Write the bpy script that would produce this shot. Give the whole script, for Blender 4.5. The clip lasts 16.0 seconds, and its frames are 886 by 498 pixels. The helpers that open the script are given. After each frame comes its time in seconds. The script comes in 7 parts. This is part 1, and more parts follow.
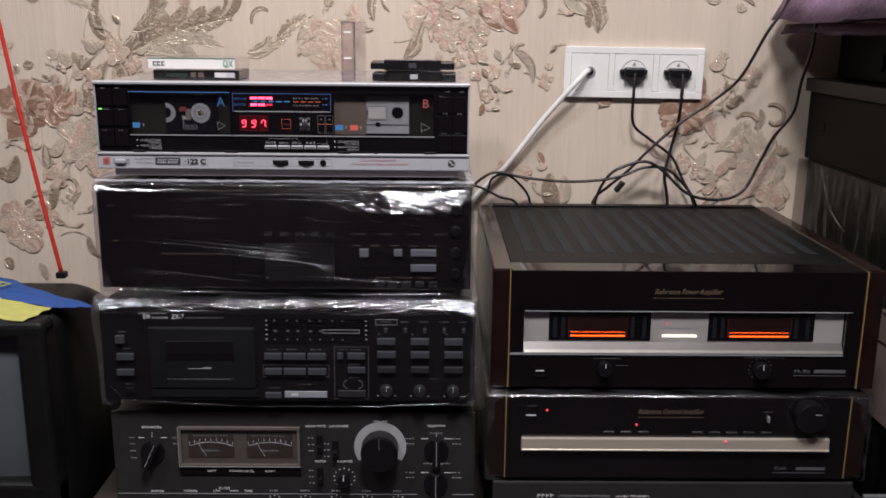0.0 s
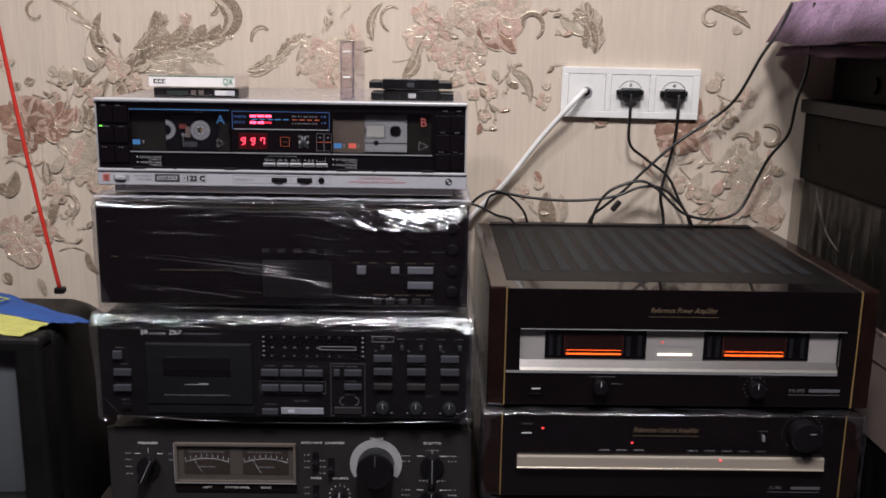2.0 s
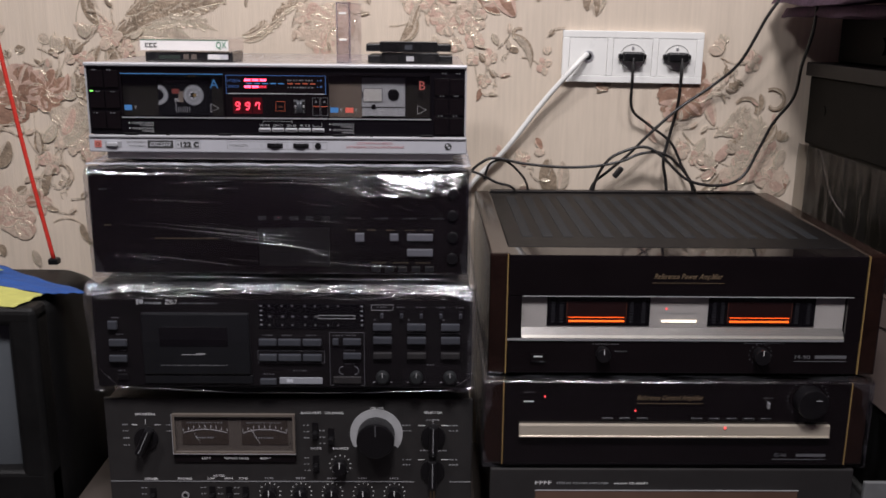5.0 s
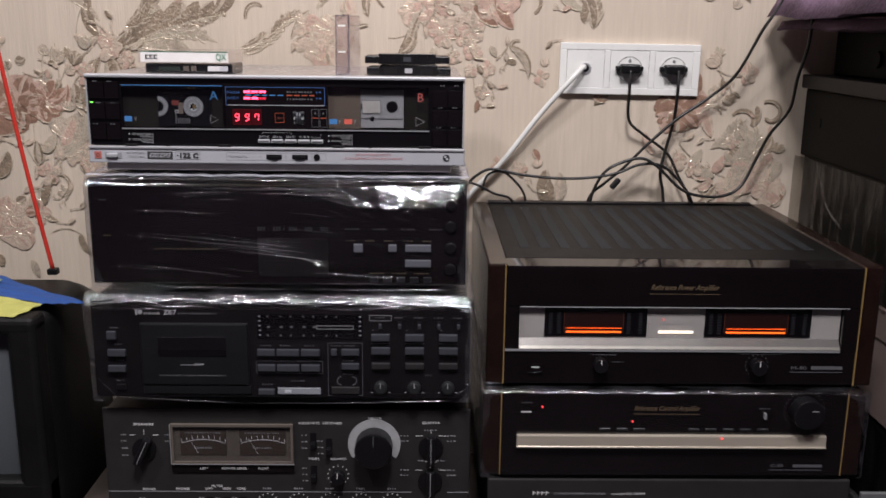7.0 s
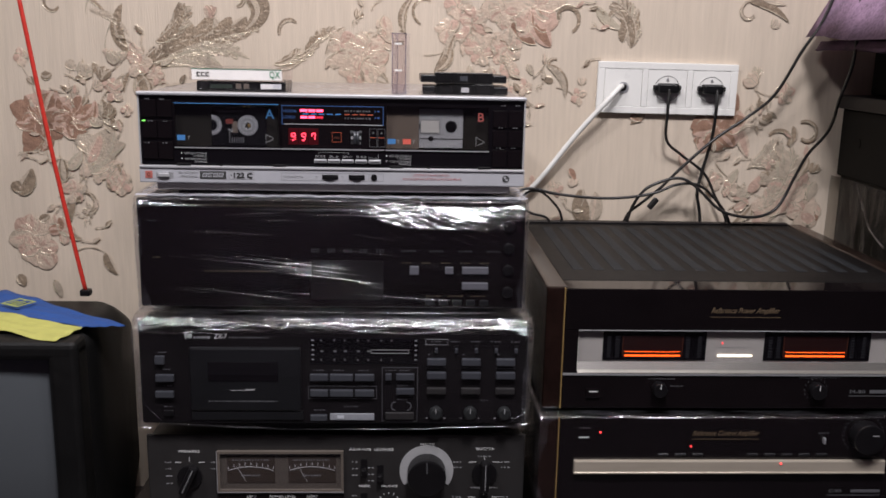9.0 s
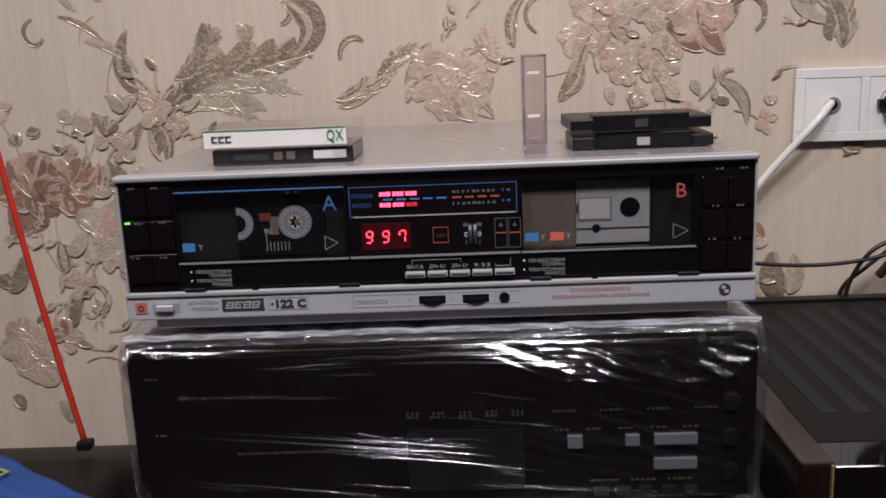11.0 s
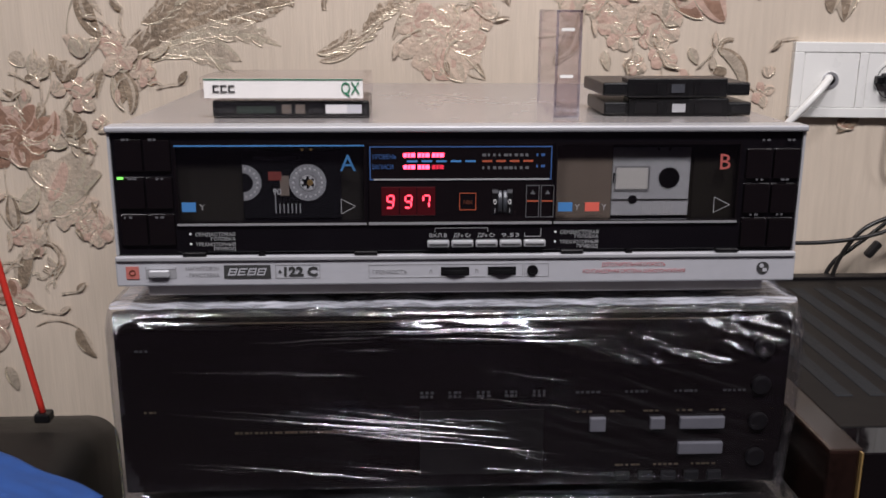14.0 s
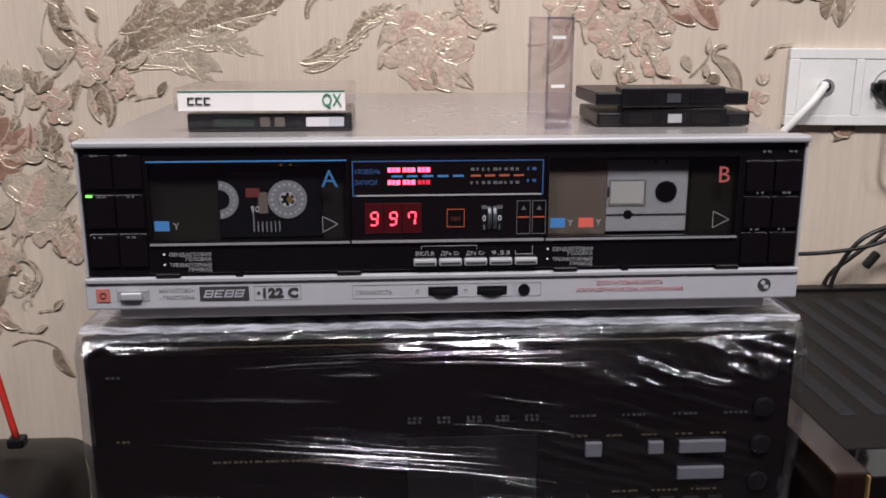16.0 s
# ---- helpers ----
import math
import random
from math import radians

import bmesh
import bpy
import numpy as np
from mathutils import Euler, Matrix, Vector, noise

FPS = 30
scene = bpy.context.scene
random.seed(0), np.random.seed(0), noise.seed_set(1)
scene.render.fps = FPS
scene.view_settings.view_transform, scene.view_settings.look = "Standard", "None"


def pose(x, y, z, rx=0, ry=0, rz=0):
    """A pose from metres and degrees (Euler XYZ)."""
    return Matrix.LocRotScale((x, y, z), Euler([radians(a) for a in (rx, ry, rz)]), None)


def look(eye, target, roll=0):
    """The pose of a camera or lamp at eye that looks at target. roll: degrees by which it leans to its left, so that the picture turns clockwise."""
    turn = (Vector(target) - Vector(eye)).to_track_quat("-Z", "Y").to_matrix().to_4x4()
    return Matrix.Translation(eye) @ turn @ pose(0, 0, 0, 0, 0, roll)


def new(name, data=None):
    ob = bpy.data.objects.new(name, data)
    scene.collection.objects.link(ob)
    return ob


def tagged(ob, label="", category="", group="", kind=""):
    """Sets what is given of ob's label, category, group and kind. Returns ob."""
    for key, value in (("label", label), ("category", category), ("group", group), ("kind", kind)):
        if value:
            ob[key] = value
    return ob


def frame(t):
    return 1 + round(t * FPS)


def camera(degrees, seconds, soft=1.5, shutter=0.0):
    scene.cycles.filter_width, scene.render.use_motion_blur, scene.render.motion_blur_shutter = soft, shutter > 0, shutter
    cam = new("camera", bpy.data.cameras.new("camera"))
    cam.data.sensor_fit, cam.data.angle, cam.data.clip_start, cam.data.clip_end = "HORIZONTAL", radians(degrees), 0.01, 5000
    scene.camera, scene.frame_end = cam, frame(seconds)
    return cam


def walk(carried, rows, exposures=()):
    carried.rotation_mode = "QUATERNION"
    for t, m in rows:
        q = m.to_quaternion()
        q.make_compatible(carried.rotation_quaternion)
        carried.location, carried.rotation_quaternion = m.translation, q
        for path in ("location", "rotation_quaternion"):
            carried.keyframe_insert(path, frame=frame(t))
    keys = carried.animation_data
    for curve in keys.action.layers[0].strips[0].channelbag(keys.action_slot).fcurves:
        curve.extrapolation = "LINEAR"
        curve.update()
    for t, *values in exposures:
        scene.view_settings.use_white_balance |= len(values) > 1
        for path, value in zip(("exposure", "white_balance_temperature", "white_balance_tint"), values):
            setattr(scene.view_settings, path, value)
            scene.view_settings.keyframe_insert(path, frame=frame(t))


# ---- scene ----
cam = camera(51.0, 16.0, soft=1.65, shutter=0.3)
walk(cam, [
    (0, pose(0.1740, -1.0772, 0.1544, 76.52, -0.53, -0.51)),
    (0.5, pose(0.1709, -1.0884, 0.1564, 77.25, -1.05, -0.09)),
    (1, pose(0.1735, -1.0889, 0.1557, 77.60, -0.89, -0.53)),
    (1.5, pose(0.1739, -1.0857, 0.1549, 77.55, -0.75, -0.35)),
    (2, pose(0.1751, -1.0841, 0.1551, 77.66, -0.89, -0.56)),
    (2.5, pose(0.1749, -1.0798, 0.1445, 76.81, -1.03, -0.50)),
    (3, pose(0.1769, -1.0733, 0.1395, 75.82, -0.53, -0.97)),
    (3.5, pose(0.1755, -1.0695, 0.1375, 75.76, -0.46, -0.65)),
    (4, pose(0.1748, -1.0658, 0.1399, 75.86, -0.59, -0.73)),
    (6.5, pose(0.1753, -1.0687, 0.1431, 76.50, -0.44, -0.58)),
    (7, pose(0.1744, -1.0709, 0.1439, 76.69, -0.65, -0.80)),
    (7.5, pose(0.1748, -1.0713, 0.1429, 76.60, -0.41, -0.63)),
    (8, pose(0.1690, -1.0701, 0.1423, 76.69, -0.62, -0.50)),
    (8.5, pose(0.1453, -1.0623, 0.1466, 76.85, -1.40, -0.70)),
    (9, pose(0.0787, -1.0454, 0.1471, 77.57, -1.07, -2.30)),
    (9.5, pose(0.0388, -1.0004, 0.1545, 77.45, -0.13, -5.08)),
    (10, pose(0.0362, -0.8296, 0.1713, 78.29, 2.19, -0.42)),
    (10.2, pose(0.0411, -0.7514, 0.1732, 78.13, 2.71, 2.66)),
    (12.5, pose(-0.0318, -0.5626, 0.1604, 76.65, 0.42, -2.49)),
    (13, pose(-0.0405, -0.5729, 0.1612, 74.99, -0.23, -2.79)),
    (13.5, pose(-0.0335, -0.5724, 0.1612, 75.35, -0.77, -2.14)),
    (14, pose(-0.0388, -0.5674, 0.1614, 75.32, -0.24, -2.69)),
    (14.5, pose(-0.0382, -0.5521, 0.1579, 75.16, -0.16, -2.92)),
    (15, pose(-0.0346, -0.5397, 0.1565, 75.42, -0.38, -3.82)),
    (15.5, pose(-0.0325, -0.5360, 0.1574, 75.40, -0.11, -3.92)),
    (16, pose(-0.0355, -0.5393, 0.1614, 75.75, 0.03, -3.38)),
], exposures=[(0, 0.0, 6500, 10), (10.2, 0.0, 6500, 10), (12.3, -1.2, 6750, 17), (12.6, -1.2, 6750, 17), (13.0, -0.88, 6650, 14), (13.5, -0.38, 6500, 10), (14.2, -0.12, 6500, 10), (16, -0.05, 6500, 10)])

# ---- light ----
world = bpy.data.worlds.new("world")
scene.world = world
world.use_nodes = True
world.node_tree.nodes["Background"].inputs[0].default_value = (0.5, 0.55, 0.7, 1)
world.node_tree.nodes["Background"].inputs[1].default_value = 0.02


def area_lamp(name, eye, target, sx, sy, power, color):
    d = bpy.data.lights.new(name, "AREA")
    d.shape, d.size, d.size_y, d.energy, d.color = "RECTANGLE", sx, sy, power, color
    ob = new(name, d)
    ob.matrix_world = look(eye, target)
    return ob


# main lamp overhead, plus two unseen side lights added to balance left and right
area_lamp("overhead_light", (0.22, -1.02, 1.56), (0.18, -0.75, 0.0), 0.34, 0.34, 43.0, (1.0, 0.965, 1.0))
area_lamp("overhead_light", (0.95, -0.92, 1.56), (0.75, -0.65, 0.0), 0.25, 0.25, 8.0, (1.0, 0.965, 1.0))
# unseen fill, added to brighten the left side
area_lamp("overhead_light", (-0.75, -0.92, 1.56), (-0.60, -0.65, 0.0), 0.25, 0.25, 17.0, (1.0, 0.965, 1.0))


# ---- materials ----
def principled(name, color, rough=0.5, metal=0.0, vary=0.0, scale=40.0, stretch=(1, 1, 1), bump=0.0, bump_scale=200.0, spec=0.5, coat=0.0):
    m = bpy.data.materials.new(name)
    m.use_nodes = True
    nt = m.node_tree
    b = nt.nodes["Principled BSDF"]
    b.inputs["Base Color"].default_value = (*color, 1)
    b.inputs["Roughness"].default_value = rough
    b.inputs["Metallic"].default_value = metal
    b.inputs["Specular IOR Level"].default_value = spec
    b.inputs["Coat Weight"].default_value = coat
    b.inputs["Coat Roughness"].default_value = 0.06
    if vary or bump:
        tc = nt.nodes.new("ShaderNodeTexCoord")
        mp = nt.nodes.new("ShaderNodeMapping")
        mp.inputs["Scale"].default_value = stretch
        nt.links.new(tc.outputs["Object"], mp.inputs["Vector"])
    if vary:
        n = nt.nodes.new("ShaderNodeTexNoise")
        n.inputs["Scale"].default_value, n.inputs["Detail"].default_value = scale, 6
        n2 = nt.nodes.new("ShaderNodeTexNoise")
        n2.inputs["Scale"].default_value, n2.inputs["Detail"].default_value = scale / 9, 3
        nt.links.new(mp.outputs[0], n.inputs["Vector"])
        nt.links.new(mp.outputs[0], n2.inputs["Vector"])
        ad = nt.nodes.new("ShaderNodeMath")
        ad.operation = "ADD"
        nt.links.new(n.outputs["Fac"], ad.inputs[0])
        nt.links.new(n2.outputs["Fac"], ad.inputs[1])
        r = nt.nodes.new("ShaderNodeValToRGB")
        r.color_ramp.elements[0].position, r.color_ramp.elements[1].position = 0.35, 0.65
        for e, k in zip(r.color_ramp.elements, (1 - vary, 1 + vary)):
            e.color = (*(min(1, c * k) for c in color), 1)
        hf = nt.nodes.new("ShaderNodeMath")
        hf.operation, hf.inputs[1].default_value = "MULTIPLY", 0.5
        nt.links.new(ad.outputs[0], hf.inputs[0])
        nt.links.new(hf.outputs[0], r.inputs[0])
        nt.links.new(r.outputs[0], b.inputs["Base Color"])
        rr = nt.nodes.new("ShaderNodeMapRange")
        rr.inputs["To Min"].default_value, rr.inputs["To Max"].default_value = max(0.02, rough * 0.8), min(1, rough * 1.2)
        nt.links.new(hf.outputs[0], rr.inputs["Value"])
        nt.links.new(rr.outputs[0], b.inputs["Roughness"])
    if bump:
        n3 = nt.nodes.new("ShaderNodeTexNoise")
        n3.inputs["Scale"].default_value, n3.inputs["Detail"].default_value = bump_scale, 4
        nt.links.new(mp.outputs[0], n3.inputs["Vector"])
        bp = nt.nodes.new("ShaderNodeBump")
        bp.inputs["Strength"].default_value, bp.inputs["Distance"].default_value = bump, 0.002
        nt.links.new(n3.outputs["Fac"], bp.inputs["Height"])
        nt.links.new(bp.outputs[0], b.inputs["Normal"])
    return m


def glow(name, color, strength):
    m = bpy.data.materials.new(name)
    m.use_nodes = True
    b = m.node_tree.nodes["Principled BSDF"]
    b.inputs["Base Color"].default_value = (*color, 1)
    b.inputs["Emission Color"].default_value = (*color, 1)
    b.inputs["Emission Strength"].default_value = strength
    return m


def clear(name, tint, gloss, rough, graze=None, bump=0.0, stretch=(1, 1, 1), bump_scale=60.0, milk=0.0, milk_scale=30.0, milk_low=0.0):
    """Thin clear sheet: light passes through with a tint, the surface shines."""
    m = bpy.data.materials.new(name)
    m.use_nodes = True
    nt = m.node_tree
    nt.nodes.remove(nt.nodes["Principled BSDF"])
    out = nt.nodes["Material Output"]
    tr = nt.nodes.new("ShaderNodeBsdfTransparent")
    tr.inputs[0].default_value = (*tint, 1)
    gl = nt.nodes.new("ShaderNodeBsdfGlossy")
    gl.inputs["Roughness"].default_value = rough
    gl.inputs["Color"].default_value = (0.93, 0.96, 1.0, 1)
    mix = nt.nodes.new("ShaderNodeMixShader")
    fr = nt.nodes.new("ShaderNodeLayerWeight")
    pw = nt.nodes.new("ShaderNodeMath")
    pw.operation, pw.inputs[1].default_value = "POWER", 4.0
    nt.links.new(fr.outputs["Facing"], pw.inputs[0])
    sc = nt.nodes.new("ShaderNodeMath")
    sc.operation, sc.inputs[1].default_value, sc.inputs[2].default_value = "MULTIPLY_ADD", 0.45 * min(gloss, 1.6) if graze is None else graze, 0.04 * gloss
    sc.use_clamp = True
    nt.links.new(pw.outputs[0], sc.inputs[0])
    nt.links.new(sc.outputs[0], mix.inputs[0])
    nt.links.new(gl.outputs[0], mix.inputs[2])
    tc = nt.nodes.new("ShaderNodeTexCoord")
    mp = nt.nodes.new("ShaderNodeMapping")
    mp.inputs["Scale"].default_value = stretch
    nt.links.new(tc.outputs["Object"], mp.inputs["Vector"])
    under = tr
    if milk:
        df = nt.nodes.new("ShaderNodeBsdfDiffuse")
        df.inputs[0].default_value = (0.70, 0.71, 0.78, 1)
        n = nt.nodes.new("ShaderNodeTexNoise")
        n.inputs["Scale"].default_value, n.inputs["Detail"].default_value = milk_scale, 6
        nt.links.new(mp.outputs[0], n.inputs["Vector"])
        r = nt.nodes.new("ShaderNodeMapRange")
        r.inputs["From Min"].default_value, r.inputs["From Max"].default_value = 0.42, 0.72
        r.inputs["To Min"].default_value, r.inputs["To Max"].default_value = milk_low, milk
        nt.links.new(n.outputs["Fac"], r.inputs["Value"])
        mx = nt.nodes.new("ShaderNodeMixShader")
        nt.links.new(r.outputs[0], mx.inputs[0])
        nt.links.new(tr.outputs[0], mx.inputs[1])
        nt.links.new(df.outputs[0], mx.inputs[2])
        under = mx
    nt.links.new(under.outputs[0], mix.inputs[1])
    if bump:
        n3 = nt.nodes.new("ShaderNodeTexNoise")
        n3.inputs["Scale"].default_value, n3.inputs["Detail"].default_value = bump_scale, 5
        nt.links.new(mp.outputs[0], n3.inputs["Vector"])
        bp = nt.nodes.new("ShaderNodeBump")
        bp.inputs["Strength"].default_value, bp.inputs["Distance"].default_value = bump, 0.004
        nt.links.new(n3.outputs["Fac"], bp.inputs["Height"])
        nt.links.new(bp.outputs[0], gl.inputs["Normal"])
        nt.links.new(bp.outputs[0], fr.inputs["Normal"])
    nt.links.new(mix.outputs[0], out.inputs[0])
    return m


M_PAPER = principled("wallpaper", (0.62, 0.525, 0.425), 0.5, vary=0.075, scale=60, stretch=(3, 3, 0.22), bump=0.2, bump_scale=150)
M_LEAF = principled("bronze print", (0.33, 0.255, 0.185), 0.34, 0.22, vary=0.36, scale=120, bump=0.8, bump_scale=260)
M_LEAFLIGHT = principled("pale bronze print", (0.57, 0.475, 0.375), 0.30, 0.22, vary=0.25, scale=90, bump=0.6, bump_scale=260)
M_ROSE = principled("dusty rose print", (0.54, 0.375, 0.30), 0.40, 0.10, vary=0.22, scale=100, bump=0.5, bump_scale=240)
M_ROSEPALE = principled("pale rose print", (0.63, 0.50, 0.395), 0.36, 0.15, vary=0.18, scale=100, bump=0.5, bump_scale=240)
M_BROWN = principled("brown rose print", (0.34, 0.205, 0.145), 0.36, 0.15, vary=0.3, scale=100, bump=0.5, bump_scale=240)
M_GOLD = principled("gold foil print", (0.86, 0.75, 0.58), 0.24, 0.5, vary=0.15, scale=90, bump=0.4, bump_scale=300)
M_WHITE = principled("white plastic", (0.80, 0.79, 0.76), 0.28, vary=0.03, scale=30)
M_CEIL = principled("ceiling paint", (0.78, 0.76, 0.72), 0.8, vary=0.03, scale=8)
# unseen walls: darkened and tinted lilac for their reflection in black fronts
M_ROOM = principled("unseen wall lilac", (0.110, 0.085, 0.125), 0.8, vary=0.06, scale=5)
# floor out of view, near black so glossy fronts mirror little of it
M_FLOOR = principled("unseen dark floor", (0.030, 0.025, 0.027), 0.45, vary=0.25, scale=20, stretch=(1, 8, 1))
M_BENCH = principled("dark bench", (0.05, 0.04, 0.035), 0.5, vary=0.2, scale=15)
M_SILVER = principled("brushed aluminium", (0.46, 0.46, 0.48), 0.38, 0.35, vary=0.06, scale=220, stretch=(0.1, 1, 3))
M_COVER = principled("grey lacquered steel cover", (0.40, 0.37, 0.36), 0.26, 0.4, vary=0.05, scale=70)
M_STRIP = principled("silver painted front", (0.42, 0.42, 0.45), 0.5, 0.15, vary=0.04, scale=120)
M_BLACKGLASS = principled("black acrylic", (0.0045, 0.0038, 0.005), 0.10, vary=0.2, scale=30)
M_BLACK = principled("black enamel", (0.0060, 0.0048, 0.0056), 0.42, vary=0.25, scale=60, bump=0.1, bump_scale=900, spec=0.25)
M_BLACKGLOSS = principled("glossy black enamel", (0.0050, 0.0036, 0.0042), 0.05, vary=0.2, scale=20)
M_PANELDARK = principled("charcoal painted panel", (0.020, 0.0185, 0.0185), 0.45, vary=0.12, scale=80, bump=0.12, bump_scale=1200)
M_KNOB = principled("black knob", (0.0055, 0.005, 0.0058), 0.3, vary=0.2, scale=90)
M_WOOD = principled("dark rosewood veneer", (0.011, 0.0050, 0.0038), 0.2, vary=0.4, scale=40, stretch=(6, 1, 6), coat=0.1)
M_BRASS = principled("gold line", (0.50, 0.33, 0.13), 0.35, 0.6, vary=0.1, scale=90)
M_INK = principled("pale grey lettering", (0.62, 0.62, 0.62), 0.6)
M_INKDIM = principled("dim grey lettering", (0.085, 0.085, 0.092), 0.6)
M_INKGOLD = principled("gold lettering", (0.17, 0.12, 0.075), 0.45, 0.3)
M_INKRED = principled("red lettering", (0.40, 0.17, 0.18), 0.6)
M_INKDARK = principled("dark lettering", (0.03, 0.03, 0.03), 0.6)
M_INKGREY = principled("grey lettering", (0.25, 0.25, 0.26), 0.6)
M_BLUE = principled("blue print", (0.05, 0.18, 0.42), 0.5)
M_BLUELETTER = principled("dull blue letter", (0.035, 0.13, 0.29), 0.5)
M_REDLETTER = principled("dull red letter", (0.36, 0.085, 0.075), 0.5)
M_INKSOFT = principled("soft grey lettering", (0.27, 0.27, 0.28), 0.6)
M_FAINT = principled("print behind film", (0.030, 0.030, 0.034), 0.6)
M_FAINTGOLD = principled("gold print behind film", (0.060, 0.045, 0.028), 0.6)
M_BLUEDIM = principled("dim blue print", (0.03, 0.08, 0.22), 0.5)
M_REDPRINT = principled("red print", (0.60, 0.11, 0.08), 0.5)
M_ORANGE = principled("orange print", (0.10, 0.026, 0.012), 0.5)
M_BUTTON = principled("dark grey button", (0.052, 0.055, 0.064), 0.32, 0.2, vary=0.1, scale=200)
M_BUTTONLIGHT = principled("light grey button", (0.28, 0.29, 0.31), 0.4, 0.1, vary=0.05, scale=150)
M_BUTTONMID = principled("mid grey button", (0.014, 0.015, 0.016), 0.5, 0.1, vary=0.05, scale=150)
M_BEIGE = principled("beige card", (0.21, 0.17, 0.14), 0.4, vary=0.15, scale=50)
M_CASSGREY = principled("grey cassette shell", (0.50, 0.51, 0.54), 0.45, vary=0.06, scale=100)
M_DOORDARK = principled("dark door enamel", (0.0070, 0.0072, 0.0085), 0.35, vary=0.15, scale=60)
M_CASSDARK = principled("smoked cassette shell", (0.009, 0.009, 0.010), 0.22, vary=0.2, scale=70)
M_PLASTICBLACK = principled("matt black plastic", (0.0065, 0.0062, 0.007), 0.35, vary=0.25, scale=90, bump=0.1, bump_scale=500, spec=0.3)
M_CABLE = principled("black cable rubber", (0.013, 0.012, 0.012), 0.35, vary=0.2, scale=90)
M_TVBODY = principled("dark television plastic", (0.0058, 0.0055, 0.0056), 0.5, vary=0.2, scale=120, bump=0.25, bump_scale=1500, spec=0.22)
M_SCREEN = principled("grey picture tube", (0.075, 0.082, 0.090), 0.16, vary=0.05, scale=10)
M_FLAGBLUE = principled("blue flag cloth", (0.014, 0.062, 0.24), 0.75, vary=0.15, scale=60, bump=0.3, bump_scale=900)
M_FLAGYELLOW = principled("yellow flag cloth", (0.42, 0.41, 0.11), 0.75, vary=0.12, scale=60, bump=0.3, bump_scale=900)
M_FLAGEMBLEM = principled("emblem print", (0.30, 0.34, 0.10), 0.7)
M_REDROD = principled("red plastic rod", (0.50, 0.03, 0.02), 0.4, vary=0.1, scale=60)
M_TOWEL = principled("lilac towelling", (0.285, 0.185, 0.285), 0.95, vary=0.45, scale=240, bump=1.0, bump_scale=650)
M_TOWELEDGE = principled("dark purple towelling", (0.10, 0.05, 0.09), 0.95, vary=0.4, scale=240, bump=1.0, bump_scale=650)
M_CARD = principled("pinkish cardboard", (0.24, 0.18, 0.16), 0.75, vary=0.1, scale=30)
M_GREYDARK = principled("dark grey case", (0.0065, 0.0062, 0.0055), 0.6, vary=0.2, scale=30, spec=0.12)
M_METALGREY = principled("galvanised bracket", (0.22, 0.225, 0.23), 0.45, 0.5, vary=0.12, scale=50)
M_LABEL = principled("bright silver label", (0.78, 0.77, 0.74), 0.35, 0.1, vary=0.05, scale=200)
M_BARSILVER = principled("champagne bar", (0.52, 0.46, 0.37), 0.34, 0.4, vary=0.08, scale=200, stretch=(0.1, 1, 3))
M_SILL = principled("grey silver sill", (0.25, 0.235, 0.21), 0.3, 0.5, vary=0.06, scale=120)
M_CHROME = principled("chrome", (0.72, 0.72, 0.74), 0.30, 0.75)
M_GRILLE = principled("vent grille", (0.0125, 0.0145, 0.0175), 0.6, vary=0.2, scale=200, bump=0.5, bump_scale=700, spec=0.25)
M_TOPCOVER = principled("matt black steel cover", (0.0055, 0.0048, 0.0050), 0.5, vary=0.25, scale=60, bump=0.1, bump_scale=900, spec=0.16)
M_METERFACE = principled("brown meter face", (0.050, 0.036, 0.028), 0.5, vary=0.1, scale=60)
M_METERBEZEL = principled("brown grey meter frame", (0.14, 0.118, 0.10), 0.35, 0.2, vary=0.1, scale=80)
M_DIAL = principled("grey dial ring", (0.40, 0.40, 0.41), 0.45, 0.2, vary=0.1, scale=120)
M_REDGLOW = glow("red display", (1.0, 0.045, 0.10), 7.0)
M_REDSEG = glow("red digits", (1.0, 0.05, 0.09), 4.5)
M_REDDIM = principled("dark red display window", (0.05, 0.004, 0.006), 0.2)
M_REDMUTE = principled("faded red print", (0.42, 0.13, 0.11), 0.5)
M_REDDARK = principled("red print behind smoked glass", (0.22, 0.05, 0.04), 0.5)
M_REDLED = glow("small red lamp", (1.0, 0.05, 0.05), 3.0)
M_GREENLED = glow("small green lamp", (0.25, 1.0, 0.15), 0.6)
M_AMBER = glow("amber bar", (1.0, 0.11, 0.012), 3.6)
M_AMBERDIM = glow("dim amber window", (0.016, 0.0022, 0.0016), 0.02)
M_LAMPWHITE = glow("white level lamp", (1.0, 0.88, 0.70), 3.0)
M_LITPANEL = principled("pale silver panel", (0.62, 0.58, 0.53), 0.4, 0.2, vary=0.05, scale=100)
M_SMOKE = clear("smoked window", (0.72, 0.72, 0.74), 1.0, 0.05)
M_PANE = clear("clear window", (0.80, 0.80, 0.82), 1.0, 0.04)
M_CASEEDGE = clear("thick clear plastic edge", (0.86, 0.83, 0.86), 5.0, 0.12, milk=0.18, milk_scale=40)
M_CASE = clear("clear cassette case", (0.965, 0.945, 0.955), 0.9, 0.06, bump=0.05, bump_scale=40)
M_FILM = clear("stretch film", (0.965, 0.96, 0.985), 0.9, 0.07, bump=0.18, stretch=(0.35, 1, 5), bump_scale=24)
M_FILMFOLD = clear("folded stretch film", (0.97, 0.97, 0.985), 8.0, 0.09, graze=0.08, bump=0.2, stretch=(0.6, 1, 2), bump_scale=160)
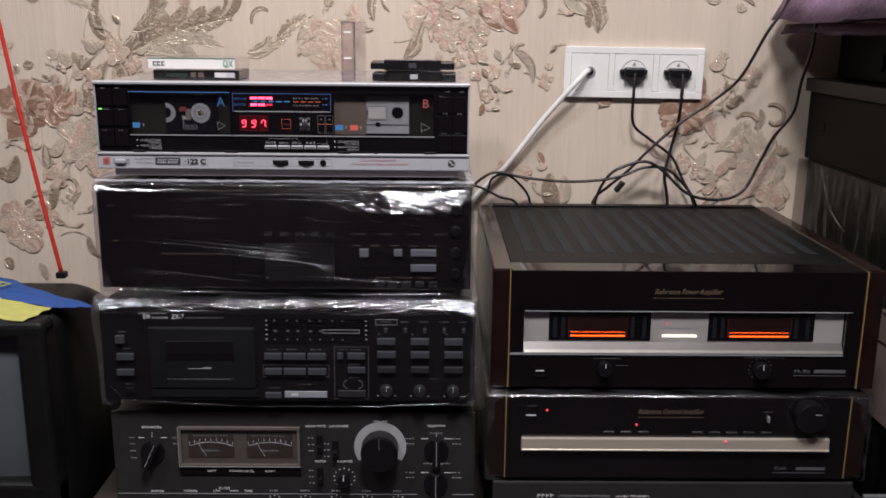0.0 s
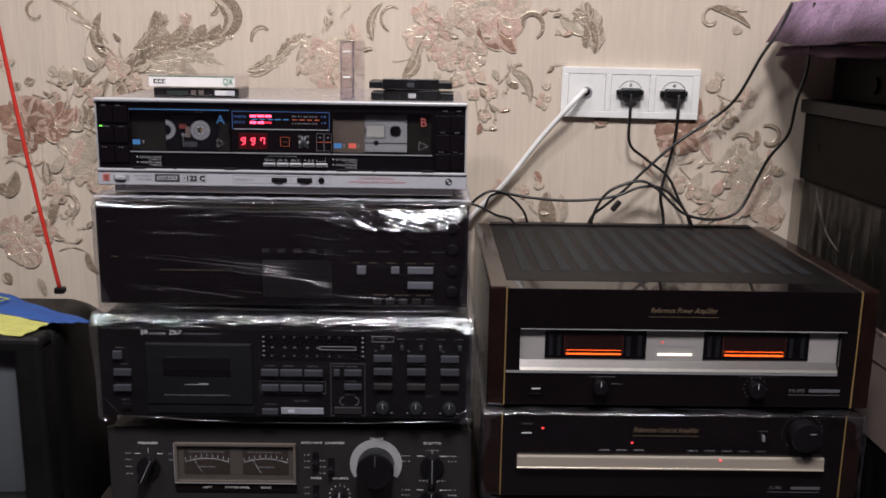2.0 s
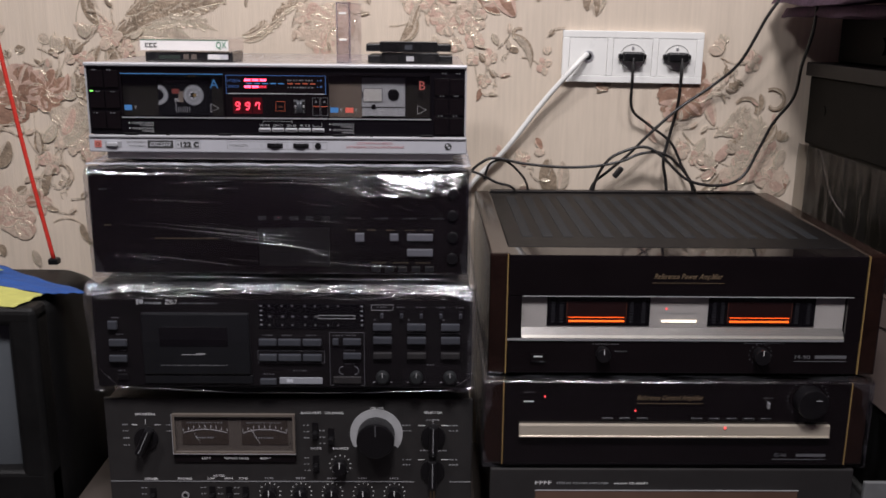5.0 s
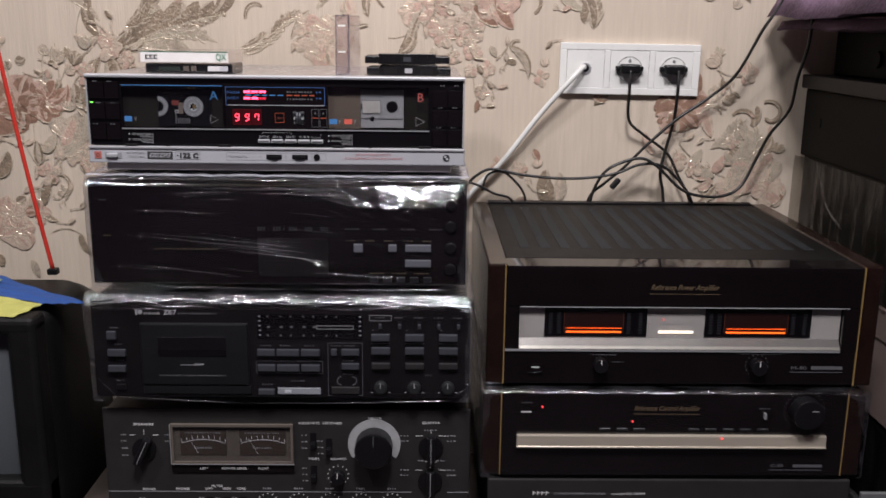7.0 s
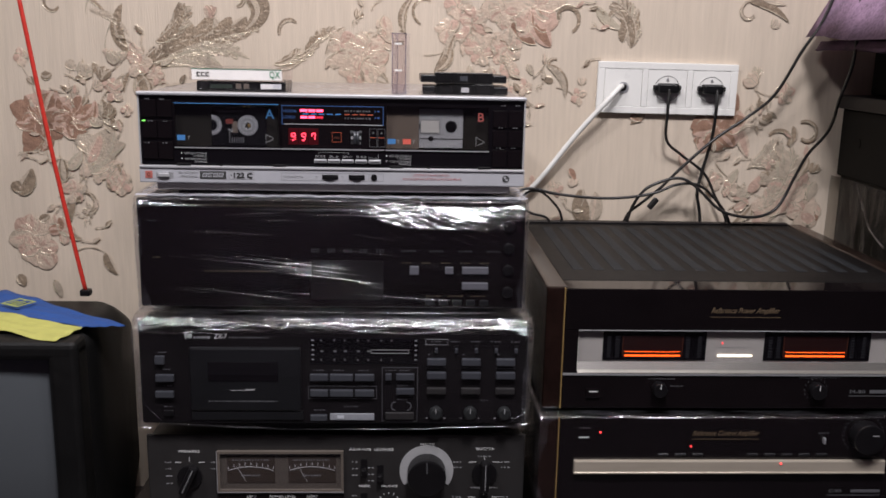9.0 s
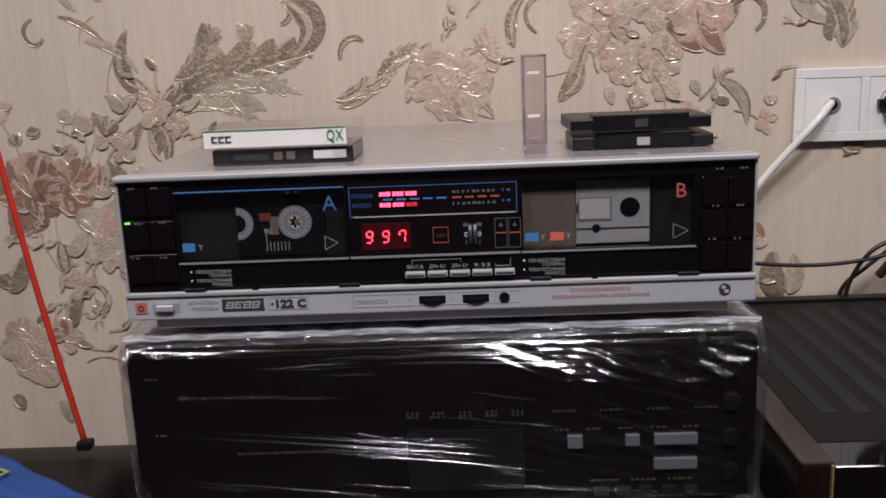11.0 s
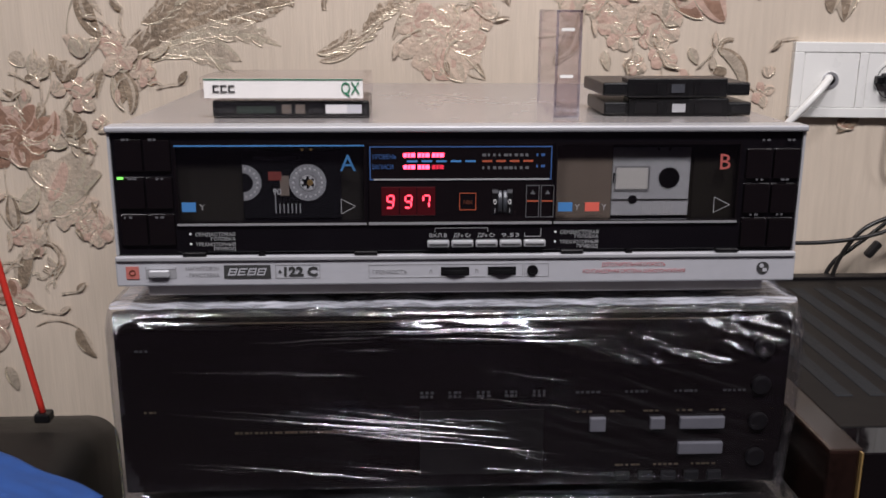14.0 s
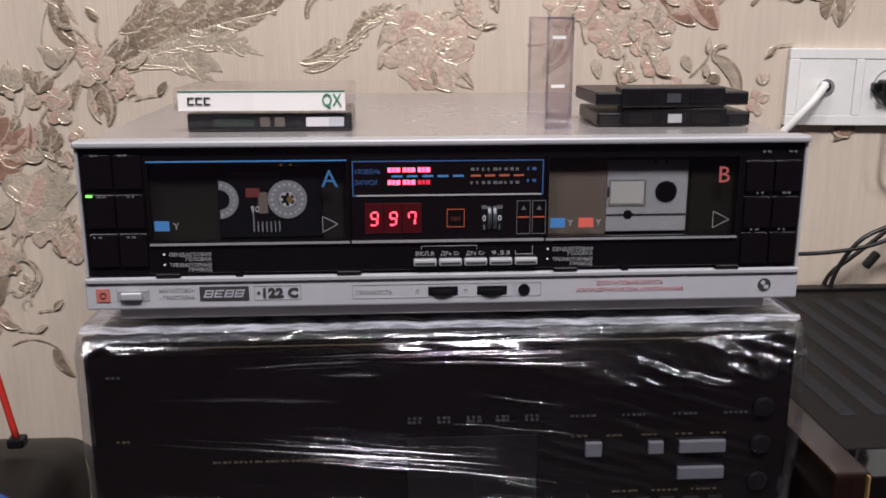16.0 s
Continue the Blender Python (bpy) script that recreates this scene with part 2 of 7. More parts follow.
M_FILMBUNCH = clear("bunched stretch film", (0.93, 0.93, 0.95), 4.5, 0.05, graze=0.17, bump=0.5, stretch=(0.5, 1, 1.2), bump_scale=170, milk=0.03, milk_scale=55)
M_FILMGREY = clear("loose stretch film", (0.46, 0.445, 0.42), 0.8, 0.16, bump=0.8, stretch=(1, 1, 0.25), bump_scale=90, milk=0.012, milk_scale=45)
M_DOORPANE = clear("smoked door window", (0.66, 0.65, 0.65), 1.0, 0.05)
M_WELL = principled("dark brown cassette well", (0.017, 0.0145, 0.0105), 0.5, vary=0.3, scale=25)
M_ORANGEDASH = principled("orange scale dashes", (0.36, 0.075, 0.035), 0.5)
M_REDWEAK = glow("weakly lit red display", (0.6, 0.02, 0.05), 0.5)
M_FILMBUTTON = principled("pale grey button", (0.100, 0.100, 0.115), 0.5, vary=0.08, scale=150)
M_KEYPANEL = principled("dull charcoal key panel", (0.0085, 0.0075, 0.0080), 0.3, vary=0.2, scale=60)
M_FILMTOP = clear("crinkled film layers", (0.85, 0.85, 0.90), 3.0, 0.12, graze=0.12, bump=0.6, stretch=(0.5, 1.5, 1), bump_scale=150, milk=0.75, milk_scale=90, milk_low=0.28)
M_REEL = principled("grey reel hub", (0.30, 0.30, 0.31), 0.5)


# ---- helpers for things ----
def thing(name, base, label, category, group=""):
    ob = new(name)
    ob.empty_display_size = 0.02
    ob.location = base
    return tagged(ob, label, category, group)


def part(name, bm, material, parent, label="", smooth=False):
    me = bpy.data.meshes.new(name)
    bm.to_mesh(me)
    bm.free()
    for mm in material if isinstance(material, (list, tuple)) else [material]:
        me.materials.append(mm)
    if smooth:
        for f in me.polygons:
            f.use_smooth = True
    ob = new(name, me)
    if parent is not None:
        ob.parent = parent
        if parent.type == "EMPTY":
            ob.matrix_parent_inverse = Matrix.Translation(-Vector(parent.location))
    if label:
        ob["label"] = label
    return ob


def box(x0, x1, y0, y1, z0, z1, bevel=0.0, seg=2, bm=None, turn=None):
    own = bmesh.new()
    bmesh.ops.create_cube(own, size=1)
    for v in own.verts:
        v.co = Vector(((x0 + x1) / 2 + v.co.x * (x1 - x0), (y0 + y1) / 2 + v.co.y * (y1 - y0), (z0 + z1) / 2 + v.co.z * (z1 - z0)))
    if bevel:
        bmesh.ops.bevel(own, geom=own.edges[:], offset=bevel, segments=seg, affect="EDGES", profile=0.5)
    if turn is not None:
        own.transform(turn)
    return own if bm is None else merge(bm, own)


def merge(bm, own):
    me = bpy.data.meshes.new("tmp")
    own.to_mesh(me)
    own.free()
    bm.from_mesh(me)
    bpy.data.meshes.remove(me)
    return bm


def disc(x, y, z, r, depth, seg=24, axis="y", bevel=0.0, r2=None, bm=None):
    """A cylinder whose front face is at y (or top at z for axis z) and goes depth behind it."""
    own = bmesh.new()
    bmesh.ops.create_cone(own, cap_ends=True, segments=seg, radius1=r, radius2=r if r2 is None else r2, depth=depth)
    if bevel:
        rim = [e for e in own.edges if abs(e.verts[0].co.z - e.verts[1].co.z) < 1e-7]
        bmesh.ops.bevel(own, geom=rim, offset=bevel, segments=2, affect="EDGES", profile=0.5)
    if axis == "y":
        own.transform(Matrix.Translation((x, y + depth / 2, z)) @ Matrix.Rotation(radians(90), 4, "X"))
    elif axis == "x":
        own.transform(Matrix.Translation((x, y, z)) @ Matrix.Rotation(radians(90), 4, "Y"))
    else:
        own.transform(Matrix.Translation((x, y, z - depth / 2)))
    return own if bm is None else merge(bm, own)


def ring(x, y, z, r0, r1, depth, seg=40, a0=0.0, a1=360.0):
    """A flat ring, or an arc of one, facing the front, angles from the right, counter-clockwise."""
    bm = bmesh.new()
    rows = []
    full = abs(a1 - a0 - 360) < 1e-6
    for i in range(seg if full else seg + 1):
        a = radians(a0 + (a1 - a0) * i / seg)
        c, s = math.cos(a), math.sin(a)
        rows.append([bm.verts.new((x + r * c, yy, z + r * s)) for r, yy in ((r0, y + depth), (r0, y), (r1, y), (r1, y + depth))])
    for i in range(seg):
        p, q = rows[i], rows[(i + 1) % len(rows)]
        for k in range(4):
            bm.faces.new((p[k], p[(k + 1) % 4], q[(k + 1) % 4], q[k]))
    bmesh.ops.recalc_face_normals(bm, faces=bm.faces[:])
    return bm


def frame_bars(x0, x1, y, z0, z1, w, depth=0.0004):
    bm = bmesh.new()
    for a in ((x0, x1, z1 - w, z1), (x0, x1, z0, z0 + w), (x0, x0 + w, z0 + w, z1 - w), (x1 - w, x1, z0 + w, z1 - w)):
        box(a[0], a[1], y - depth, y, a[2], a[3], bm=bm)
    return bm


def bars(name, x, y, z, width, h, n, material, parent, rows=1, gap=1.6):
    """Writing too small to read: short bars in a row."""
    bm = bmesh.new()
    h, n = h * 0.85, max(n, int(width / 0.0032))
    rnd = random.Random(int(abs(x * 7919 + z * 104729) * 1000))
    for r in range(rows):
        px = x
        step = width / n
        for i in range(n):
            w = step * rnd.uniform(0.35, 0.85)
            box(px, px + w, y - 0.0003, y, z - h / 2 - r * h * gap, z + h / 2 - r * h * gap, bm=bm)
            px += step
    return part(name, bm, material, parent)


def letters(name, body, x, y, z, size, material, parent, center=False, width=None, shear=0.0, turn=None, thin=0.0002, bold=0.0):
    c = bpy.data.curves.new(name, "FONT")
    c.body, c.size, c.extrude, c.shear, c.resolution_u, c.offset = body, size, thin, shear, 2, bold
    tmp = new("tmp_text", c)
    me = bpy.data.meshes.new_from_object(tmp)
    bpy.data.objects.remove(tmp)
    xs = [v.co.x for v in me.vertices] or [0, 1]
    k = width / (max(xs) - min(xs)) if width else 1.0
    sh = (min(xs) + max(xs)) / 2 * k if center else min(xs) * k
    m = Matrix.Translation((x - sh, y, z)) @ Matrix.Rotation(radians(90), 4, "X") @ Matrix.Diagonal((k, 1, 1, 1))
    me.transform(m if turn is None else turn @ m)
    me.materials.append(material)
    me.name = name
    ob = new(name, me)
    ob.parent = parent
    if parent.type == "EMPTY":
        ob.matrix_parent_inverse = Matrix.Translation(-Vector(parent.location))
    return ob


def tube(pts, r, seg=8, steps=8):
    """A round cable through the given places, smoothly."""
    P = [Vector(p) for p in pts]
    line = []
    for i in range(len(P) - 1):
        a, b, c, d = P[max(i - 1, 0)], P[i], P[i + 1], P[min(i + 2, len(P) - 1)]
        for k in range(steps):
            t = k / steps
            line.append(0.5 * (2 * b + (c - a) * t + (2 * a - 5 * b + 4 * c - d) * t * t + (3 * b - a - 3 * c + d) * t ** 3))
    line.append(P[-1])
    bm = bmesh.new()
    rows = []
    up = Vector((0.3, 0.2, 1)).normalized()
    for i, p in enumerate(line):
        d = (line[min(i + 1, len(line) - 1)] - line[max(i - 1, 0)]).normalized()
        s = d.cross(up)
        if s.length < 0.05:
            s = d.cross(Vector((1, 0, 0)))
        s.normalize()
        u = s.cross(d)
        rows.append([bm.verts.new(p + (s * math.cos(a) + u * math.sin(a)) * r) for a in (2 * math.pi * k / seg for k in range(seg))])
    for p, q in zip(rows, rows[1:]):
        for k in range(seg):
            bm.faces.new((p[k], p[(k + 1) % seg], q[(k + 1) % seg], q[k]))
    bm.faces.new(rows[0][::-1])
    bm.faces.new(rows[-1])
    bmesh.ops.recalc_face_normals(bm, faces=bm.faces[:])
    return bm


# ---- room ----
WALL_Y, WALL_SLOPE = 0.4383, -0.036


def wall_y(x):
    return WALL_Y + WALL_SLOPE * x


FLOOR_Z, CEIL_Z = -0.95, 1.65
turn_wall = Matrix.Translation((0, WALL_Y, 0)) @ Matrix.Rotation(math.atan(WALL_SLOPE), 4, "Z")
tagged(part("wall_north", box(-2.6, 2.6, 0.0, 0.15, FLOOR_Z, CEIL_Z, turn=turn_wall), M_PAPER, None), "beige embossed wallpaper wall with bronze leaves and roses", "wall", kind="structure")
# walls out of view, added to close the room and keep reflections dark
tagged(part("wall_south", box(-2.7, 2.7, -3.35, -3.2, FLOOR_Z, CEIL_Z), M_ROOM, None), "unseen back wall, dark lilac to dim and tint reflections", "wall", kind="structure")
tagged(part("wall_west", box(-2.6, -2.45, -3.2, 0.40, FLOOR_Z, CEIL_Z), M_ROOM, None), "unseen side wall, dark lilac to dim and tint reflections", "wall", kind="structure")
tagged(part("wall_east", box(2.45, 2.6, -3.2, 0.30, FLOOR_Z, CEIL_Z), M_ROOM, None), "unseen side wall, dark lilac to dim and tint reflections", "wall", kind="structure")
tagged(part("floor", box(-2.7, 2.7, -3.35, 0.7, FLOOR_Z - 0.1, FLOOR_Z), M_FLOOR, None), "unseen floor, kept dark for its reflection in black fronts", "floor", kind="structure")
tagged(part("ceiling", box(-2.7, 2.7, -3.35, 0.7, CEIL_Z, CEIL_Z + 0.1), M_CEIL, None), "white painted ceiling", "ceiling", kind="structure")
low = thing("low_bench", (-0.03, 0.15, FLOOR_Z), "plain dark wooden bench under the hi-fi stack", "bench")
part("bench_top", box(-0.290, 0.236, -0.06, 0.40, -0.505, -0.478, 0.003), M_BENCH, low)
for lx in (-0.280, 0.17):
    part("side_panel", box(lx, lx + 0.04, -0.05, 0.39, FLOOR_Z, -0.505, 0.003), M_BENCH, low)
tvs = thing("television_stand", (-0.52, 0.2, FLOOR_Z), "plain dark wooden stand under the television", "stand")
part("stand_top", box(-0.80, -0.2915, -0.02, 0.40, -0.605, -0.580, 0.003), M_BENCH, tvs)
for lx in (-0.78, -0.345):
    part("side_panel", box(lx, lx + 0.04, -0.01, 0.39, FLOOR_Z, -0.605, 0.003), M_BENCH, tvs)
stand = thing("low_stand", (0.7, 0.15, FLOOR_Z), "plain dark wooden stand under the amplifiers", "stand")
part("stand_top", box(0.2375, 1.25, -0.06, 0.38, -0.575, -0.552, 0.003), M_BENCH, stand)
for lx in (0.245, 1.2):
    part("side_panel", box(lx, lx + 0.04, -0.05, 0.37, FLOOR_Z, -0.575, 0.003), M_BENCH, stand)

# ---- twin cassette deck on top of the stack ----
deck = thing("cassette_deck", (0, 0.15, -0.0245), "silver twin cassette deck with black acrylic front, playing", "cassette deck")
part("cover", box(-0.2145, 0.2145, 0.010, 0.335, -0.009, 0.0895, 0.0025), M_COVER, deck, "grey lacquered steel cover")
part("top_lip", box(-0.2155, 0.2155, -0.0035, 0.012, 0.0868, 0.0908, 0.0012), M_SILVER, deck, "thin bright aluminium lip")
bm = bmesh.new()
xs, zs = (-0.2130, -0.1746, -0.0604, 0.0592, 0.1738, 0.2130), (0.0105, 0.0312, 0.0788, 0.0868)
net = [[bm.verts.new((x, 0.0005, z)) for z in zs] for x in xs]
for i in range(5):
    for j in range(3):
        if j != 1 or i not in (1, 3):
            bm.faces.new((net[i][j], net[i + 1][j], net[i + 1][j + 1], net[i][j + 1]))
for v in bmesh.ops.extrude_face_region(bm, geom=bm.faces[:])["geom"]:
    if isinstance(v, bmesh.types.BMVert):
        v.co.y += 0.0035
bmesh.ops.recalc_face_normals(bm, faces=bm.faces[:])
part("front_plate", bm, M_BLACKGLASS, deck, "black acrylic front plate with two cassette openings")
part("well_back", box(-0.2125, 0.2125, 0.0078, 0.0098, 0.0107, 0.0866), M_WELL, deck, "dark cassette well behind the doors")
for sx in (-0.2147, 0.2132):
    part("side_trim", box(sx, sx + 0.0016, -0.001, 0.012, 0.0105, 0.0868), M_SILVER, deck)
part("front_strip", box(-0.2160, 0.2160, -0.0015, 0.006, -0.0100, 0.0095, 0.0012), M_STRIP, deck, "silver painted lower strip")
part("strip_ledge", box(-0.2150, 0.2150, -0.0030, -0.0012, 0.0066, 0.0094, 0.0006), M_SILVER, deck, "narrow bright ledge above the strip")
part("plinth", box(-0.2005, 0.2005, 0.0100, 0.325, -0.0198, -0.0104, 0.0015), M_COVER, deck)
# the tapes sit a little behind the door windows
DEEP = Matrix.Translation((-0.035, 0.0062, 0.157)) @ Matrix.Diagonal((1.0115, 1, 1.0115, 1)) @ Matrix.Translation((0.035, 0, -0.157))


def sunk(bm):
    bm.transform(DEEP)
    return bm


for fx in (-0.17, 0.17):
    for fy in (0.04, 0.29):
        part("foot", disc(fx, fy, -0.0195, 0.012, 0.005, axis="z"), M_PLASTICBLACK, deck)


def door_frame(name, x0, x1, label):
    d = part(name, frame_bars(x0, x1, 0.0002, 0.0300, 0.0800, 0.0012, 0.0016), M_BLACKGLOSS, deck, label)
    part("lower_bar", box(x0, x1, -0.0022, -0.0014, 0.0290, 0.0303), M_CHROME, d)
    return d


def reel(x, z, r, parent, y=-0.0006):
    w = part("reel", sunk(ring(x, y, z, r * 0.42, r, 0.0009, 36)), M_REEL, parent, "white reel hub seen through the window")
    bm = bmesh.new()
    for k in range(18):
        a = 2 * math.pi * k / 18
        box(x + r * 0.78 * math.cos(a) - 0.0006, x + r * 0.78 * math.cos(a) + 0.0006, y - 0.0003, y, z + r * 0.78 * math.sin(a) - 0.0006, z + r * 0.78 * math.sin(a) + 0.0006, bm=bm)
    part("tooth", sunk(bm), M_INK, w)
    bm = bmesh.new()
    for k in range(6):
        a = 2 * math.pi * k / 6
        box(x + r * 0.3 * math.cos(a) - 0.0008, x + r * 0.3 * math.cos(a) + 0.0008, y - 0.0002, y + 0.0005, z + r * 0.3 * math.sin(a) - 0.0008, z + r * 0.3 * math.sin(a) + 0.0008, bm=bm)
    part("spline", sunk(bm), M_INK, w)
    part("core", sunk(ring(x, y, z, r * 0.36, r * 0.46, 0.0006, 24)), M_INK, w)
    part("hub_pin", sunk(disc(x + r * 0.12, y - 0.0004, z, r * 0.17, 0.0008, 14)), M_BRASS, w)
    return w


# door A, with a dark cassette in play
door_a = door_frame("door", -0.1758, -0.0592, "dark cassette door with white reels behind")
part("blue_line", box(-0.1750, -0.0600, -0.0019, -0.0014, 0.0782, 0.0790), M_BLUE, door_a)
part("window", box(-0.1746, -0.0604, -0.0012, -0.0011, 0.0312, 0.0782), M_SMOKE, door_a).visible_shadow = False
part("cassette_shell", sunk(box(-0.1350, -0.0745, -0.0002, 0.0010, 0.0330, 0.0755, 0.0004, 1)), M_CASSDARK, door_a)
part("half_reel", sunk(ring(-0.1345, -0.0006, 0.0557, 0.006, 0.0112, 0.0008, 24, -90, 90)), M_REEL, door_a, "half hidden white reel hub")
bm = bmesh.new()
for k in range(9):
    a = radians(-80 + 20 * k)
    box(-0.1345 + 0.0089 * math.cos(a) - 0.0006, -0.1345 + 0.0089 * math.cos(a) + 0.0006, -0.0009, -0.0006, 0.0557 + 0.0089 * math.sin(a) - 0.0006, 0.0557 + 0.0089 * math.sin(a) + 0.0006, bm=bm)
part("tooth", sunk(bm), M_INK, door_a)
reel(-0.0950, 0.0557, 0.0114, door_a)
part("red_mark", sunk(box(-0.1190, -0.1110, -0.0007, -0.0003, 0.0572, 0.0625)), M_REDDARK, door_a)
part("paper_label", sunk(box(-0.1120, -0.1065, -0.0006, -0.0003, 0.0475, 0.0600)), M_BEIGE, door_a)
bm = bmesh.new()
for k in range(7):
    box(-0.1155 + k * 0.0025, -0.1147 + k * 0.0025, -0.0007, -0.0003, 0.0365, 0.0425 if k else 0.051, bm=bm)
part("scale_marks", sunk(bm), M_INKGREY, door_a)
letters("letters", "90", -0.1166, -0.0006, 0.0482, 0.0055, M_INK, door_a, turn=DEEP)
bars("small_print", -0.1290, 0.0056, 0.0705, 0.030, 0.0009, 14, M_INKDIM, door_a, rows=2)
letters("letter", "A", -0.0702, -0.0016, 0.0630, 0.0145, M_BLUELETTER, door_a, center=True)
part("blue_square", box(-0.1725, -0.1640, -0.0016, -0.0012, 0.0378, 0.0437), M_BLUE, door_a)
letters("letters", "Y", -0.1600, -0.0016, 0.0388, 0.0055, M_INKGREY, door_a, center=True)
bm = bmesh.new()
for a, b in (((-0.0748, 0.0360), (-0.0748, 0.0455)), ((-0.0748, 0.0455), (-0.0660, 0.0408)), ((-0.0660, 0.0408), (-0.0748, 0.0360))):
    A, B = Vector((a[0], -0.0016, a[1])), Vector((b[0], -0.0016, b[1]))
    n = (B - A).normalized().cross(Vector((0, 1, 0))) * 0.0002
    bm.faces.new([bm.verts.new(v) for v in (A - n, A + n, B + n, B - n)])
tri = part("play_mark", bm, M_INKSOFT, door_a)
for k in (-0.098, -0.0925):
    part("pin", disc(k, -0.0009, 0.0762, 0.0009, 0.0008, 10), M_BRASS, door_a)

# door B, with a grey cassette behind a wide window
door_b = door_frame("door", 0.0580, 0.1748, "dark cassette door with a light grey cassette behind")
part("beige_panel", sunk(box(0.0575, 0.0938, -0.0001, 0.0009, 0.0280, 0.0783)), M_BEIGE, door_b, "pale beige metal panel")
part("cassette_shell", sunk(box(0.0942, 0.1432, -0.0003, 0.0010, 0.0335, 0.0768, 0.0004, 1)), M_CASSGREY, door_b, "light grey cassette shell")
part("window_label", sunk(box(0.0965, 0.1165, -0.0008, -0.0003, 0.0505, 0.0640, 0.0002, 1)), M_LABEL, door_b)
part("window_frame", sunk(frame_bars(0.0955, 0.1178, -0.0003, 0.0492, 0.0652, 0.0008)), M_INKGREY, door_b)
part("hub_hole", sunk(disc(0.1300, -0.0007, 0.0577, 0.0066, 0.0006, 28)), M_KNOB, door_b)
part("hub_hole", sunk(ring(0.0945, -0.0006, 0.0577, 0.0001, 0.0032, 0.0005, 14, -90, 90)), M_KNOB, door_b)
part("screw_hole", sunk(disc(0.1075, -0.0007, 0.0440, 0.0028, 0.0006, 16)), M_KNOB, door_b)
part("seam_line", sunk(box(0.0945, 0.1428, -0.0006, -0.0003, 0.0433, 0.0443)), M_INKDARK, door_b)
bm = bmesh.new()
for k in range(8):
    box(0.1140 + k * 0.0026, 0.1146 + k * 0.0026, -0.0006, -0.0003, 0.0350, 0.0410, bm=bm)
part("scale_marks", sunk(bm), M_INK, door_b)
part("screw", sunk(disc(0.1225, -0.0007, 0.0758, 0.0009, 0.0006, 12)), M_KNOB, door_b)
part("screw", sunk(disc(0.1295, -0.0007, 0.0758, 0.0009, 0.0006, 12)), M_KNOB, door_b)
part("window", box(0.0590, 0.1738, -0.0012, -0.0011, 0.0315, 0.0788), M_DOORPANE, door_b).visible_shadow = False
part("dark_side", sunk(box(0.1455, 0.1738, 0.0002, 0.0010, 0.0290, 0.0783)), M_WELL, door_b)
letters("letter", "B", 0.1648, -0.0016, 0.0632, 0.0140, M_REDLETTER, door_b, center=True)
part("blue_square", box(0.0605, 0.0695, -0.0016, -0.0012, 0.0368, 0.0425), M_BLUE, door_b)
part("red_square", box(0.0775, 0.0865, -0.0016, -0.0012, 0.0368, 0.0425), M_REDPRINT, door_b)
letters("letters", "Y", 0.0725, -0.0016, 0.0378, 0.0052, M_INKGREY, door_b, center=True)
letters("letters", "Y", 0.0895, -0.0016, 0.0378, 0.0052, M_INKGREY, door_b, center=True)
bm = bmesh.new()
for a, b in (((0.1595, 0.0355), (0.1595, 0.0455)), ((0.1595, 0.0455), (0.1695, 0.0405)), ((0.1695, 0.0405), (0.1595, 0.0355))):
    A, B = Vector((a[0], -0.0016, a[1])), Vector((b[0], -0.0016, b[1]))
    n = (B - A).normalized().cross(Vector((0, 1, 0))) * 0.0002
    bm.faces.new([bm.verts.new(v) for v in (A - n, A + n, B + n, B - n)])
part("play_mark", bm, M_INKSOFT, door_b)

# middle: level meter, counter, switches
mid = part("display_panel", box(-0.0580, 0.0568, -0.0008, 0.0005, 0.0300, 0.0800, 0.0004, 1), M_BLACKGLOSS, deck, "black display panel with red level lights")
part("level_frame", frame_bars(-0.0570, 0.0558, -0.0008, 0.0570, 0.0780, 0.0007), M_BLUEDIM, mid)
part("chrome_line", box(-0.0545, 0.0545, -0.0016, -0.0008, 0.0570, 0.0578), M_SILVER, mid)
part("lower_bar", box(-0.0580, 0.0568, -0.0024, -0.0008, 0.0290, 0.0303), M_CHROME, mid)
for k, z, lit in ((0, 0.0712, True), (1, 0.0712, True), (2, 0.0712, True), (0, 0.0638, True), (1, 0.0638, True), (2, 0.0638, False)):
    bm = bmesh.new()
    x = -0.0362 + k * 0.0088
    for q, w in ((0.0, 0.0022), (0.0026, 0.0016), (0.0046, 0.0027)):
        box(x + q, x + q + w, -0.0013, -0.0008, z, z + 0.0026, bm=bm)
    part("level_light", bm, M_REDGLOW if lit else M_REDWEAK, mid, "lit red level segments" if lit else "")
for k in range(5):
    part("blue_dash", box(-0.034 + k * 0.009, -0.0275 + k * 0.009, -0.0011, -0.0008, 0.0681, 0.0693), M_BLUE, mid)
for k in range(4):
    part("orange_dash", box(0.0125 + k * 0.0085, 0.0185 + k * 0.0085, -0.0011, -0.0008, 0.0681, 0.0693), M_ORANGEDASH, mid)
bars("level_print", 0.0125, -0.0008, 0.0725, 0.030, 0.0020, 9, M_INKDIM, mid)
bars("level_print", 0.0125, -0.0008, 0.0645, 0.030, 0.0020, 9, M_INKDIM, mid)
letters("letters", "УРОВЕНЬ", -0.0555, -0.0009, 0.0702, 0.0040, M_BLUEDIM, mid, width=0.0150)
letters("letters", "ЗАПИСИ", -0.0555, -0.0009, 0.0638, 0.0040, M_BLUEDIM, mid, width=0.0130)
bars("level_print", 0.0460, -0.0008, 0.0725, 0.006, 0.0020, 2, M_BLUEDIM, mid)
bars("level_print", 0.0460, -0.0008, 0.0655, 0.006, 0.0020, 2, M_BLUEDIM, mid)
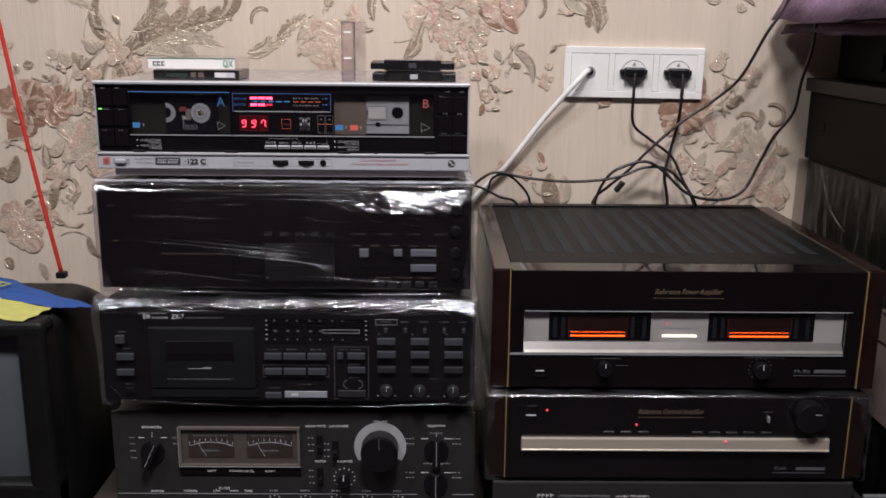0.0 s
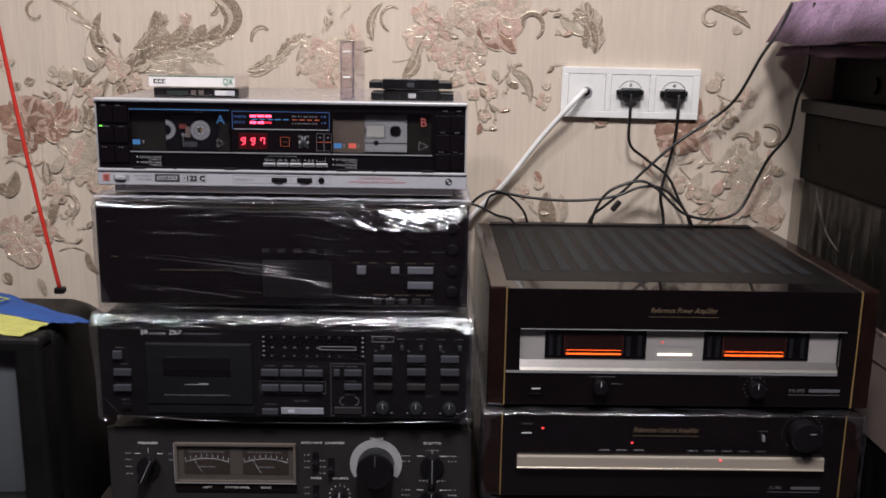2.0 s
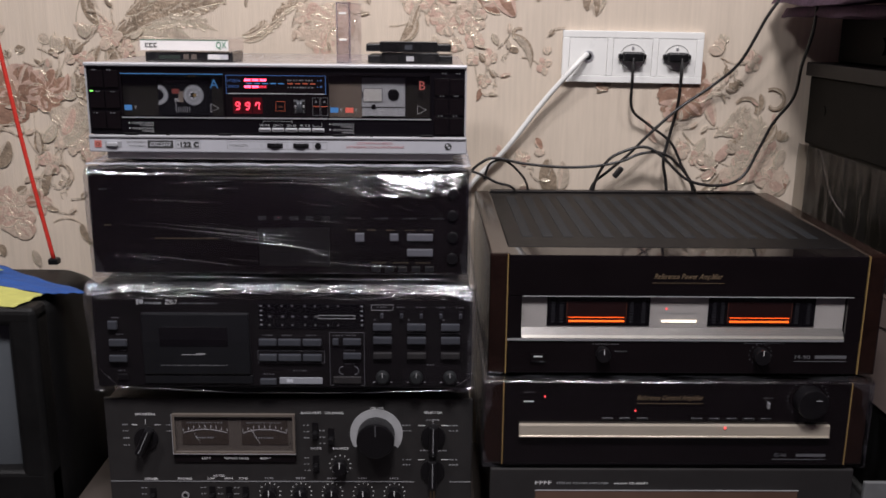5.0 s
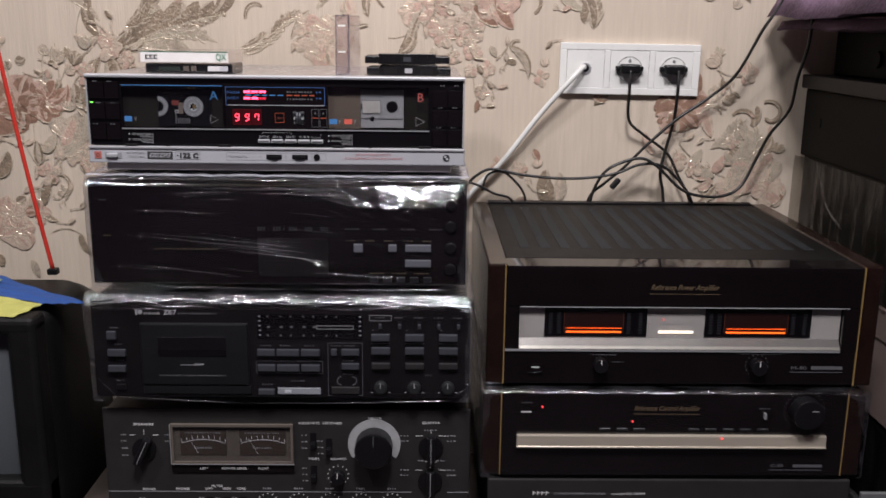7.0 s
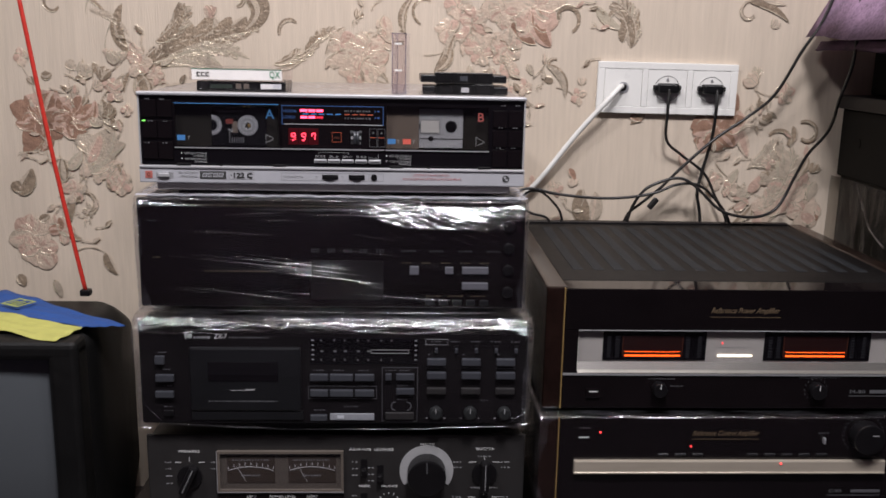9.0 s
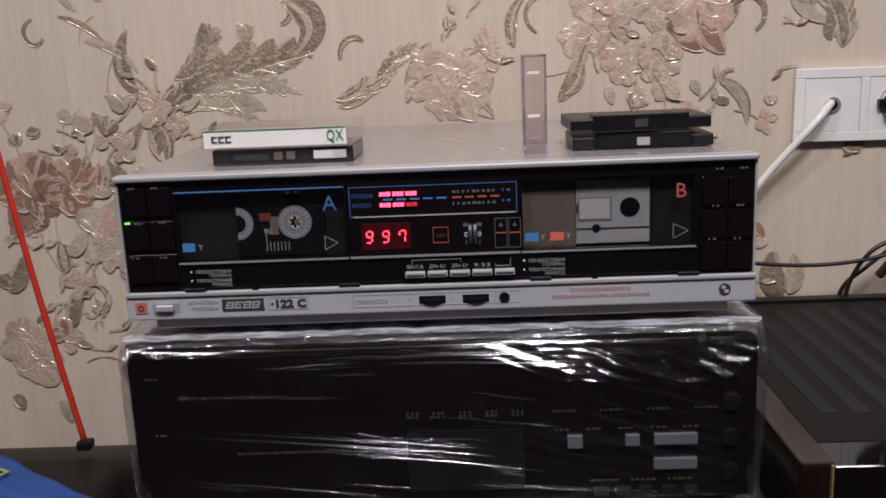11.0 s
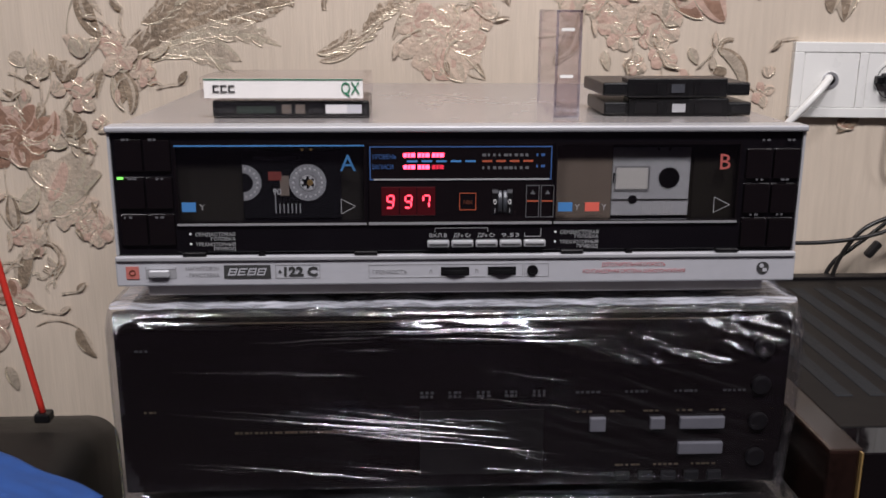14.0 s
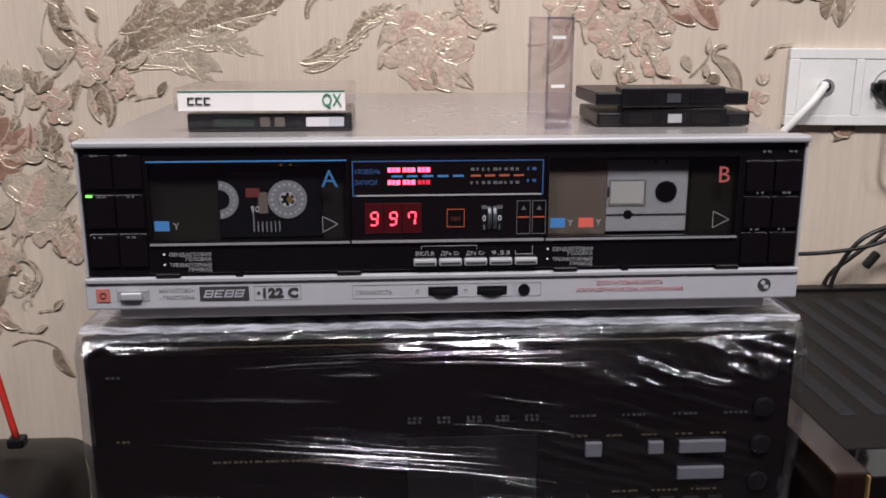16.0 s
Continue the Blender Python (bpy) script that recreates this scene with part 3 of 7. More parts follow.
counter = part("counter", box(-0.0500, -0.0165, -0.0012, -0.0007, 0.0345, 0.0528, 0.0003, 1), M_REDDIM, mid, "three digit red tape counter")
for k in range(2):
    part("divider", box(-0.0390 + k * 0.0108, -0.0386 + k * 0.0108, -0.0015, -0.0012, 0.0350, 0.0523), M_BLACKGLOSS, counter)


def digit(x, z, on):
    """One seven-segment figure; on names its lit bars."""
    w, h, t = 0.0040, 0.0076, 0.0008
    spots = {"a": (0, h, 1), "g": (0, h / 2, 1), "d": (0, 0, 1), "f": (-w / 2, h * 0.75, 0), "b": (w / 2, h * 0.75, 0), "e": (-w / 2, h * 0.25, 0), "c": (w / 2, h * 0.25, 0)}
    for s in on:
        dx, dz, flat = spots[s]
        dx += (dz - h / 2) * 0.12
        hw, hh = (w / 2 - t * 0.7, t / 2) if flat else (t / 2, h / 4 - t * 0.6)
        part("segment", box(x + dx - hw, x + dx + hw, -0.0017, -0.0012, z + dz - hh, z + dz + hh), M_REDSEG, counter)


digit(-0.0445, 0.0397, "abcdfg")
digit(-0.0333, 0.0397, "abcdfg")
digit(-0.0222, 0.0397, "abcf")
part("red_frame", frame_bars(-0.0015, 0.0090, -0.0008, 0.0378, 0.0488, 0.0004), M_ORANGEDASH, mid)
letters("letters", "МН", 0.0038, -0.0009, 0.0415, 0.0036, M_ORANGE, mid, center=True)
for sx in (0.0208, 0.0300):
    tabs = part("number_tab", box(sx - 0.0018, sx + 0.0018, -0.0012, -0.0008, 0.0352, 0.0512), M_KNOB, mid)
    part("bright_end", box(sx - 0.0017, sx + 0.0017, -0.0016, -0.0012, 0.0486, 0.0508), M_INKDIM, tabs)
    letters("letters", "0", sx, -0.0014, 0.0415, 0.0048, M_INK, tabs, center=True)
    letters("letters", "1", sx, -0.0014, 0.0362, 0.0040, M_INKGREY, tabs, center=True)
for sx in (0.0238, 0.0270):
    part("thumb_wheel", disc(sx, 0.0040, 0.0432, 0.0085, 0.0026, 32, axis="x", bevel=0.0005), M_BUTTON, mid, "ribbed black thumb wheel")
for sx in (0.0402, 0.0495):
    part("key", frame_bars(sx, sx + 0.0083, -0.0008, 0.0330, 0.0535, 0.0004), M_INKDIM, mid)
    part("red_line", box(sx + 0.0008, sx + 0.0075, -0.0012, -0.0008, 0.0430, 0.0438), M_ORANGEDASH, mid)
    letters("arrow_mark", "▲", sx + 0.0042, -0.0009, 0.0478, 0.0034, M_INKDIM, mid, center=True)

# lower black band: writing and five small keys
band = part("lower_band", box(-0.1775, 0.1775, -0.0006, 0.0006, 0.0118, 0.0286, 0.0003, 1), M_BLACKGLASS, deck)
for tx in (-0.1655, 0.0625):
    part("bullet", disc(tx - 0.0030, -0.0010, 0.0235, 0.0007, 0.0004, 10), M_INK, band)
    part("bullet", disc(tx - 0.0030, -0.0010, 0.0172, 0.0007, 0.0004, 10), M_INK, band)
    letters("letters", "СЕНДАСТОВАЯ", tx, -0.0008, 0.0222, 0.0031, M_INKSOFT, band, width=0.0245)
    letters("letters", "ГОЛОВКА", tx + 0.0095, -0.0008, 0.0194, 0.0030, M_INKSOFT, band, width=0.0150)
    letters("letters", "ТРЕХМОТОРНЫЙ", tx, -0.0008, 0.0158, 0.0031, M_INKSOFT, band, width=0.0245)
    letters("letters", "ПРИВОД", tx + 0.0110, -0.0008, 0.0130, 0.0030, M_INKSOFT, band, width=0.0135)
for k, word in enumerate(("ВКЛ.B", "ДFe Cr", "ДFe Cr", "9.53", "")):
    kx = -0.0215 + k * 0.0152
    key = part("key", box(kx, kx + 0.0138, -0.0040, -0.0006, 0.0145, 0.0188, 0.0008, 2), M_SILVER, band, "small silver key")
    part("key_shadow_gap", box(kx + 0.0010, kx + 0.0128, -0.0044, -0.0040, 0.0160, 0.0168), M_INKDARK, key)
    if word:
        letters("letters", word, kx + 0.0069, -0.0008, 0.0205, 0.0034, M_INKGREY, band, center=True, width=0.0112)
bm = bmesh.new()
box(0.0398, 0.0504, -0.0010, -0.0006, 0.0205, 0.0208, bm=bm)
box(0.0398, 0.0401, -0.0010, -0.0006, 0.0208, 0.0228, bm=bm)
box(0.0501, 0.0504, -0.0010, -0.0006, 0.0208, 0.0258, bm=bm)
part("wedge_mark", bm, M_INKSOFT, band)
for bx in (-0.0168, 0.0165):
    part("bracket_line", box(bx, bx + 0.0003, -0.0010, -0.0006, 0.0240, 0.0262), M_INKSOFT, band)
part("bracket_line", box(-0.0165, 0.0165, -0.0010, -0.0006, 0.0262, 0.0265), M_INKSOFT, band)
for hx in (-0.1665, -0.0600, 0.0703, 0.1700):
    part("hinge_block", box(hx - 0.0072, hx + 0.0072, -0.0034, 0.0004, 0.0098, 0.0122, 0.0004, 1), M_KNOB, deck)
for k in (-0.125, 0.107):
    part("notch", disc(k, -0.0020, 0.0098, 0.0021, 0.003, 16), M_KNOB, deck)

# side keys
for cx in (-0.2105, -0.1935):
    for k in range(3):
        part("key", box(cx, cx + 0.0160, -0.0016, 0.0005, 0.0165 + k * 0.0232, 0.0360 + k * 0.0232, 0.0007), M_BLACKGLOSS, deck)
for cx in (0.1785, 0.1960):
    for k in range(3):
        part("key", box(cx, cx + 0.0163, -0.0016, 0.0005, 0.0125 + k * 0.0222, 0.0315 + k * 0.0222, 0.0007), M_BLACKGLOSS, deck)
part("green_lamp", box(-0.2102, -0.2065, -0.0022, -0.0014, 0.0583, 0.0597), M_GREENLED, deck)
for kx, kz in ((-0.201, 0.0585), (-0.184, 0.0585), (-0.205, 0.0345), (-0.186, 0.0345), (-0.203, 0.0825), (-0.187, 0.0825), (0.188, 0.0565), (0.204, 0.0565), (0.186, 0.0340), (0.203, 0.0340), (0.190, 0.0815), (0.206, 0.0815)):
    bars("key_print", kx - 0.003, -0.0016, kz, 0.006, 0.0014, 2, M_INKDIM, deck)

# lower strip: lettering, wheels, socket
part("power_square", box(-0.2095, -0.2015, -0.0021, -0.0014, -0.0048, 0.0032), M_REDMUTE, deck, "orange red square mark")
part("power_ring", ring(-0.2055, -0.0025, -0.0008, 0.0014, 0.0020, 0.0004, 20), M_ORANGE, deck)
part("key_recess", box(-0.1975, -0.1785, -0.0018, -0.0013, -0.0048, 0.0030), M_INKGREY, deck)
part("power_key", box(-0.1952, -0.1825, -0.0046, -0.0016, -0.0036, 0.0012, 0.0012, 3), M_SILVER, deck, "brushed power key")
part("key_surround", box(-0.1970, -0.1790, -0.0021, -0.0018, 0.0014, 0.0028), M_STRIP, deck)
letters("letters", "МАГНИТОФОН", -0.1725, -0.0017, 0.0006, 0.0034, M_INKGREY, deck, width=0.0205)
letters("letters", "- ПРИСТАВКА", -0.1725, -0.0017, -0.0038, 0.0034, M_INKGREY, deck, width=0.0205)
logo = part("logo_plate", box(-0.1490, -0.1200, -0.0020, -0.0014, -0.0050, 0.0036), M_INKDARK, deck, "black logo plate")
bm = bmesh.new()
lean = Matrix(((1, 0, 0.35, 0), (0, 1, 0, 0), (0, 0, 1, 0), (0, 0, 0, 1)))
for k in range(4):
    x = -0.1458 + k * 0.0060
    for a in ((x, x + 0.0050, -0.0030, -0.0022), (x, x + 0.0050, 0.0008, 0.0016), (x, x + 0.0008, -0.0022, 0.0008), (x + 0.0042, x + 0.0050, -0.0022, 0.0008 if k != 1 else -0.0022), (x + 0.0008, x + 0.0042, -0.0010, -0.0004)):
        box(a[0], a[1], -0.0023, -0.0020, a[2], a[3], bm=bm, turn=lean)
part("logo_mark", bm, M_STRIP, logo)
part("type_frame", frame_bars(-0.1170, -0.0890, -0.0014, -0.0052, 0.0038, 0.0004), M_INKGREY, deck)
letters("letters", "·122 C", -0.1152, -0.0018, -0.0034, 0.0078, M_INKDARK, deck, width=0.0245, thin=0.0003, bold=0.00035)
part("socket_frame", frame_bars(0.0405, 0.0560, -0.0014, -0.0055, 0.0032, 0.0003), M_INKGREY, deck)
part("volume_frame", frame_bars(-0.0585, 0.0395, -0.0014, -0.0055, 0.0032, 0.0003), M_INKGREY, deck)
letters("letters", "ГРОМКОСТЬ", -0.0560, -0.0017, -0.0028, 0.0036, M_INKGREY, deck, width=0.0215)
letters("letters", "Л", -0.0205, -0.0017, -0.0028, 0.0034, M_INKGREY, deck)
letters("letters", "П", 0.0090, -0.0017, -0.0028, 0.0034, M_INKGREY, deck)
for wx in (-0.0128, 0.0170):
    slot = part("wheel_slot", box(wx, wx + 0.0180, -0.0019, -0.0013, -0.0042, 0.0012), M_KNOB, deck)
    part("volume_wheel", disc(wx + 0.009, 0.010, -0.0008, 0.0145, 0.0022, 40, axis="z"), M_PLASTICBLACK, deck)
part("socket", ring(0.0455, -0.0024, -0.0015, 0.0022, 0.0036, 0.002, 24), M_PLASTICBLACK, deck)
part("socket_hole", disc(0.0455, -0.0018, -0.0015, 0.0023, 0.0006, 20), M_KNOB, deck)
letters("letters", "ДОПОЛНИТЕЛЬНАЯ СКОРОСТЬ", 0.090, -0.0017, 0.0008, 0.0034, M_INKRED, deck, width=0.041)
letters("letters", "КОМПАНДЕРНАЯ СИСТЕМА ШУМОПОНИЖЕНИЯ", 0.078, -0.0017, -0.0036, 0.0034, M_INKRED, deck, width=0.066)
gl = part("round_mark", disc(0.1947, -0.0021, -0.0010, 0.0040, 0.0008, 28), M_INKDARK, deck, "round black mark")
part("mark_shape", disc(0.1937, -0.0024, 0.0004, 0.0014, 0.0004, 12), M_STRIP, gl)
part("mark_shape", box(0.1945, 0.1972, -0.0024, -0.0020, -0.0034, -0.0012), M_STRIP, gl)


# ---- tapes on the deck ----
def cassette(name, base, angle, label, body, dark_label):
    """A compact cassette lying flat, its tape edge to the front."""
    m = Matrix.Translation(base) @ Matrix.Rotation(radians(angle), 4, "Z")
    t = thing(name, base, label, "cassette")
    part("shell", box(-0.0502, 0.0502, 0, 0.0635, 0, 0.0088, 0.0012, turn=m), body, t)
    part("thick_edge", box(-0.0340, 0.0340, -0.0012, 0.016, -0.0010, 0.0115, 0.0007, turn=m), body, t)
    for x in (-0.022, 0.0, 0.022):
        part("edge_opening", box(x - 0.0075, x + 0.0075, -0.0016, -0.0011, 0.0016, 0.0085, turn=m), M_KNOB, t)
    part("pressure_pad", box(-0.0045, 0.0045, -0.0021, -0.0015, 0.0022, 0.0078, turn=m), dark_label, t)
    for x in (-0.0125, 0.0125):
        part("guide_pin", box(x - 0.0018, x + 0.0018, -0.0020, -0.0012, 0.0018, 0.0082, turn=m), M_PLASTICBLACK, t)
    for x in (-0.0425, 0.0425):
        part("label_edge", box(x - 0.0065, x + 0.0065, -0.0004, 0.0, 0.0016, 0.0070, turn=m), M_CASSDARK, t)
    return t


cassette("cassette", (0.1498, 0.0560, 0.0903), -1.0, "black compact cassette lying on the deck", M_PLASTICBLACK, M_SILVER)
cassette("cassette", (0.1480, 0.0545, 0.1035), 0.8, "black compact cassette lying on another cassette", M_PLASTICBLACK, M_BUTTON)

# clear case with a dark tape, and a white-spined case on it
case_low = thing("cassette", (-0.1090, 0.047, 0.0898), "smoked compact cassette with pale label lying on the deck", "cassette")
part("shell", box(-0.1600, -0.0580, 0.047, 0.111, 0.0898, 0.1012, 0.0014), M_CASSDARK, case_low)
part("clear_edge", box(-0.1585, -0.0595, 0.0455, 0.047, 0.0912, 0.0998), M_CASE, case_low).visible_shadow = False
for x0, x1, mt in ((-0.1535, -0.1465, M_CASSDARK), (-0.1150, -0.1090, M_METERBEZEL), (-0.1060, -0.1000, M_METERBEZEL), (-0.0865, -0.0725, M_INK), (-0.0725, -0.0630, M_CASSGREY)):
    part("label_patch", box(x0, x1, 0.0462, 0.0469, 0.0928, 0.0985), mt, case_low)
part("green_band", box(-0.1440, -0.1190, 0.0463, 0.0469, 0.0930, 0.0975), principled("dark green label", (0.012, 0.022, 0.016), 0.5), case_low)
case_top = thing("cassette_case", (-0.1125, 0.043, 0.1016), "clear cassette case with white and green paper insert", "cassette case")
turn_case = Matrix.Translation((-0.1125, 0.0435, 0.1016)) @ Matrix.Rotation(radians(-0.6), 4, "Z")
part("case_shell", box(-0.0545, 0.0545, 0, 0.0690, 0, 0.0150, 0.0008, 1, turn=turn_case), M_CASE, case_top).visible_shadow = False
sp = part("paper_insert", box(-0.0520, 0.0505, 0.0012, 0.0032, 0.0012, 0.0136, turn=turn_case), M_WHITE, case_top, "white paper insert with green lettering")
part("green_edge", box(-0.0520, 0.0505, 0.0008, 0.0012, 0.0128, 0.0136, turn=turn_case), principled("green print", (0.02, 0.16, 0.09), 0.5), sp)
bm = bmesh.new()
for k in range(3):
    x = -0.0462 + k * 0.0050
    for a in ((x, x + 0.0040, 0.0048, 0.0058), (x, x + 0.0040, 0.0086, 0.0096), (x, x + 0.0012, 0.0058, 0.0086)):
        box(a[0], a[1], 0.0006, 0.0011, a[2], a[3], bm=bm, turn=turn_case)
part("logo_mark", bm, M_INKDARK, sp)
letters("letters", "QX", 0.0365, 0.0007, 0.0040, 0.0112, principled("green letters", (0.02, 0.20, 0.10), 0.5), sp, width=0.0120, turn=turn_case)

# empty clear case standing on end
empty = thing("cassette_case", (0.073, 0.047, 0.0898), "empty clear plastic cassette case standing on end", "cassette case")
turn_e = Matrix.Translation((0.0722, 0.0470, 0.0898)) @ Matrix.Rotation(radians(-2.6), 4, "Z")
for a in ((-0.0083, -0.0072, 0, 0.109, 0, 0.0690), (0.0072, 0.0083, 0, 0.109, 0, 0.0690), (-0.0072, 0.0072, 0, 0.0011, 0, 0.0690), (-0.0072, 0.0072, 0.0011, 0.109, 0, 0.0011), (-0.0072, 0.0072, 0.1079, 0.109, 0.0011, 0.0690)):
    part("case_wall", box(*a, turn=turn_e), M_CASE, empty).visible_shadow = False
for a in ((-0.0085, -0.0068, -0.0004, 0.0012, 0, 0.0690), (0.0068, 0.0085, -0.0004, 0.0012, 0, 0.0690), (-0.0085, -0.0068, 0.1078, 0.1094, 0, 0.0690), (-0.0085, 0.0085, -0.0004, 0.0012, 0.0678, 0.0692), (-0.0085, -0.0070, 0.0012, 0.1078, 0.0678, 0.0692), (0.0070, 0.0085, 0.0012, 0.1078, 0.0678, 0.0692), (-0.0085, 0.0085, -0.0004, 0.0012, 0.0, 0.0014)):
    part("case_edge", box(*a, turn=turn_e), M_CASEEDGE, empty).visible_shadow = False
part("case_fold", box(-0.0070, 0.0070, 0.0016, 0.0030, 0.0011, 0.028, turn=turn_e), M_CASE, empty).visible_shadow = False
for z in (0.026, 0.056):
    part("hinge_tab", box(-0.0050, 0.0035, -0.0006, 0.0, z, z + 0.0020, turn=turn_e), M_WHITE, empty)

# ---- stretch film ----
def ease(v, a, b):
    t = max(0.0, min(1.0, (v - a) / (b - a)))
    return t * t * (3 - 2 * t)


def film_shell(x0, x1, y0, y1, z0, z1, seed, rnd, amp, win, tent):
    """Film drawn round a box: front, top and both sides in one skin with stretch wrinkles.
    tent(x, z) is how far it stands off the front. Returns the clear skin, its bunched edge and the layers over the top."""
    prof = [(y0, z0 + 0.004)]
    n_front, n_cor, n_top = 140, 8, 14
    for k in range(1, n_front):
        prof.append((y0, z0 + 0.004 + (z1 - rnd - z0 - 0.004) * k / n_front))
    for k in range(n_cor + 1):
        a = math.pi / 2 * k / n_cor
        prof.append((y0 + rnd - rnd * math.cos(a), z1 - rnd + rnd * math.sin(a)))
    for k in range(1, n_top + 1):
        prof.append((y0 + rnd + (y1 - y0 - rnd) * k / n_top, z1))
    nx = 220
    off = Vector((seed * 3.1, seed * 1.7, 0))
    smooth, bunch, lid = bmesh.new(), bmesh.new(), bmesh.new()
    grid = []
    cx, hw = (x0 + x1) / 2, (x1 - x0) / 2
    for i in range(-8, nx + 9):
        col = []
        for j, (py, pz) in enumerate(prof):
            u = max(0, min(1, i / nx))
            x = x0 + (x1 - x0) * u
            extra = (-i if i < 0 else i - nx if i > nx else 0) / 8
            y = py
            inset = 0.0
            if extra:
                y = py + extra * (y1 - py) * (1 if py < y0 + rnd else 0.5)
            else:
                e = min(u, 1 - u) * (x1 - x0)
                if e < rnd:
                    d = rnd - math.sqrt(max(0, rnd * rnd - (rnd - e) ** 2))
                    y = py + d * (1 - min(1, (py - y0) / 0.05))
                    inset = d if py > y0 + rnd else 0
            edge = ease(win(Vector((x, 0, pz))), 0.3, 0.9)
            lines = noise.noise(Vector((x * 5, (pz + x * 0.045) * 75, 0)) + off) + 0.5 * noise.noise(Vector((x * 9, (pz + x * 0.07) * 210, 4)) + off)
            n1 = 1 - 2.2 * abs(noise.noise(Vector((x * 26 + pz * 70, pz * 150 - x * 22, y * 40)) + off))
            n2 = 1 - 2.2 * abs(noise.noise(Vector((x * 60 - pz * 120, pz * 260 + x * 40, y * 90)) + off))
            crumple = 0.9 * n1 + 0.5 * n2
            h = amp * (0.16 * lines * (1 - edge) + 0.42 * crumple * edge)
            t = tent(x, pz) if py < y0 + rnd * 0.6 and not extra else 0.0
            h += t * (1 + 0.10 * noise.noise(Vector((x * 55 + pz * 160, pz * 40, 7)) + off) + 0.06 * noise.noise(Vector((x * 140 + pz * 300, pz * 90, 9)) + off))
            h += 0.00017 * min(1.0, t / 0.004) * math.sin((pz + 0.06 * x + 0.75 * max(0.0, x - 0.105)) * 1500 + 3.5 * noise.noise(Vector((x * 12, pz * 60, 3)) + off)) * ease(noise.noise(Vector((x * 14, pz * 90, 6)) + off), -0.35, 0.3)
            on_top = py > y0 + rnd * 0.6
            col.append(Vector((x, y - (0 if on_top else h), pz - inset * 0.4 + (h if on_top else 0))))
        grid.append(col)
    for bmx, want in ((smooth, 0), (bunch, 1), (lid, 2)):
        made = {}
        for i in range(len(grid) - 1):
            for j in range(len(prof) - 1):
                p = (grid[i][j] + grid[i + 1][j + 1]) / 2
                wob = noise.noise(Vector((p.x * 22, p.z * 22, 2)) + off) * 0.4
                kind = 2 if j >= n_front + n_cor - 2 and 8 <= i < nx + 8 else 1 if win(p) + wob > 0.62 else 0
                if kind != want:
                    continue
                vs = []
                for a, b in ((i, j), (i + 1, j), (i + 1, j + 1), (i, j + 1)):
                    if (a, b) not in made:
                        made[a, b] = bmx.verts.new(grid[a][b])
                    vs.append(made[a, b])
                bmx.faces.new(vs)
    return smooth, bunch, lid


def wrap(parent, x0, x1, y0, y1, z0, z1, seed, win, amp=0.0016, rnd=0.012, tent=lambda x, z: 0.0, folds=(), lid=M_FILMBUNCH):
    s, b, top = film_shell(x0, x1, y0, y1, z0, z1, seed, rnd, amp, win, tent)
    a = part("film", s, M_FILM, parent, "clear stretch film, creased and shining", smooth=True)
    c = part("film_edge", b, M_FILMBUNCH, parent, "bunched milky edge of the stretch film", smooth=True)
    e = part("film_top", top, lid, parent, "crinkled greyish film layers over the top", smooth=True)
    a.visible_shadow = c.visible_shadow = e.visible_shadow = False
    for fx0, fz0, fx1, fz1, r in folds:
        n = 26
        bm = bmesh.new()
        rows = []
        for k in range(n + 1):
            t = k / n
            x, z = fx0 + (fx1 - fx0) * t, fz0 + (fz1 - fz0) * t + 0.0012 * noise.noise(Vector((t * 4, fx0 * 50, fz0 * 90)))
            w = 1.15 * r * (0.08 + math.sin(math.pi * t ** 1.3) * (0.8 + 0.3 * noise.noise(Vector((t * 14, fz0 * 300, 1)))))
            yb = y0 - tent(x, z)
            rows.append([bm.verts.new((x, yb - 0.0006 - w * 0.85 * math.sin(a), z + w * math.cos(a))) for a in (math.pi * q / 8 for q in range(9))])
        for p, q in zip(rows, rows[1:]):
            for m in range(8):
                bm.faces.new((p[m], p[m + 1], q[m + 1], q[m]))
        f = part("film_fold", bm, M_FILMFOLD, parent, "long stretched crease of the film", smooth=True)
        f.visible_shadow = False


# ---- film-wrapped black cassette deck ----
wd = thing("wrapped_cassette_deck", (0, 0.15, -0.1600), "black cassette deck wrapped in clear stretch film", "cassette deck")
part("body", box(-0.2180, 0.2150, 0.006, 0.325, -0.1545, -0.0290, 0.003), M_BLACK, wd)
part("front_panel", box(-0.2220, 0.2195, -0.0010, 0.0060, -0.1545, -0.0275, 0.0025), M_BLACKGLOSS, wd, "glossy black front panel")
part("gold_line", box(-0.1850, 0.1740, -0.0016, -0.0010, -0.0352, -0.0348), M_FAINTGOLD, wd)
part("logo_mark", disc(0.1800, -0.0016, -0.0350, 0.0030, 0.0006, 20), M_FAINT, wd)
bars("logo_print", 0.1860, -0.0010, -0.0358, 0.0165, 0.0022, 7, M_FAINT, wd)
bars("model_print", -0.2050, -0.0010, -0.0355, 0.058, 0.0024, 16, M_FAINT, wd)
bars("print", -0.2090, -0.0010, -0.0535, 0.010, 0.0016, 3, M_FAINT, wd)
bars("print", -0.2060, -0.0010, -0.0960, 0.010, 0.0016, 3, M_FAINTGOLD, wd)
bars("print", -0.1480, -0.0010, -0.1115, 0.075, 0.0016, 18, M_FAINTGOLD, wd)
for k in range(5):
    bars("print", -0.0260 + k * 0.0186, -0.0010, -0.0850, 0.010, 0.0020, 3, M_FAINT, wd, rows=2)
for k in range(4):
    bars("print", 0.0770 + k * 0.033, -0.0010, -0.0860, 0.017, 0.0018, 5, M_FAINT, wd)
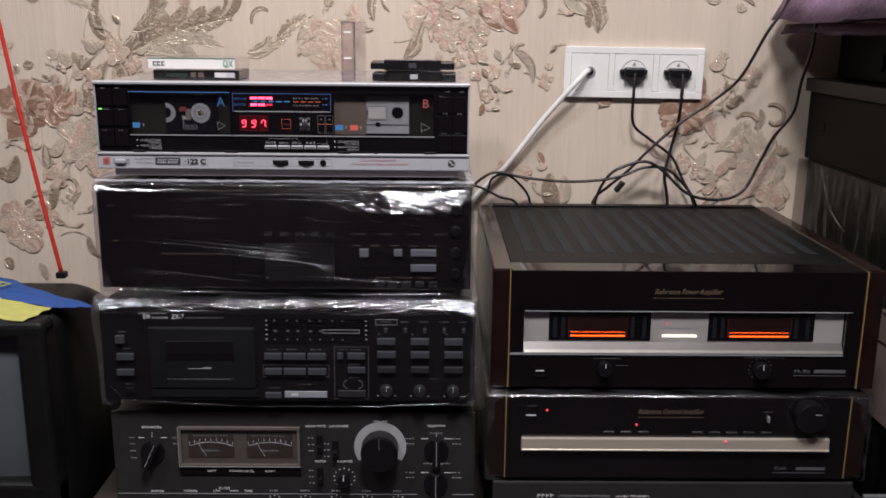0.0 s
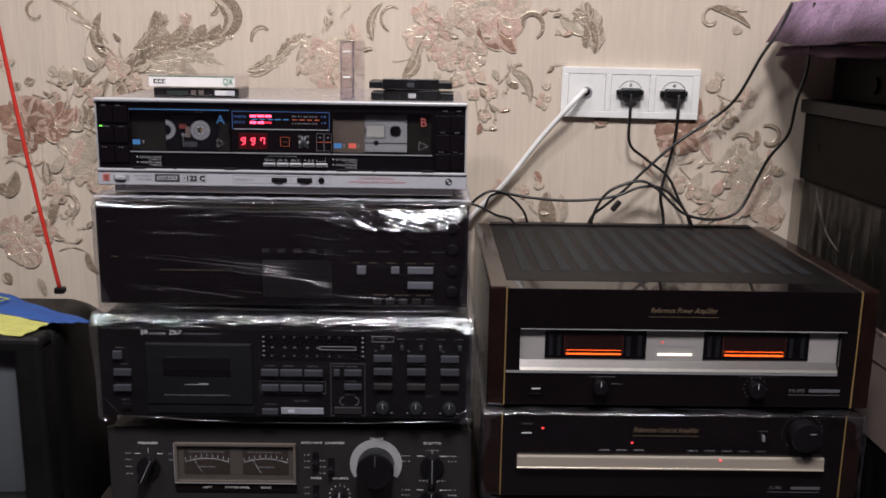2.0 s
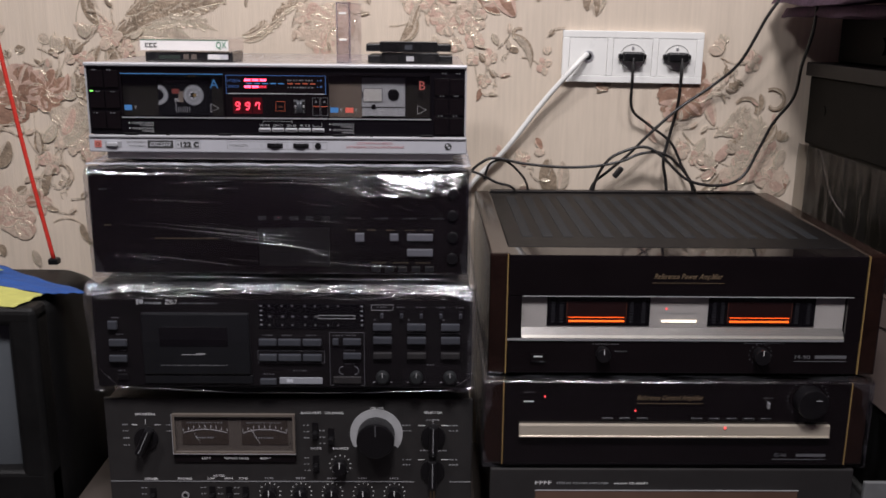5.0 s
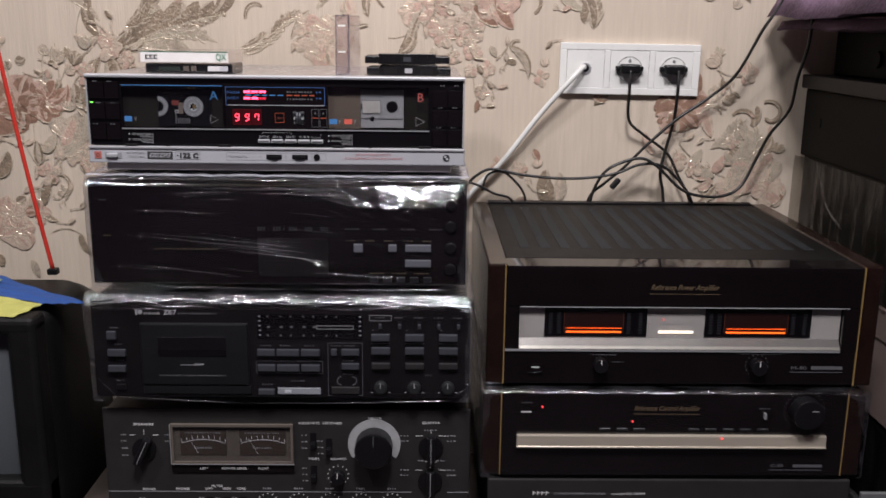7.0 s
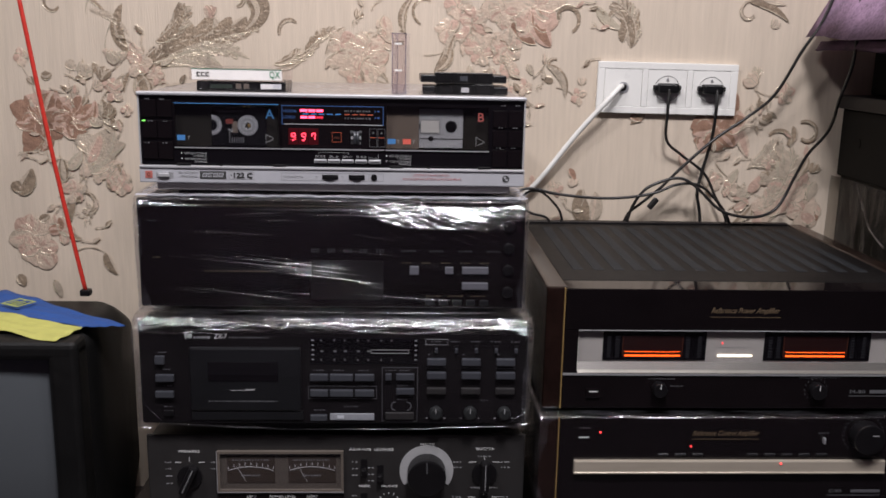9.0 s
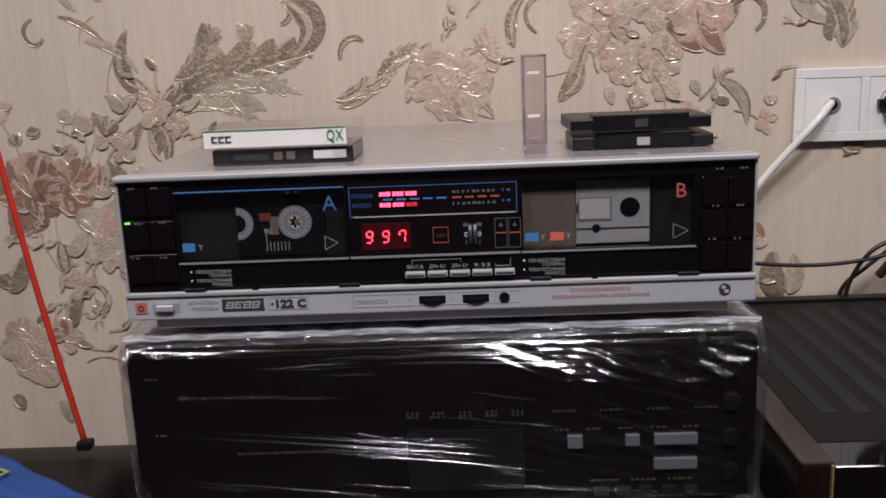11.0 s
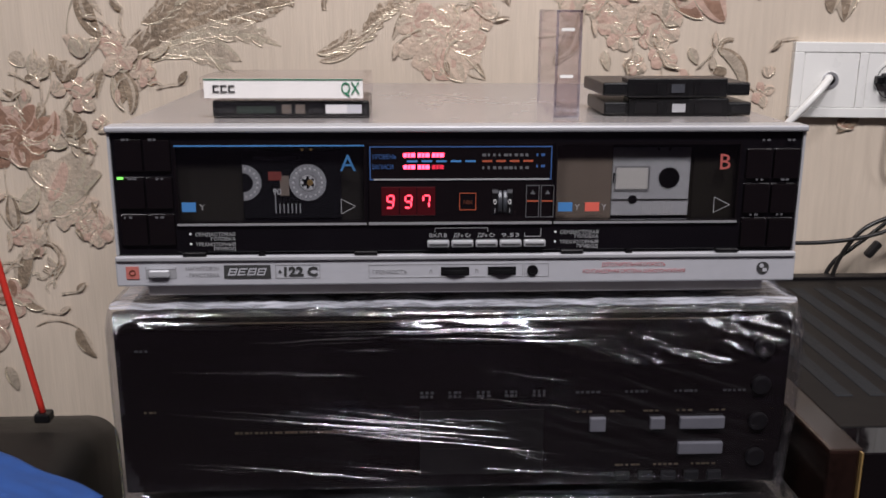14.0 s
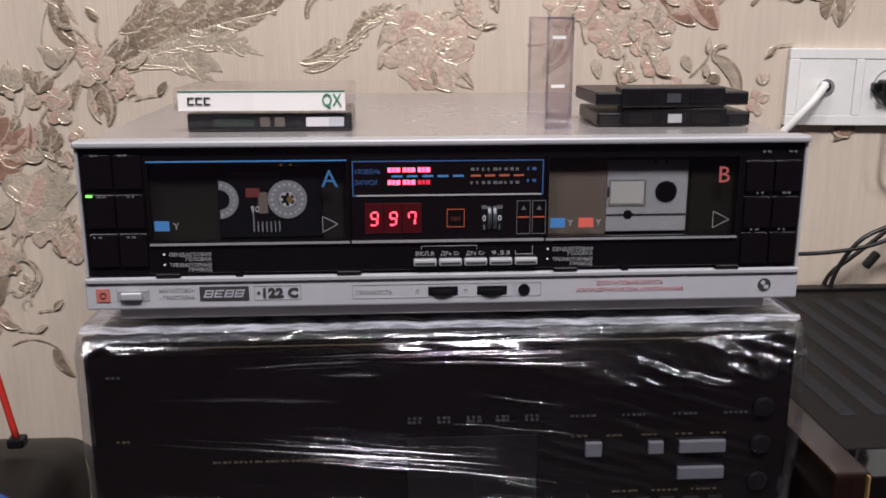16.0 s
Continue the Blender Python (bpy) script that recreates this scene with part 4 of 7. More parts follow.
for a in ((0.0868, 0.0975, -0.1135, -0.1035), (0.1275, 0.1375, -0.1125, -0.1040), (0.1475, 0.1780, -0.1125, -0.1040), (0.1475, 0.1780, -0.1310, -0.1225)):
    part("button", box(a[0], a[1], -0.0045, -0.0010, a[2], a[3], 0.0008), M_FILMBUTTON, wd, "grey button behind the film")
for k in range(5):
    bars("print", 0.078 + k * 0.0225, -0.0010, -0.1000, 0.012, 0.0014, 3, M_FAINTGOLD, wd)
for k in range(5):
    part("small_button", box(0.1060 + k * 0.0158, 0.1155 + k * 0.0158, -0.0040, -0.0010, -0.1500, -0.1440, 0.0006), M_DOORDARK, wd)
for k in range(3):
    bars("print", 0.106 + k * 0.026, -0.0010, -0.1395, 0.018, 0.0014, 5, M_FAINTGOLD, wd)
# plain dull key panel, no window in it
part("key_panel", box(-0.0260, 0.0560, -0.0014, -0.0010, -0.1440, -0.0980), M_KEYPANEL, wd)
for k in range(2):
    part("key_row", box(-0.0230 + k * 0.040, 0.0130 + k * 0.040, -0.0017, -0.0014, -0.1390, -0.1250), M_KEYPANEL, wd)
for k in range(4):
    part("knob", disc(0.2010, -0.0045, -0.0560 - k * 0.0260, 0.0065, 0.0035, 24, bevel=0.0015), M_KNOB, wd)
for fx in (-0.18, 0.18):
    for fy in (0.05, 0.27):
        part("foot", disc(fx, fy, -0.1540, 0.014, 0.0062, axis="z"), M_PLASTICBLACK, wd)
FOLDS = []
frand = random.Random(5)
for fx0, fz0, fx1, fz1, r in ((-0.182, -0.0621, -0.063, -0.0668, 0.0006), (-0.163, -0.0887, 0.030, -0.1064, 0.0010), (-0.186, -0.0905, 0.039, -0.1127, 0.0012), (-0.100, -0.1048, 0.069, -0.1241, 0.0010),
                              (-0.187, -0.1271, -0.045, -0.1416, 0.0009), (-0.196, -0.1303, -0.123, -0.1348, 0.0004), (-0.132, -0.0436, -0.048, -0.0407, 0.0007), (-0.079, -0.0497, -0.042, -0.0488, 0.0006),
                              (-0.104, -0.0373, 0.046, -0.0352, 0.0009), (-0.010, -0.0310, 0.100, -0.0300, 0.0012), (-0.030, -0.0368, 0.078, -0.0379, 0.0012), (-0.040, -0.0413, 0.101, -0.0431, 0.0010),
                              (0.039, -0.1361, 0.150, -0.1430, 0.0005), (0.030, -0.1220, 0.058, -0.1284, 0.0008)):
    FOLDS.append((fx0, fz0, fx1, fz1, r * 0.6))
    for k in range(2):
        dz, sh = frand.uniform(-0.002, 0.002), frand.uniform(-0.02, 0.0)
        FOLDS.append((fx0 + abs(sh) + 0.3 * (fx1 - fx0) * frand.random(), fz0 + dz - 0.0006 * k, fx1 + sh, fz1 + dz, r * frand.uniform(0.15, 0.35)))
for k in range(9):
    fx, fz = frand.uniform(-0.17, 0.06), frand.uniform(-0.145, -0.050)
    ln = frand.uniform(0.03, 0.11)
    FOLDS.append((fx, fz, fx + ln, fz - ln * frand.uniform(0.03, 0.11), frand.uniform(0.00015, 0.00035)))
for k in range(9):
    fx = 0.095 + k * 0.0125
    FOLDS.append((fx - 0.012, -0.0290, fx + 0.020, -0.0480 - 0.012 * frand.random(), frand.uniform(0.0002, 0.0005)))
for fx, fz0, fz1 in ((-0.2215, -0.155, -0.034), (-0.2175, -0.150, -0.050), (0.2180, -0.154, -0.040), (0.2140, -0.120, -0.048)):
    FOLDS.append((fx, fz0, fx + 0.002, fz1, 0.0008))
FOLDS += [(-0.205, -0.1540, 0.02, -0.1575, 0.0008), (0.0, -0.1575, 0.205, -0.1560, 0.0008), (-0.218, -0.148, -0.190, -0.1565, 0.0010)]
wrap(wd, -0.2240, 0.2220, -0.0085, 0.330, -0.1602, -0.0245, 1.0, amp=0.0026, rnd=0.008,
     win=lambda p: abs((p.x + 0.001) / 0.222) ** 14 + (0.8 if p.z > -0.0275 else 0.0) + abs((p.z + 0.0925) / 0.069) ** 16,
     tent=lambda x, z: max(0.0, min(0.0065 + 0.0135 * ease(x, 0.00, 0.10) * (1 - 0.75 * ease(x, 0.185, 0.222)), 0.66 * (-0.0255 - z))) * (1 - 0.8 * ease(-z, 0.07, 0.155)),
     folds=FOLDS, lid=M_FILMTOP)

# ---- film-wrapped three-head cassette deck ----
zd = thing("wrapped_cassette_deck", (0, 0.15, -0.2965), "black three head cassette deck wrapped in clear stretch film", "cassette deck")
YF = -0.0210
part("body", box(-0.2200, 0.2230, -0.0140, 0.290, -0.2900, -0.1680, 0.003), M_BLACK, zd)
part("front_panel", box(-0.2220, 0.2255, YF, -0.0140, -0.2905, -0.1665, 0.003), M_BLACK, zd, "black front panel")
part("logo_mark", disc(-0.1635, YF - 0.0004, -0.1832, 0.0028, 0.0006, 20), M_INKGREY, zd)
part("logo_mark", box(-0.1690, -0.1668, YF - 0.0004, YF, -0.1868, -0.1800), M_INKGREY, zd)
bars("logo_print", -0.1590, YF, -0.1850, 0.020, 0.0030, 8, M_INKGREY, zd)
letters("letters", "ZX-7", -0.1360, YF - 0.0003, -0.1862, 0.0080, M_INK, zd, width=0.0150, shear=0.25)
bars("print", -0.1190, YF, -0.1850, 0.046, 0.0018, 14, M_INKDIM, zd)
dr = part("cassette_door", box(-0.1640, -0.0375, YF - 0.0060, YF, -0.2720, -0.1955, 0.002), M_DOORDARK, zd, "charcoal cassette door")
part("door_window", box(-0.1430, -0.0630, YF - 0.0066, YF - 0.0058, -0.2360, -0.2120, 0.0004, 1), M_BLACKGLASS, dr)
part("door_line", box(-0.1180, -0.0920, YF - 0.0064, YF - 0.0060, -0.2470, -0.2464), M_INKGREY, dr)
part("door_arrow", box(-0.1010, -0.0900, YF - 0.0064, YF - 0.0060, -0.2466, -0.2450), M_INKGREY, dr)
bars("print", -0.1430, YF - 0.0060, -0.2600, 0.080, 0.0018, 16, M_INKDIM, dr)
part("door_sill", box(-0.1640, -0.0355, YF - 0.0040, YF, -0.2840, -0.2735, 0.001), M_DOORDARK, zd)
for a in ((-0.2035, -0.1925, -0.2165, -0.2065), (-0.2035, -0.1825, -0.2375, -0.2290), (-0.2045, -0.1835, -0.2570, -0.2490)):
    part("button", box(a[0], a[1], YF - 0.0050, YF, a[2], a[3], 0.001), M_BUTTON, zd)
for x, z in ((-0.2000, -0.2030), (-0.1960, -0.2235), (-0.1950, -0.2435), (-0.1960, -0.2690)):
    bars("print", x, YF, z, 0.010, 0.0014, 3, M_INKDIM, zd)
part("power_button", box(-0.1960, -0.1850, YF - 0.0030, YF, -0.2800, -0.2730, 0.001), M_KNOB, zd)
# level display
dp = part("level_display", box(-0.0270, 0.0980, YF - 0.0006, YF, -0.2160, -0.1850), M_BLACKGLASS, zd)
for rz in (-0.1875, -0.2005, -0.2110):
    bm = bmesh.new()
    for k in range(7):
        x = -0.0150 + k * 0.0135 + (0.0015 if k % 2 else 0.0)
        if rz != -0.2005 or x < 0.042:
            box(x, x + (0.0034 if rz == -0.2005 else 0.0018), YF - 0.0009, YF - 0.0006, rz - 0.0010, rz + 0.0010, bm=bm)
    part("scale_print", bm, M_INKDIM, dp)
for sx in (-0.0250, 0.0935):
    for k in range(5):
        part("scale_dot", box(sx, sx + 0.0026, YF - 0.0010, YF - 0.0006, -0.1880 - k * 0.0058, -0.1868 - k * 0.0058), M_INKGREY, dp)
part("scale_frame", frame_bars(0.0430, 0.0870, YF - 0.0006, -0.2030, -0.1985, 0.0006), M_INKGREY, dp)
# transport keys
for row, z in ((0, -0.2318), (1, -0.2510)):
    for k, (x0, x1) in enumerate(((-0.0272, -0.0062), (-0.0045, 0.0225), (0.0245, 0.0470))):
        part("key", box(x0, x1, YF - 0.0050, YF, z - 0.0042, z + 0.0042, 0.0012), M_BUTTON, zd, "grey transport key")
        bars("print", x0 + 0.004, YF, z + 0.0078, 0.013, 0.0016, 4, M_INKDIM, zd)
part("key_frame", frame_bars(-0.0295, 0.0500, YF, -0.2590, -0.2432, 0.0005), M_INKDIM, zd)
part("key", box(-0.0272, -0.0078, YF - 0.0050, YF, -0.2850, -0.2778, 0.001), M_BUTTON, zd)
bars("print", -0.0230, YF, -0.2730, 0.013, 0.0016, 4, M_INKDIM, zd)
bars("print", 0.0120, YF, -0.2685, 0.017, 0.0016, 5, M_INKDIM, zd)
ctr = part("tape_counter", box(-0.0044, 0.0470, YF - 0.0020, YF, -0.2850, -0.2768, 0.0006), M_BUTTONLIGHT, zd, "pale counter window")
part("counter_figures", box(0.004, 0.012, YF - 0.0024, YF - 0.0020, -0.2828, -0.2790), M_CASSGREY, ctr)
# right middle block
part("block_frame", frame_bars(0.0560, 0.0975, YF, -0.2870, -0.2200, 0.0005), M_INKDIM, zd)
for a in ((0.0600, 0.0670, -0.2350, -0.2270), (0.0725, 0.0935, -0.2350, -0.2270), (0.0725, 0.0935, -0.2525, -0.2450)):
    part("key", box(a[0], a[1], YF - 0.0045, YF, a[2], a[3], 0.001), M_BUTTON, zd)
for x, z in ((0.060, -0.2238), (0.076, -0.2238), (0.074, -0.2425), (0.074, -0.2595)):
    bars("print", x, YF, z, 0.013, 0.0014, 4, M_INKDIM, zd)
part("dial_frame", ring(0.0720, YF - 0.0008, -0.2680, 0.0046, 0.0056, 0.0008, 24, 90, 270), M_INKDIM, zd)
part("dial_frame", ring(0.0850, YF - 0.0008, -0.2680, 0.0046, 0.0056, 0.0008, 24, -90, 90), M_INKDIM, zd)
part("key", box(0.0600, 0.0935, YF - 0.0030, YF, -0.2840, -0.2750, 0.001), M_PANELDARK, zd)
# slide switches, large keys and knobs
for k in range(5):
    sx = 0.1185 + k * 0.0232
    part("switch_slot", box(sx - 0.0025, sx + 0.0025, YF - 0.0004, YF, -0.2030, -0.1930), M_KNOB, zd)
    part("switch_lever", box(sx - 0.0016, sx + 0.0016, YF - 0.0045, YF, -0.2010, -0.1960, 0.0006), M_BUTTON, zd)
    bars("print", sx - 0.006, YF, -0.1885, 0.012, 0.0014, 3, M_INKDIM, zd, rows=1)
part("print_frame", frame_bars(0.1060, 0.1320, YF, -0.1925, -0.1855, 0.0004), M_INKGREY, zd)
for k in range(3):
    x = 0.1080 + k * 0.0402
    part("key", box(x, x + 0.0220, YF - 0.0055, YF, -0.2165, -0.2080, 0.0012), M_BUTTON, zd)
    part("key", box(x, x + 0.0225, YF - 0.0055, YF, -0.2330, -0.2245, 0.0012), M_BUTTON, zd)
    part("dark_key", box(x, x + 0.0225, YF - 0.0045, YF, -0.2520, -0.2440, 0.0012), M_PANELDARK, zd)
    bars("print", x + 0.001, YF, -0.2040, 0.004, 0.0016, 1, M_INKDIM, zd)
    part("key_line", box(x, x + 0.0225, YF - 0.0006, YF, -0.2208, -0.2203), M_INKDIM, zd)
    kn = part("knob", disc(x + 0.0110, YF - 0.0100, -0.2745, 0.0078, 0.010, 28, bevel=0.0022), M_BUTTONMID, zd)
    part("knob_line", box(x + 0.0105, x + 0.0115, YF - 0.0104, YF - 0.0100, -0.2735, -0.2675), M_INKGREY, kn)
    for dx in (-0.0105, 0.0105):
        part("print_dot", box(x + 0.011 + dx - 0.0012, x + 0.011 + dx + 0.0012, YF - 0.0004, YF, -0.2832, -0.2822), M_INKGREY, zd)
bars("print", 0.1720, YF, -0.2605, 0.010, 0.0014, 3, M_INKDIM, zd)
for fx in (-0.18, 0.18):
    for fy in (0.03, 0.25):
        part("foot", disc(fx, fy, -0.2890, 0.014, 0.0080, axis="z"), M_PLASTICBLACK, zd)
wrap(zd, -0.2265, 0.2300, -0.0275, 0.300, -0.2975, -0.1615, 2.0, amp=0.0040, rnd=0.005,
     win=lambda p: abs((p.x - 0.0017) / 0.2265) ** 14 + abs((p.z + 0.2325) / 0.0660) ** 12,
     tent=lambda x, z: max(0.0, min(0.0085, 0.66 * (-0.1630 - z))) * (1 - ease(-z, 0.178, 0.24)) - 0.003 * ease(-z, 0.19, 0.29),
     folds=[(-0.19 + 0.0145 * k + 0.02 * frand.random(), -0.1640 - 0.010 * frand.random(), -0.13 + 0.014 * k, -0.1660 - 0.010 * frand.random(), frand.uniform(0.0003, 0.0008)) for k in range(25)]
     + [(-0.2225, -0.190, -0.2190, -0.270, 0.0009), (-0.2195, -0.262, -0.1950, -0.2885, 0.0013), (-0.200, -0.2880, -0.06, -0.2950, 0.0011), (-0.08, -0.2952, 0.12, -0.2950, 0.0006), (0.09, -0.2955, 0.205, -0.2905, 0.0009), (0.200, -0.2910, 0.2245, -0.2740, 0.0012), (0.2255, -0.280, 0.2240, -0.195, 0.0009)])

# ---- integrated amplifier with two meters ----
ia = thing("integrated_amplifier", (0, 0.15, -0.4780), "charcoal stereo amplifier with two needle meters and big knob", "amplifier")
YI = -0.0055
part("body", box(-0.2190, 0.2250, 0.000, 0.310, -0.4650, -0.3130, 0.002), M_BLACK, ia)
part("front_panel", box(-0.2228, 0.2285, YI, 0.0, -0.4680, -0.3110, 0.0015), M_PANELDARK, ia, "charcoal painted front panel")
part("panel_line", box(-0.2215, 0.1560, YI - 0.0006, YI, -0.4226, -0.4220), M_INKGREY, ia)
part("panel_line", box(0.2010, 0.2280, YI - 0.0006, YI, -0.4226, -0.4220), M_INKGREY, ia)
mt = part("meter_frame", frame_bars(-0.1400, 0.0100, YI - 0.0002, -0.3830, -0.3305, 0.0030, 0.0045), M_METERBEZEL, ia, "brown grey meter frame with bright edges")
part("meter_back", box(-0.1370, 0.0070, YI - 0.0010, YI, -0.3800, -0.3335), M_METERBEZEL, mt)
part("bright_edge", box(-0.1405, 0.0105, YI - 0.0052, YI - 0.0042, -0.3834, -0.3826), M_CHROME, mt)
part("bright_edge", box(-0.1408, -0.1400, YI - 0.0052, YI - 0.0042, -0.3834, -0.3305), M_CHROME, mt)
for mx in (-0.1290, -0.0560):
    f = part("meter_face", box(mx, mx + 0.0570, YI - 0.0016, YI - 0.0008, -0.3720, -0.3375), M_METERFACE, mt, "brown meter face with white scale")
    cxm = mx + 0.0285
    part("scale_arc", ring(cxm, YI - 0.0020, -0.4260, 0.0745, 0.0752, 0.0004, 24, 69, 111), M_INK, f)
    bm = bmesh.new()
    for k in range(9):
        a = radians(70 + k * 5)
        px, pz = cxm + 0.0785 * math.cos(a), -0.4260 + 0.0785 * math.sin(a)
        box(px - 0.0004, px + 0.0004, YI - 0.0020, YI - 0.0016, pz - 0.0018, pz + 0.0018, bm=bm)
    part("scale_ticks", bm, M_INK, f)
    bars("scale_print", cxm - 0.022, YI - 0.0016, -0.3425, 0.044, 0.0014, 9, M_INKGREY, f)
    bars("meter_print", cxm - 0.012, YI - 0.0016, -0.3625, 0.024, 0.0022, 7, M_INKGREY, f)
    A, B = Vector((mx + 0.0115, YI - 0.0022, -0.3500)), Vector((mx + 0.0225, YI - 0.0022, -0.3705))
    n = (B - A).normalized().cross(Vector((0, 1, 0))) * 0.00025
    bm = bmesh.new()
    bm.faces.new([bm.verts.new(v) for v in (A - n, A + n, B + n, B - n)])
    part("needle", bm, M_INK, f)
part("meter_glass", box(-0.1370, 0.0070, YI - 0.0034, YI - 0.0033, -0.3800, -0.3335), M_PANE, mt).visible_shadow = False
part("name_plate", box(-0.1405, 0.0105, YI - 0.0022, YI, -0.3950, -0.3838, 0.0004, 1), M_BLACKGLOSS, ia)
for word, x, w in (("LEFT", -0.1060, 0.0110), ("POWER LEVEL", -0.0790, 0.0310), ("RIGHT", -0.0340, 0.0130)):
    letters("letters", word, x, YI - 0.0024, -0.3910, 0.0042, M_INK, ia, width=w)
for word, x, z, w in (("SPEAKERS", -0.1855, -0.3335, 0.0245), ("AUDIO MUTE", 0.0165, -0.3310, 0.0260), ("LOUDNESS", 0.0470, -0.3310, 0.0230), ("VOLUME", 0.1020, -0.3245, 0.0170),
                      ("SELECTOR", 0.1690, -0.3300, 0.0220), ("MODE", 0.0285, -0.3785, 0.0130), ("BALANCE", 0.0555, -0.3785, 0.0195), ("POWER", -0.1790, -0.4205, 0.0160),
                      ("PHONES", -0.1380, -0.4200, 0.0170), ("FILTER", -0.0935, -0.4160, 0.0140), ("LOW", -0.1010, -0.4195, 0.0090), ("HIGH", -0.0800, -0.4195, 0.0100), ("TONE", -0.0625, -0.4195, 0.0110),
                      ("STEREO", 0.1735, -0.3810, 0.0140)):
    letters("letters", word, x, YI - 0.0004, z, 0.0040, M_INK, ia, width=w)


def pointer_knob(name, x, z, r, h, lean, label):
    """A pointed selector knob with a raised grip across it."""
    k = part(name, disc(x, YI - 0.004, z, r, 0.004, 28, bevel=0.0008), M_KNOB, ia, label)
    turn = Matrix.Translation((x, 0, z)) @ Matrix.Rotation(radians(lean), 4, "Y")
    part("grip", box(-r * 0.34, r * 0.34, YI - h, YI - 0.003, -r * 1.25, r * 1.25, r * 0.15, turn=turn), M_KNOB, k)
    part("grip_line", box(-0.0004, 0.0004, YI - h - 0.0004, YI - h + 0.0002, -r * 1.0, r * 1.15, turn=turn), M_INKGREY, k)


def dial_marks(x, z, r0, r1, a0, a1, n, w=0.0005):
    bm = bmesh.new()
    for k in range(n):
        a = radians(a0 + (a1 - a0) * k / (n - 1))
        turn = Matrix.Translation((x + (r0 + r1) / 2 * math.cos(a), 0, z + (r0 + r1) / 2 * math.sin(a))) @ Matrix.Rotation(-a, 4, "Y")
        box(-(r1 - r0) / 2, (r1 - r0) / 2, YI - 0.0005, YI, -w, w, bm=bm, turn=turn)
    part("dial_marks", bm, M_INK, ia)


pointer_knob("speaker_selector", -0.1735, -0.3640, 0.0145, 0.017, 25, "black pointed selector knob")
for x, z in ((-0.2020, -0.3462), (-0.2020, -0.3545), (-0.2020, -0.3640), (-0.2020, -0.3735), (-0.1480, -0.3462), (-0.1480, -0.3545)):
    bars("print", x, YI, z, 0.008, 0.0016, 3, M_INKGREY, ia)
part("pointer_line", box(-0.1905, -0.1835, YI - 0.0005, YI, -0.3465, -0.3460), M_INK, ia)
part("pointer_line", box(-0.1625, -0.1555, YI - 0.0005, YI, -0.3465, -0.3460), M_INK, ia)
part("pointer_line", box(-0.1737, -0.1732, YI - 0.0005, YI, -0.3455, -0.3390), M_INK, ia)
# volume
part("volume_ring", ring(0.1098, YI - 0.0010, -0.3570, 0.0200, 0.0325, 0.0010, 60, -35, 215), M_DIAL, ia, "grey dial ring")
vk = part("volume_knob", disc(0.1098, YI - 0.0240, -0.3570, 0.0225, 0.024, 48, bevel=0.0016), M_KNOB, ia, "large black volume knob")
bm = bmesh.new()
for k in range(60):
    a = 2 * math.pi * k / 60
    turn = Matrix.Translation((0.1098 + 0.0226 * math.cos(a), 0, -0.3570 + 0.0226 * math.sin(a))) @ Matrix.Rotation(-a, 4, "Y")
    box(-0.0004, 0.0004, YI - 0.0220, YI - 0.002, -0.0006, 0.0006, bm=bm, turn=turn)
part("knurl", bm, M_KNOB, vk)
part("knob_line", box(0.1093, 0.1103, YI - 0.0245, YI - 0.0240, -0.3500, -0.3360), M_INKDIM, vk)
# selector and tape monitor
pointer_knob("source_selector", 0.1800, -0.3600, 0.0150, 0.018, 0, "black pointed selector knob")
pointer_knob("tape_selector", 0.1795, -0.4060, 0.0150, 0.018, 0, "black pointed selector knob")
for z in (-0.3460, -0.3920):
    for s, x in ((-1, 0.1480), (1, 0.2060)):
        bars("print", x - 0.006, YI, z, 0.012, 0.0016, 3, M_INKGREY, ia)
        bars("print", x - 0.006, YI, z - 0.0070, 0.012, 0.0016, 3, M_INKGREY, ia)
        part("pointer_line", box(min(0.18 + s * 0.010, 0.18 + s * 0.019), max(0.18 + s * 0.010, 0.18 + s * 0.019), YI - 0.0005, YI, z - 0.0003, z + 0.0003), M_INK, ia)
    part("pointer_line", box(0.1797, 0.1802, YI - 0.0005, YI, z, z + 0.006), M_INK, ia)
bars("print", 0.1720, YI, -0.3385, 0.016, 0.0016, 4, M_INKGREY, ia)
for x in (0.1640, 0.1880):
    bars("print", x, YI, -0.3795, 0.011, 0.0016, 3, M_INKGREY, ia)


def toggle(x, z, h=0.020):
    s = part("switch_slot", box(x - 0.0040, x + 0.0040, YI - 0.0004, YI, z - h / 2, z + h / 2), M_KNOB, ia)
    part("switch_lever", box(x - 0.0030, x + 0.0030, YI - 0.0090, YI, z - 0.006, z + 0.001, 0.001), M_KNOB, s)


for x, z, h in ((0.0345, -0.3545, 0.024), (0.0540, -0.3620, 0.024), (0.0345, -0.3985, 0.024), (-0.1700, -0.4400, 0.016), (-0.0960, -0.4395, 0.020), (-0.0750, -0.4395, 0.020), (-0.0545, -0.4395, 0.020)):
    toggle(x, z, h)
    for dz in (0.0085, 0.0, -0.0085):
        bars("print", x - 0.0145, YI, z + dz, 0.008, 0.0014, 2, M_INKGREY, ia)


def small_knob(x, z):
    k = part("knob", disc(x, YI - 0.012, z, 0.0085, 0.012, 28, bevel=0.001), M_KNOB, ia)
    part("knob_line", box(x - 0.0005, x + 0.0005, YI - 0.0124, YI - 0.012, z + 0.001, z + 0.0085), M_INK, k)
    dial_marks(x, z, 0.0120, 0.0136, -45, 225, 11)


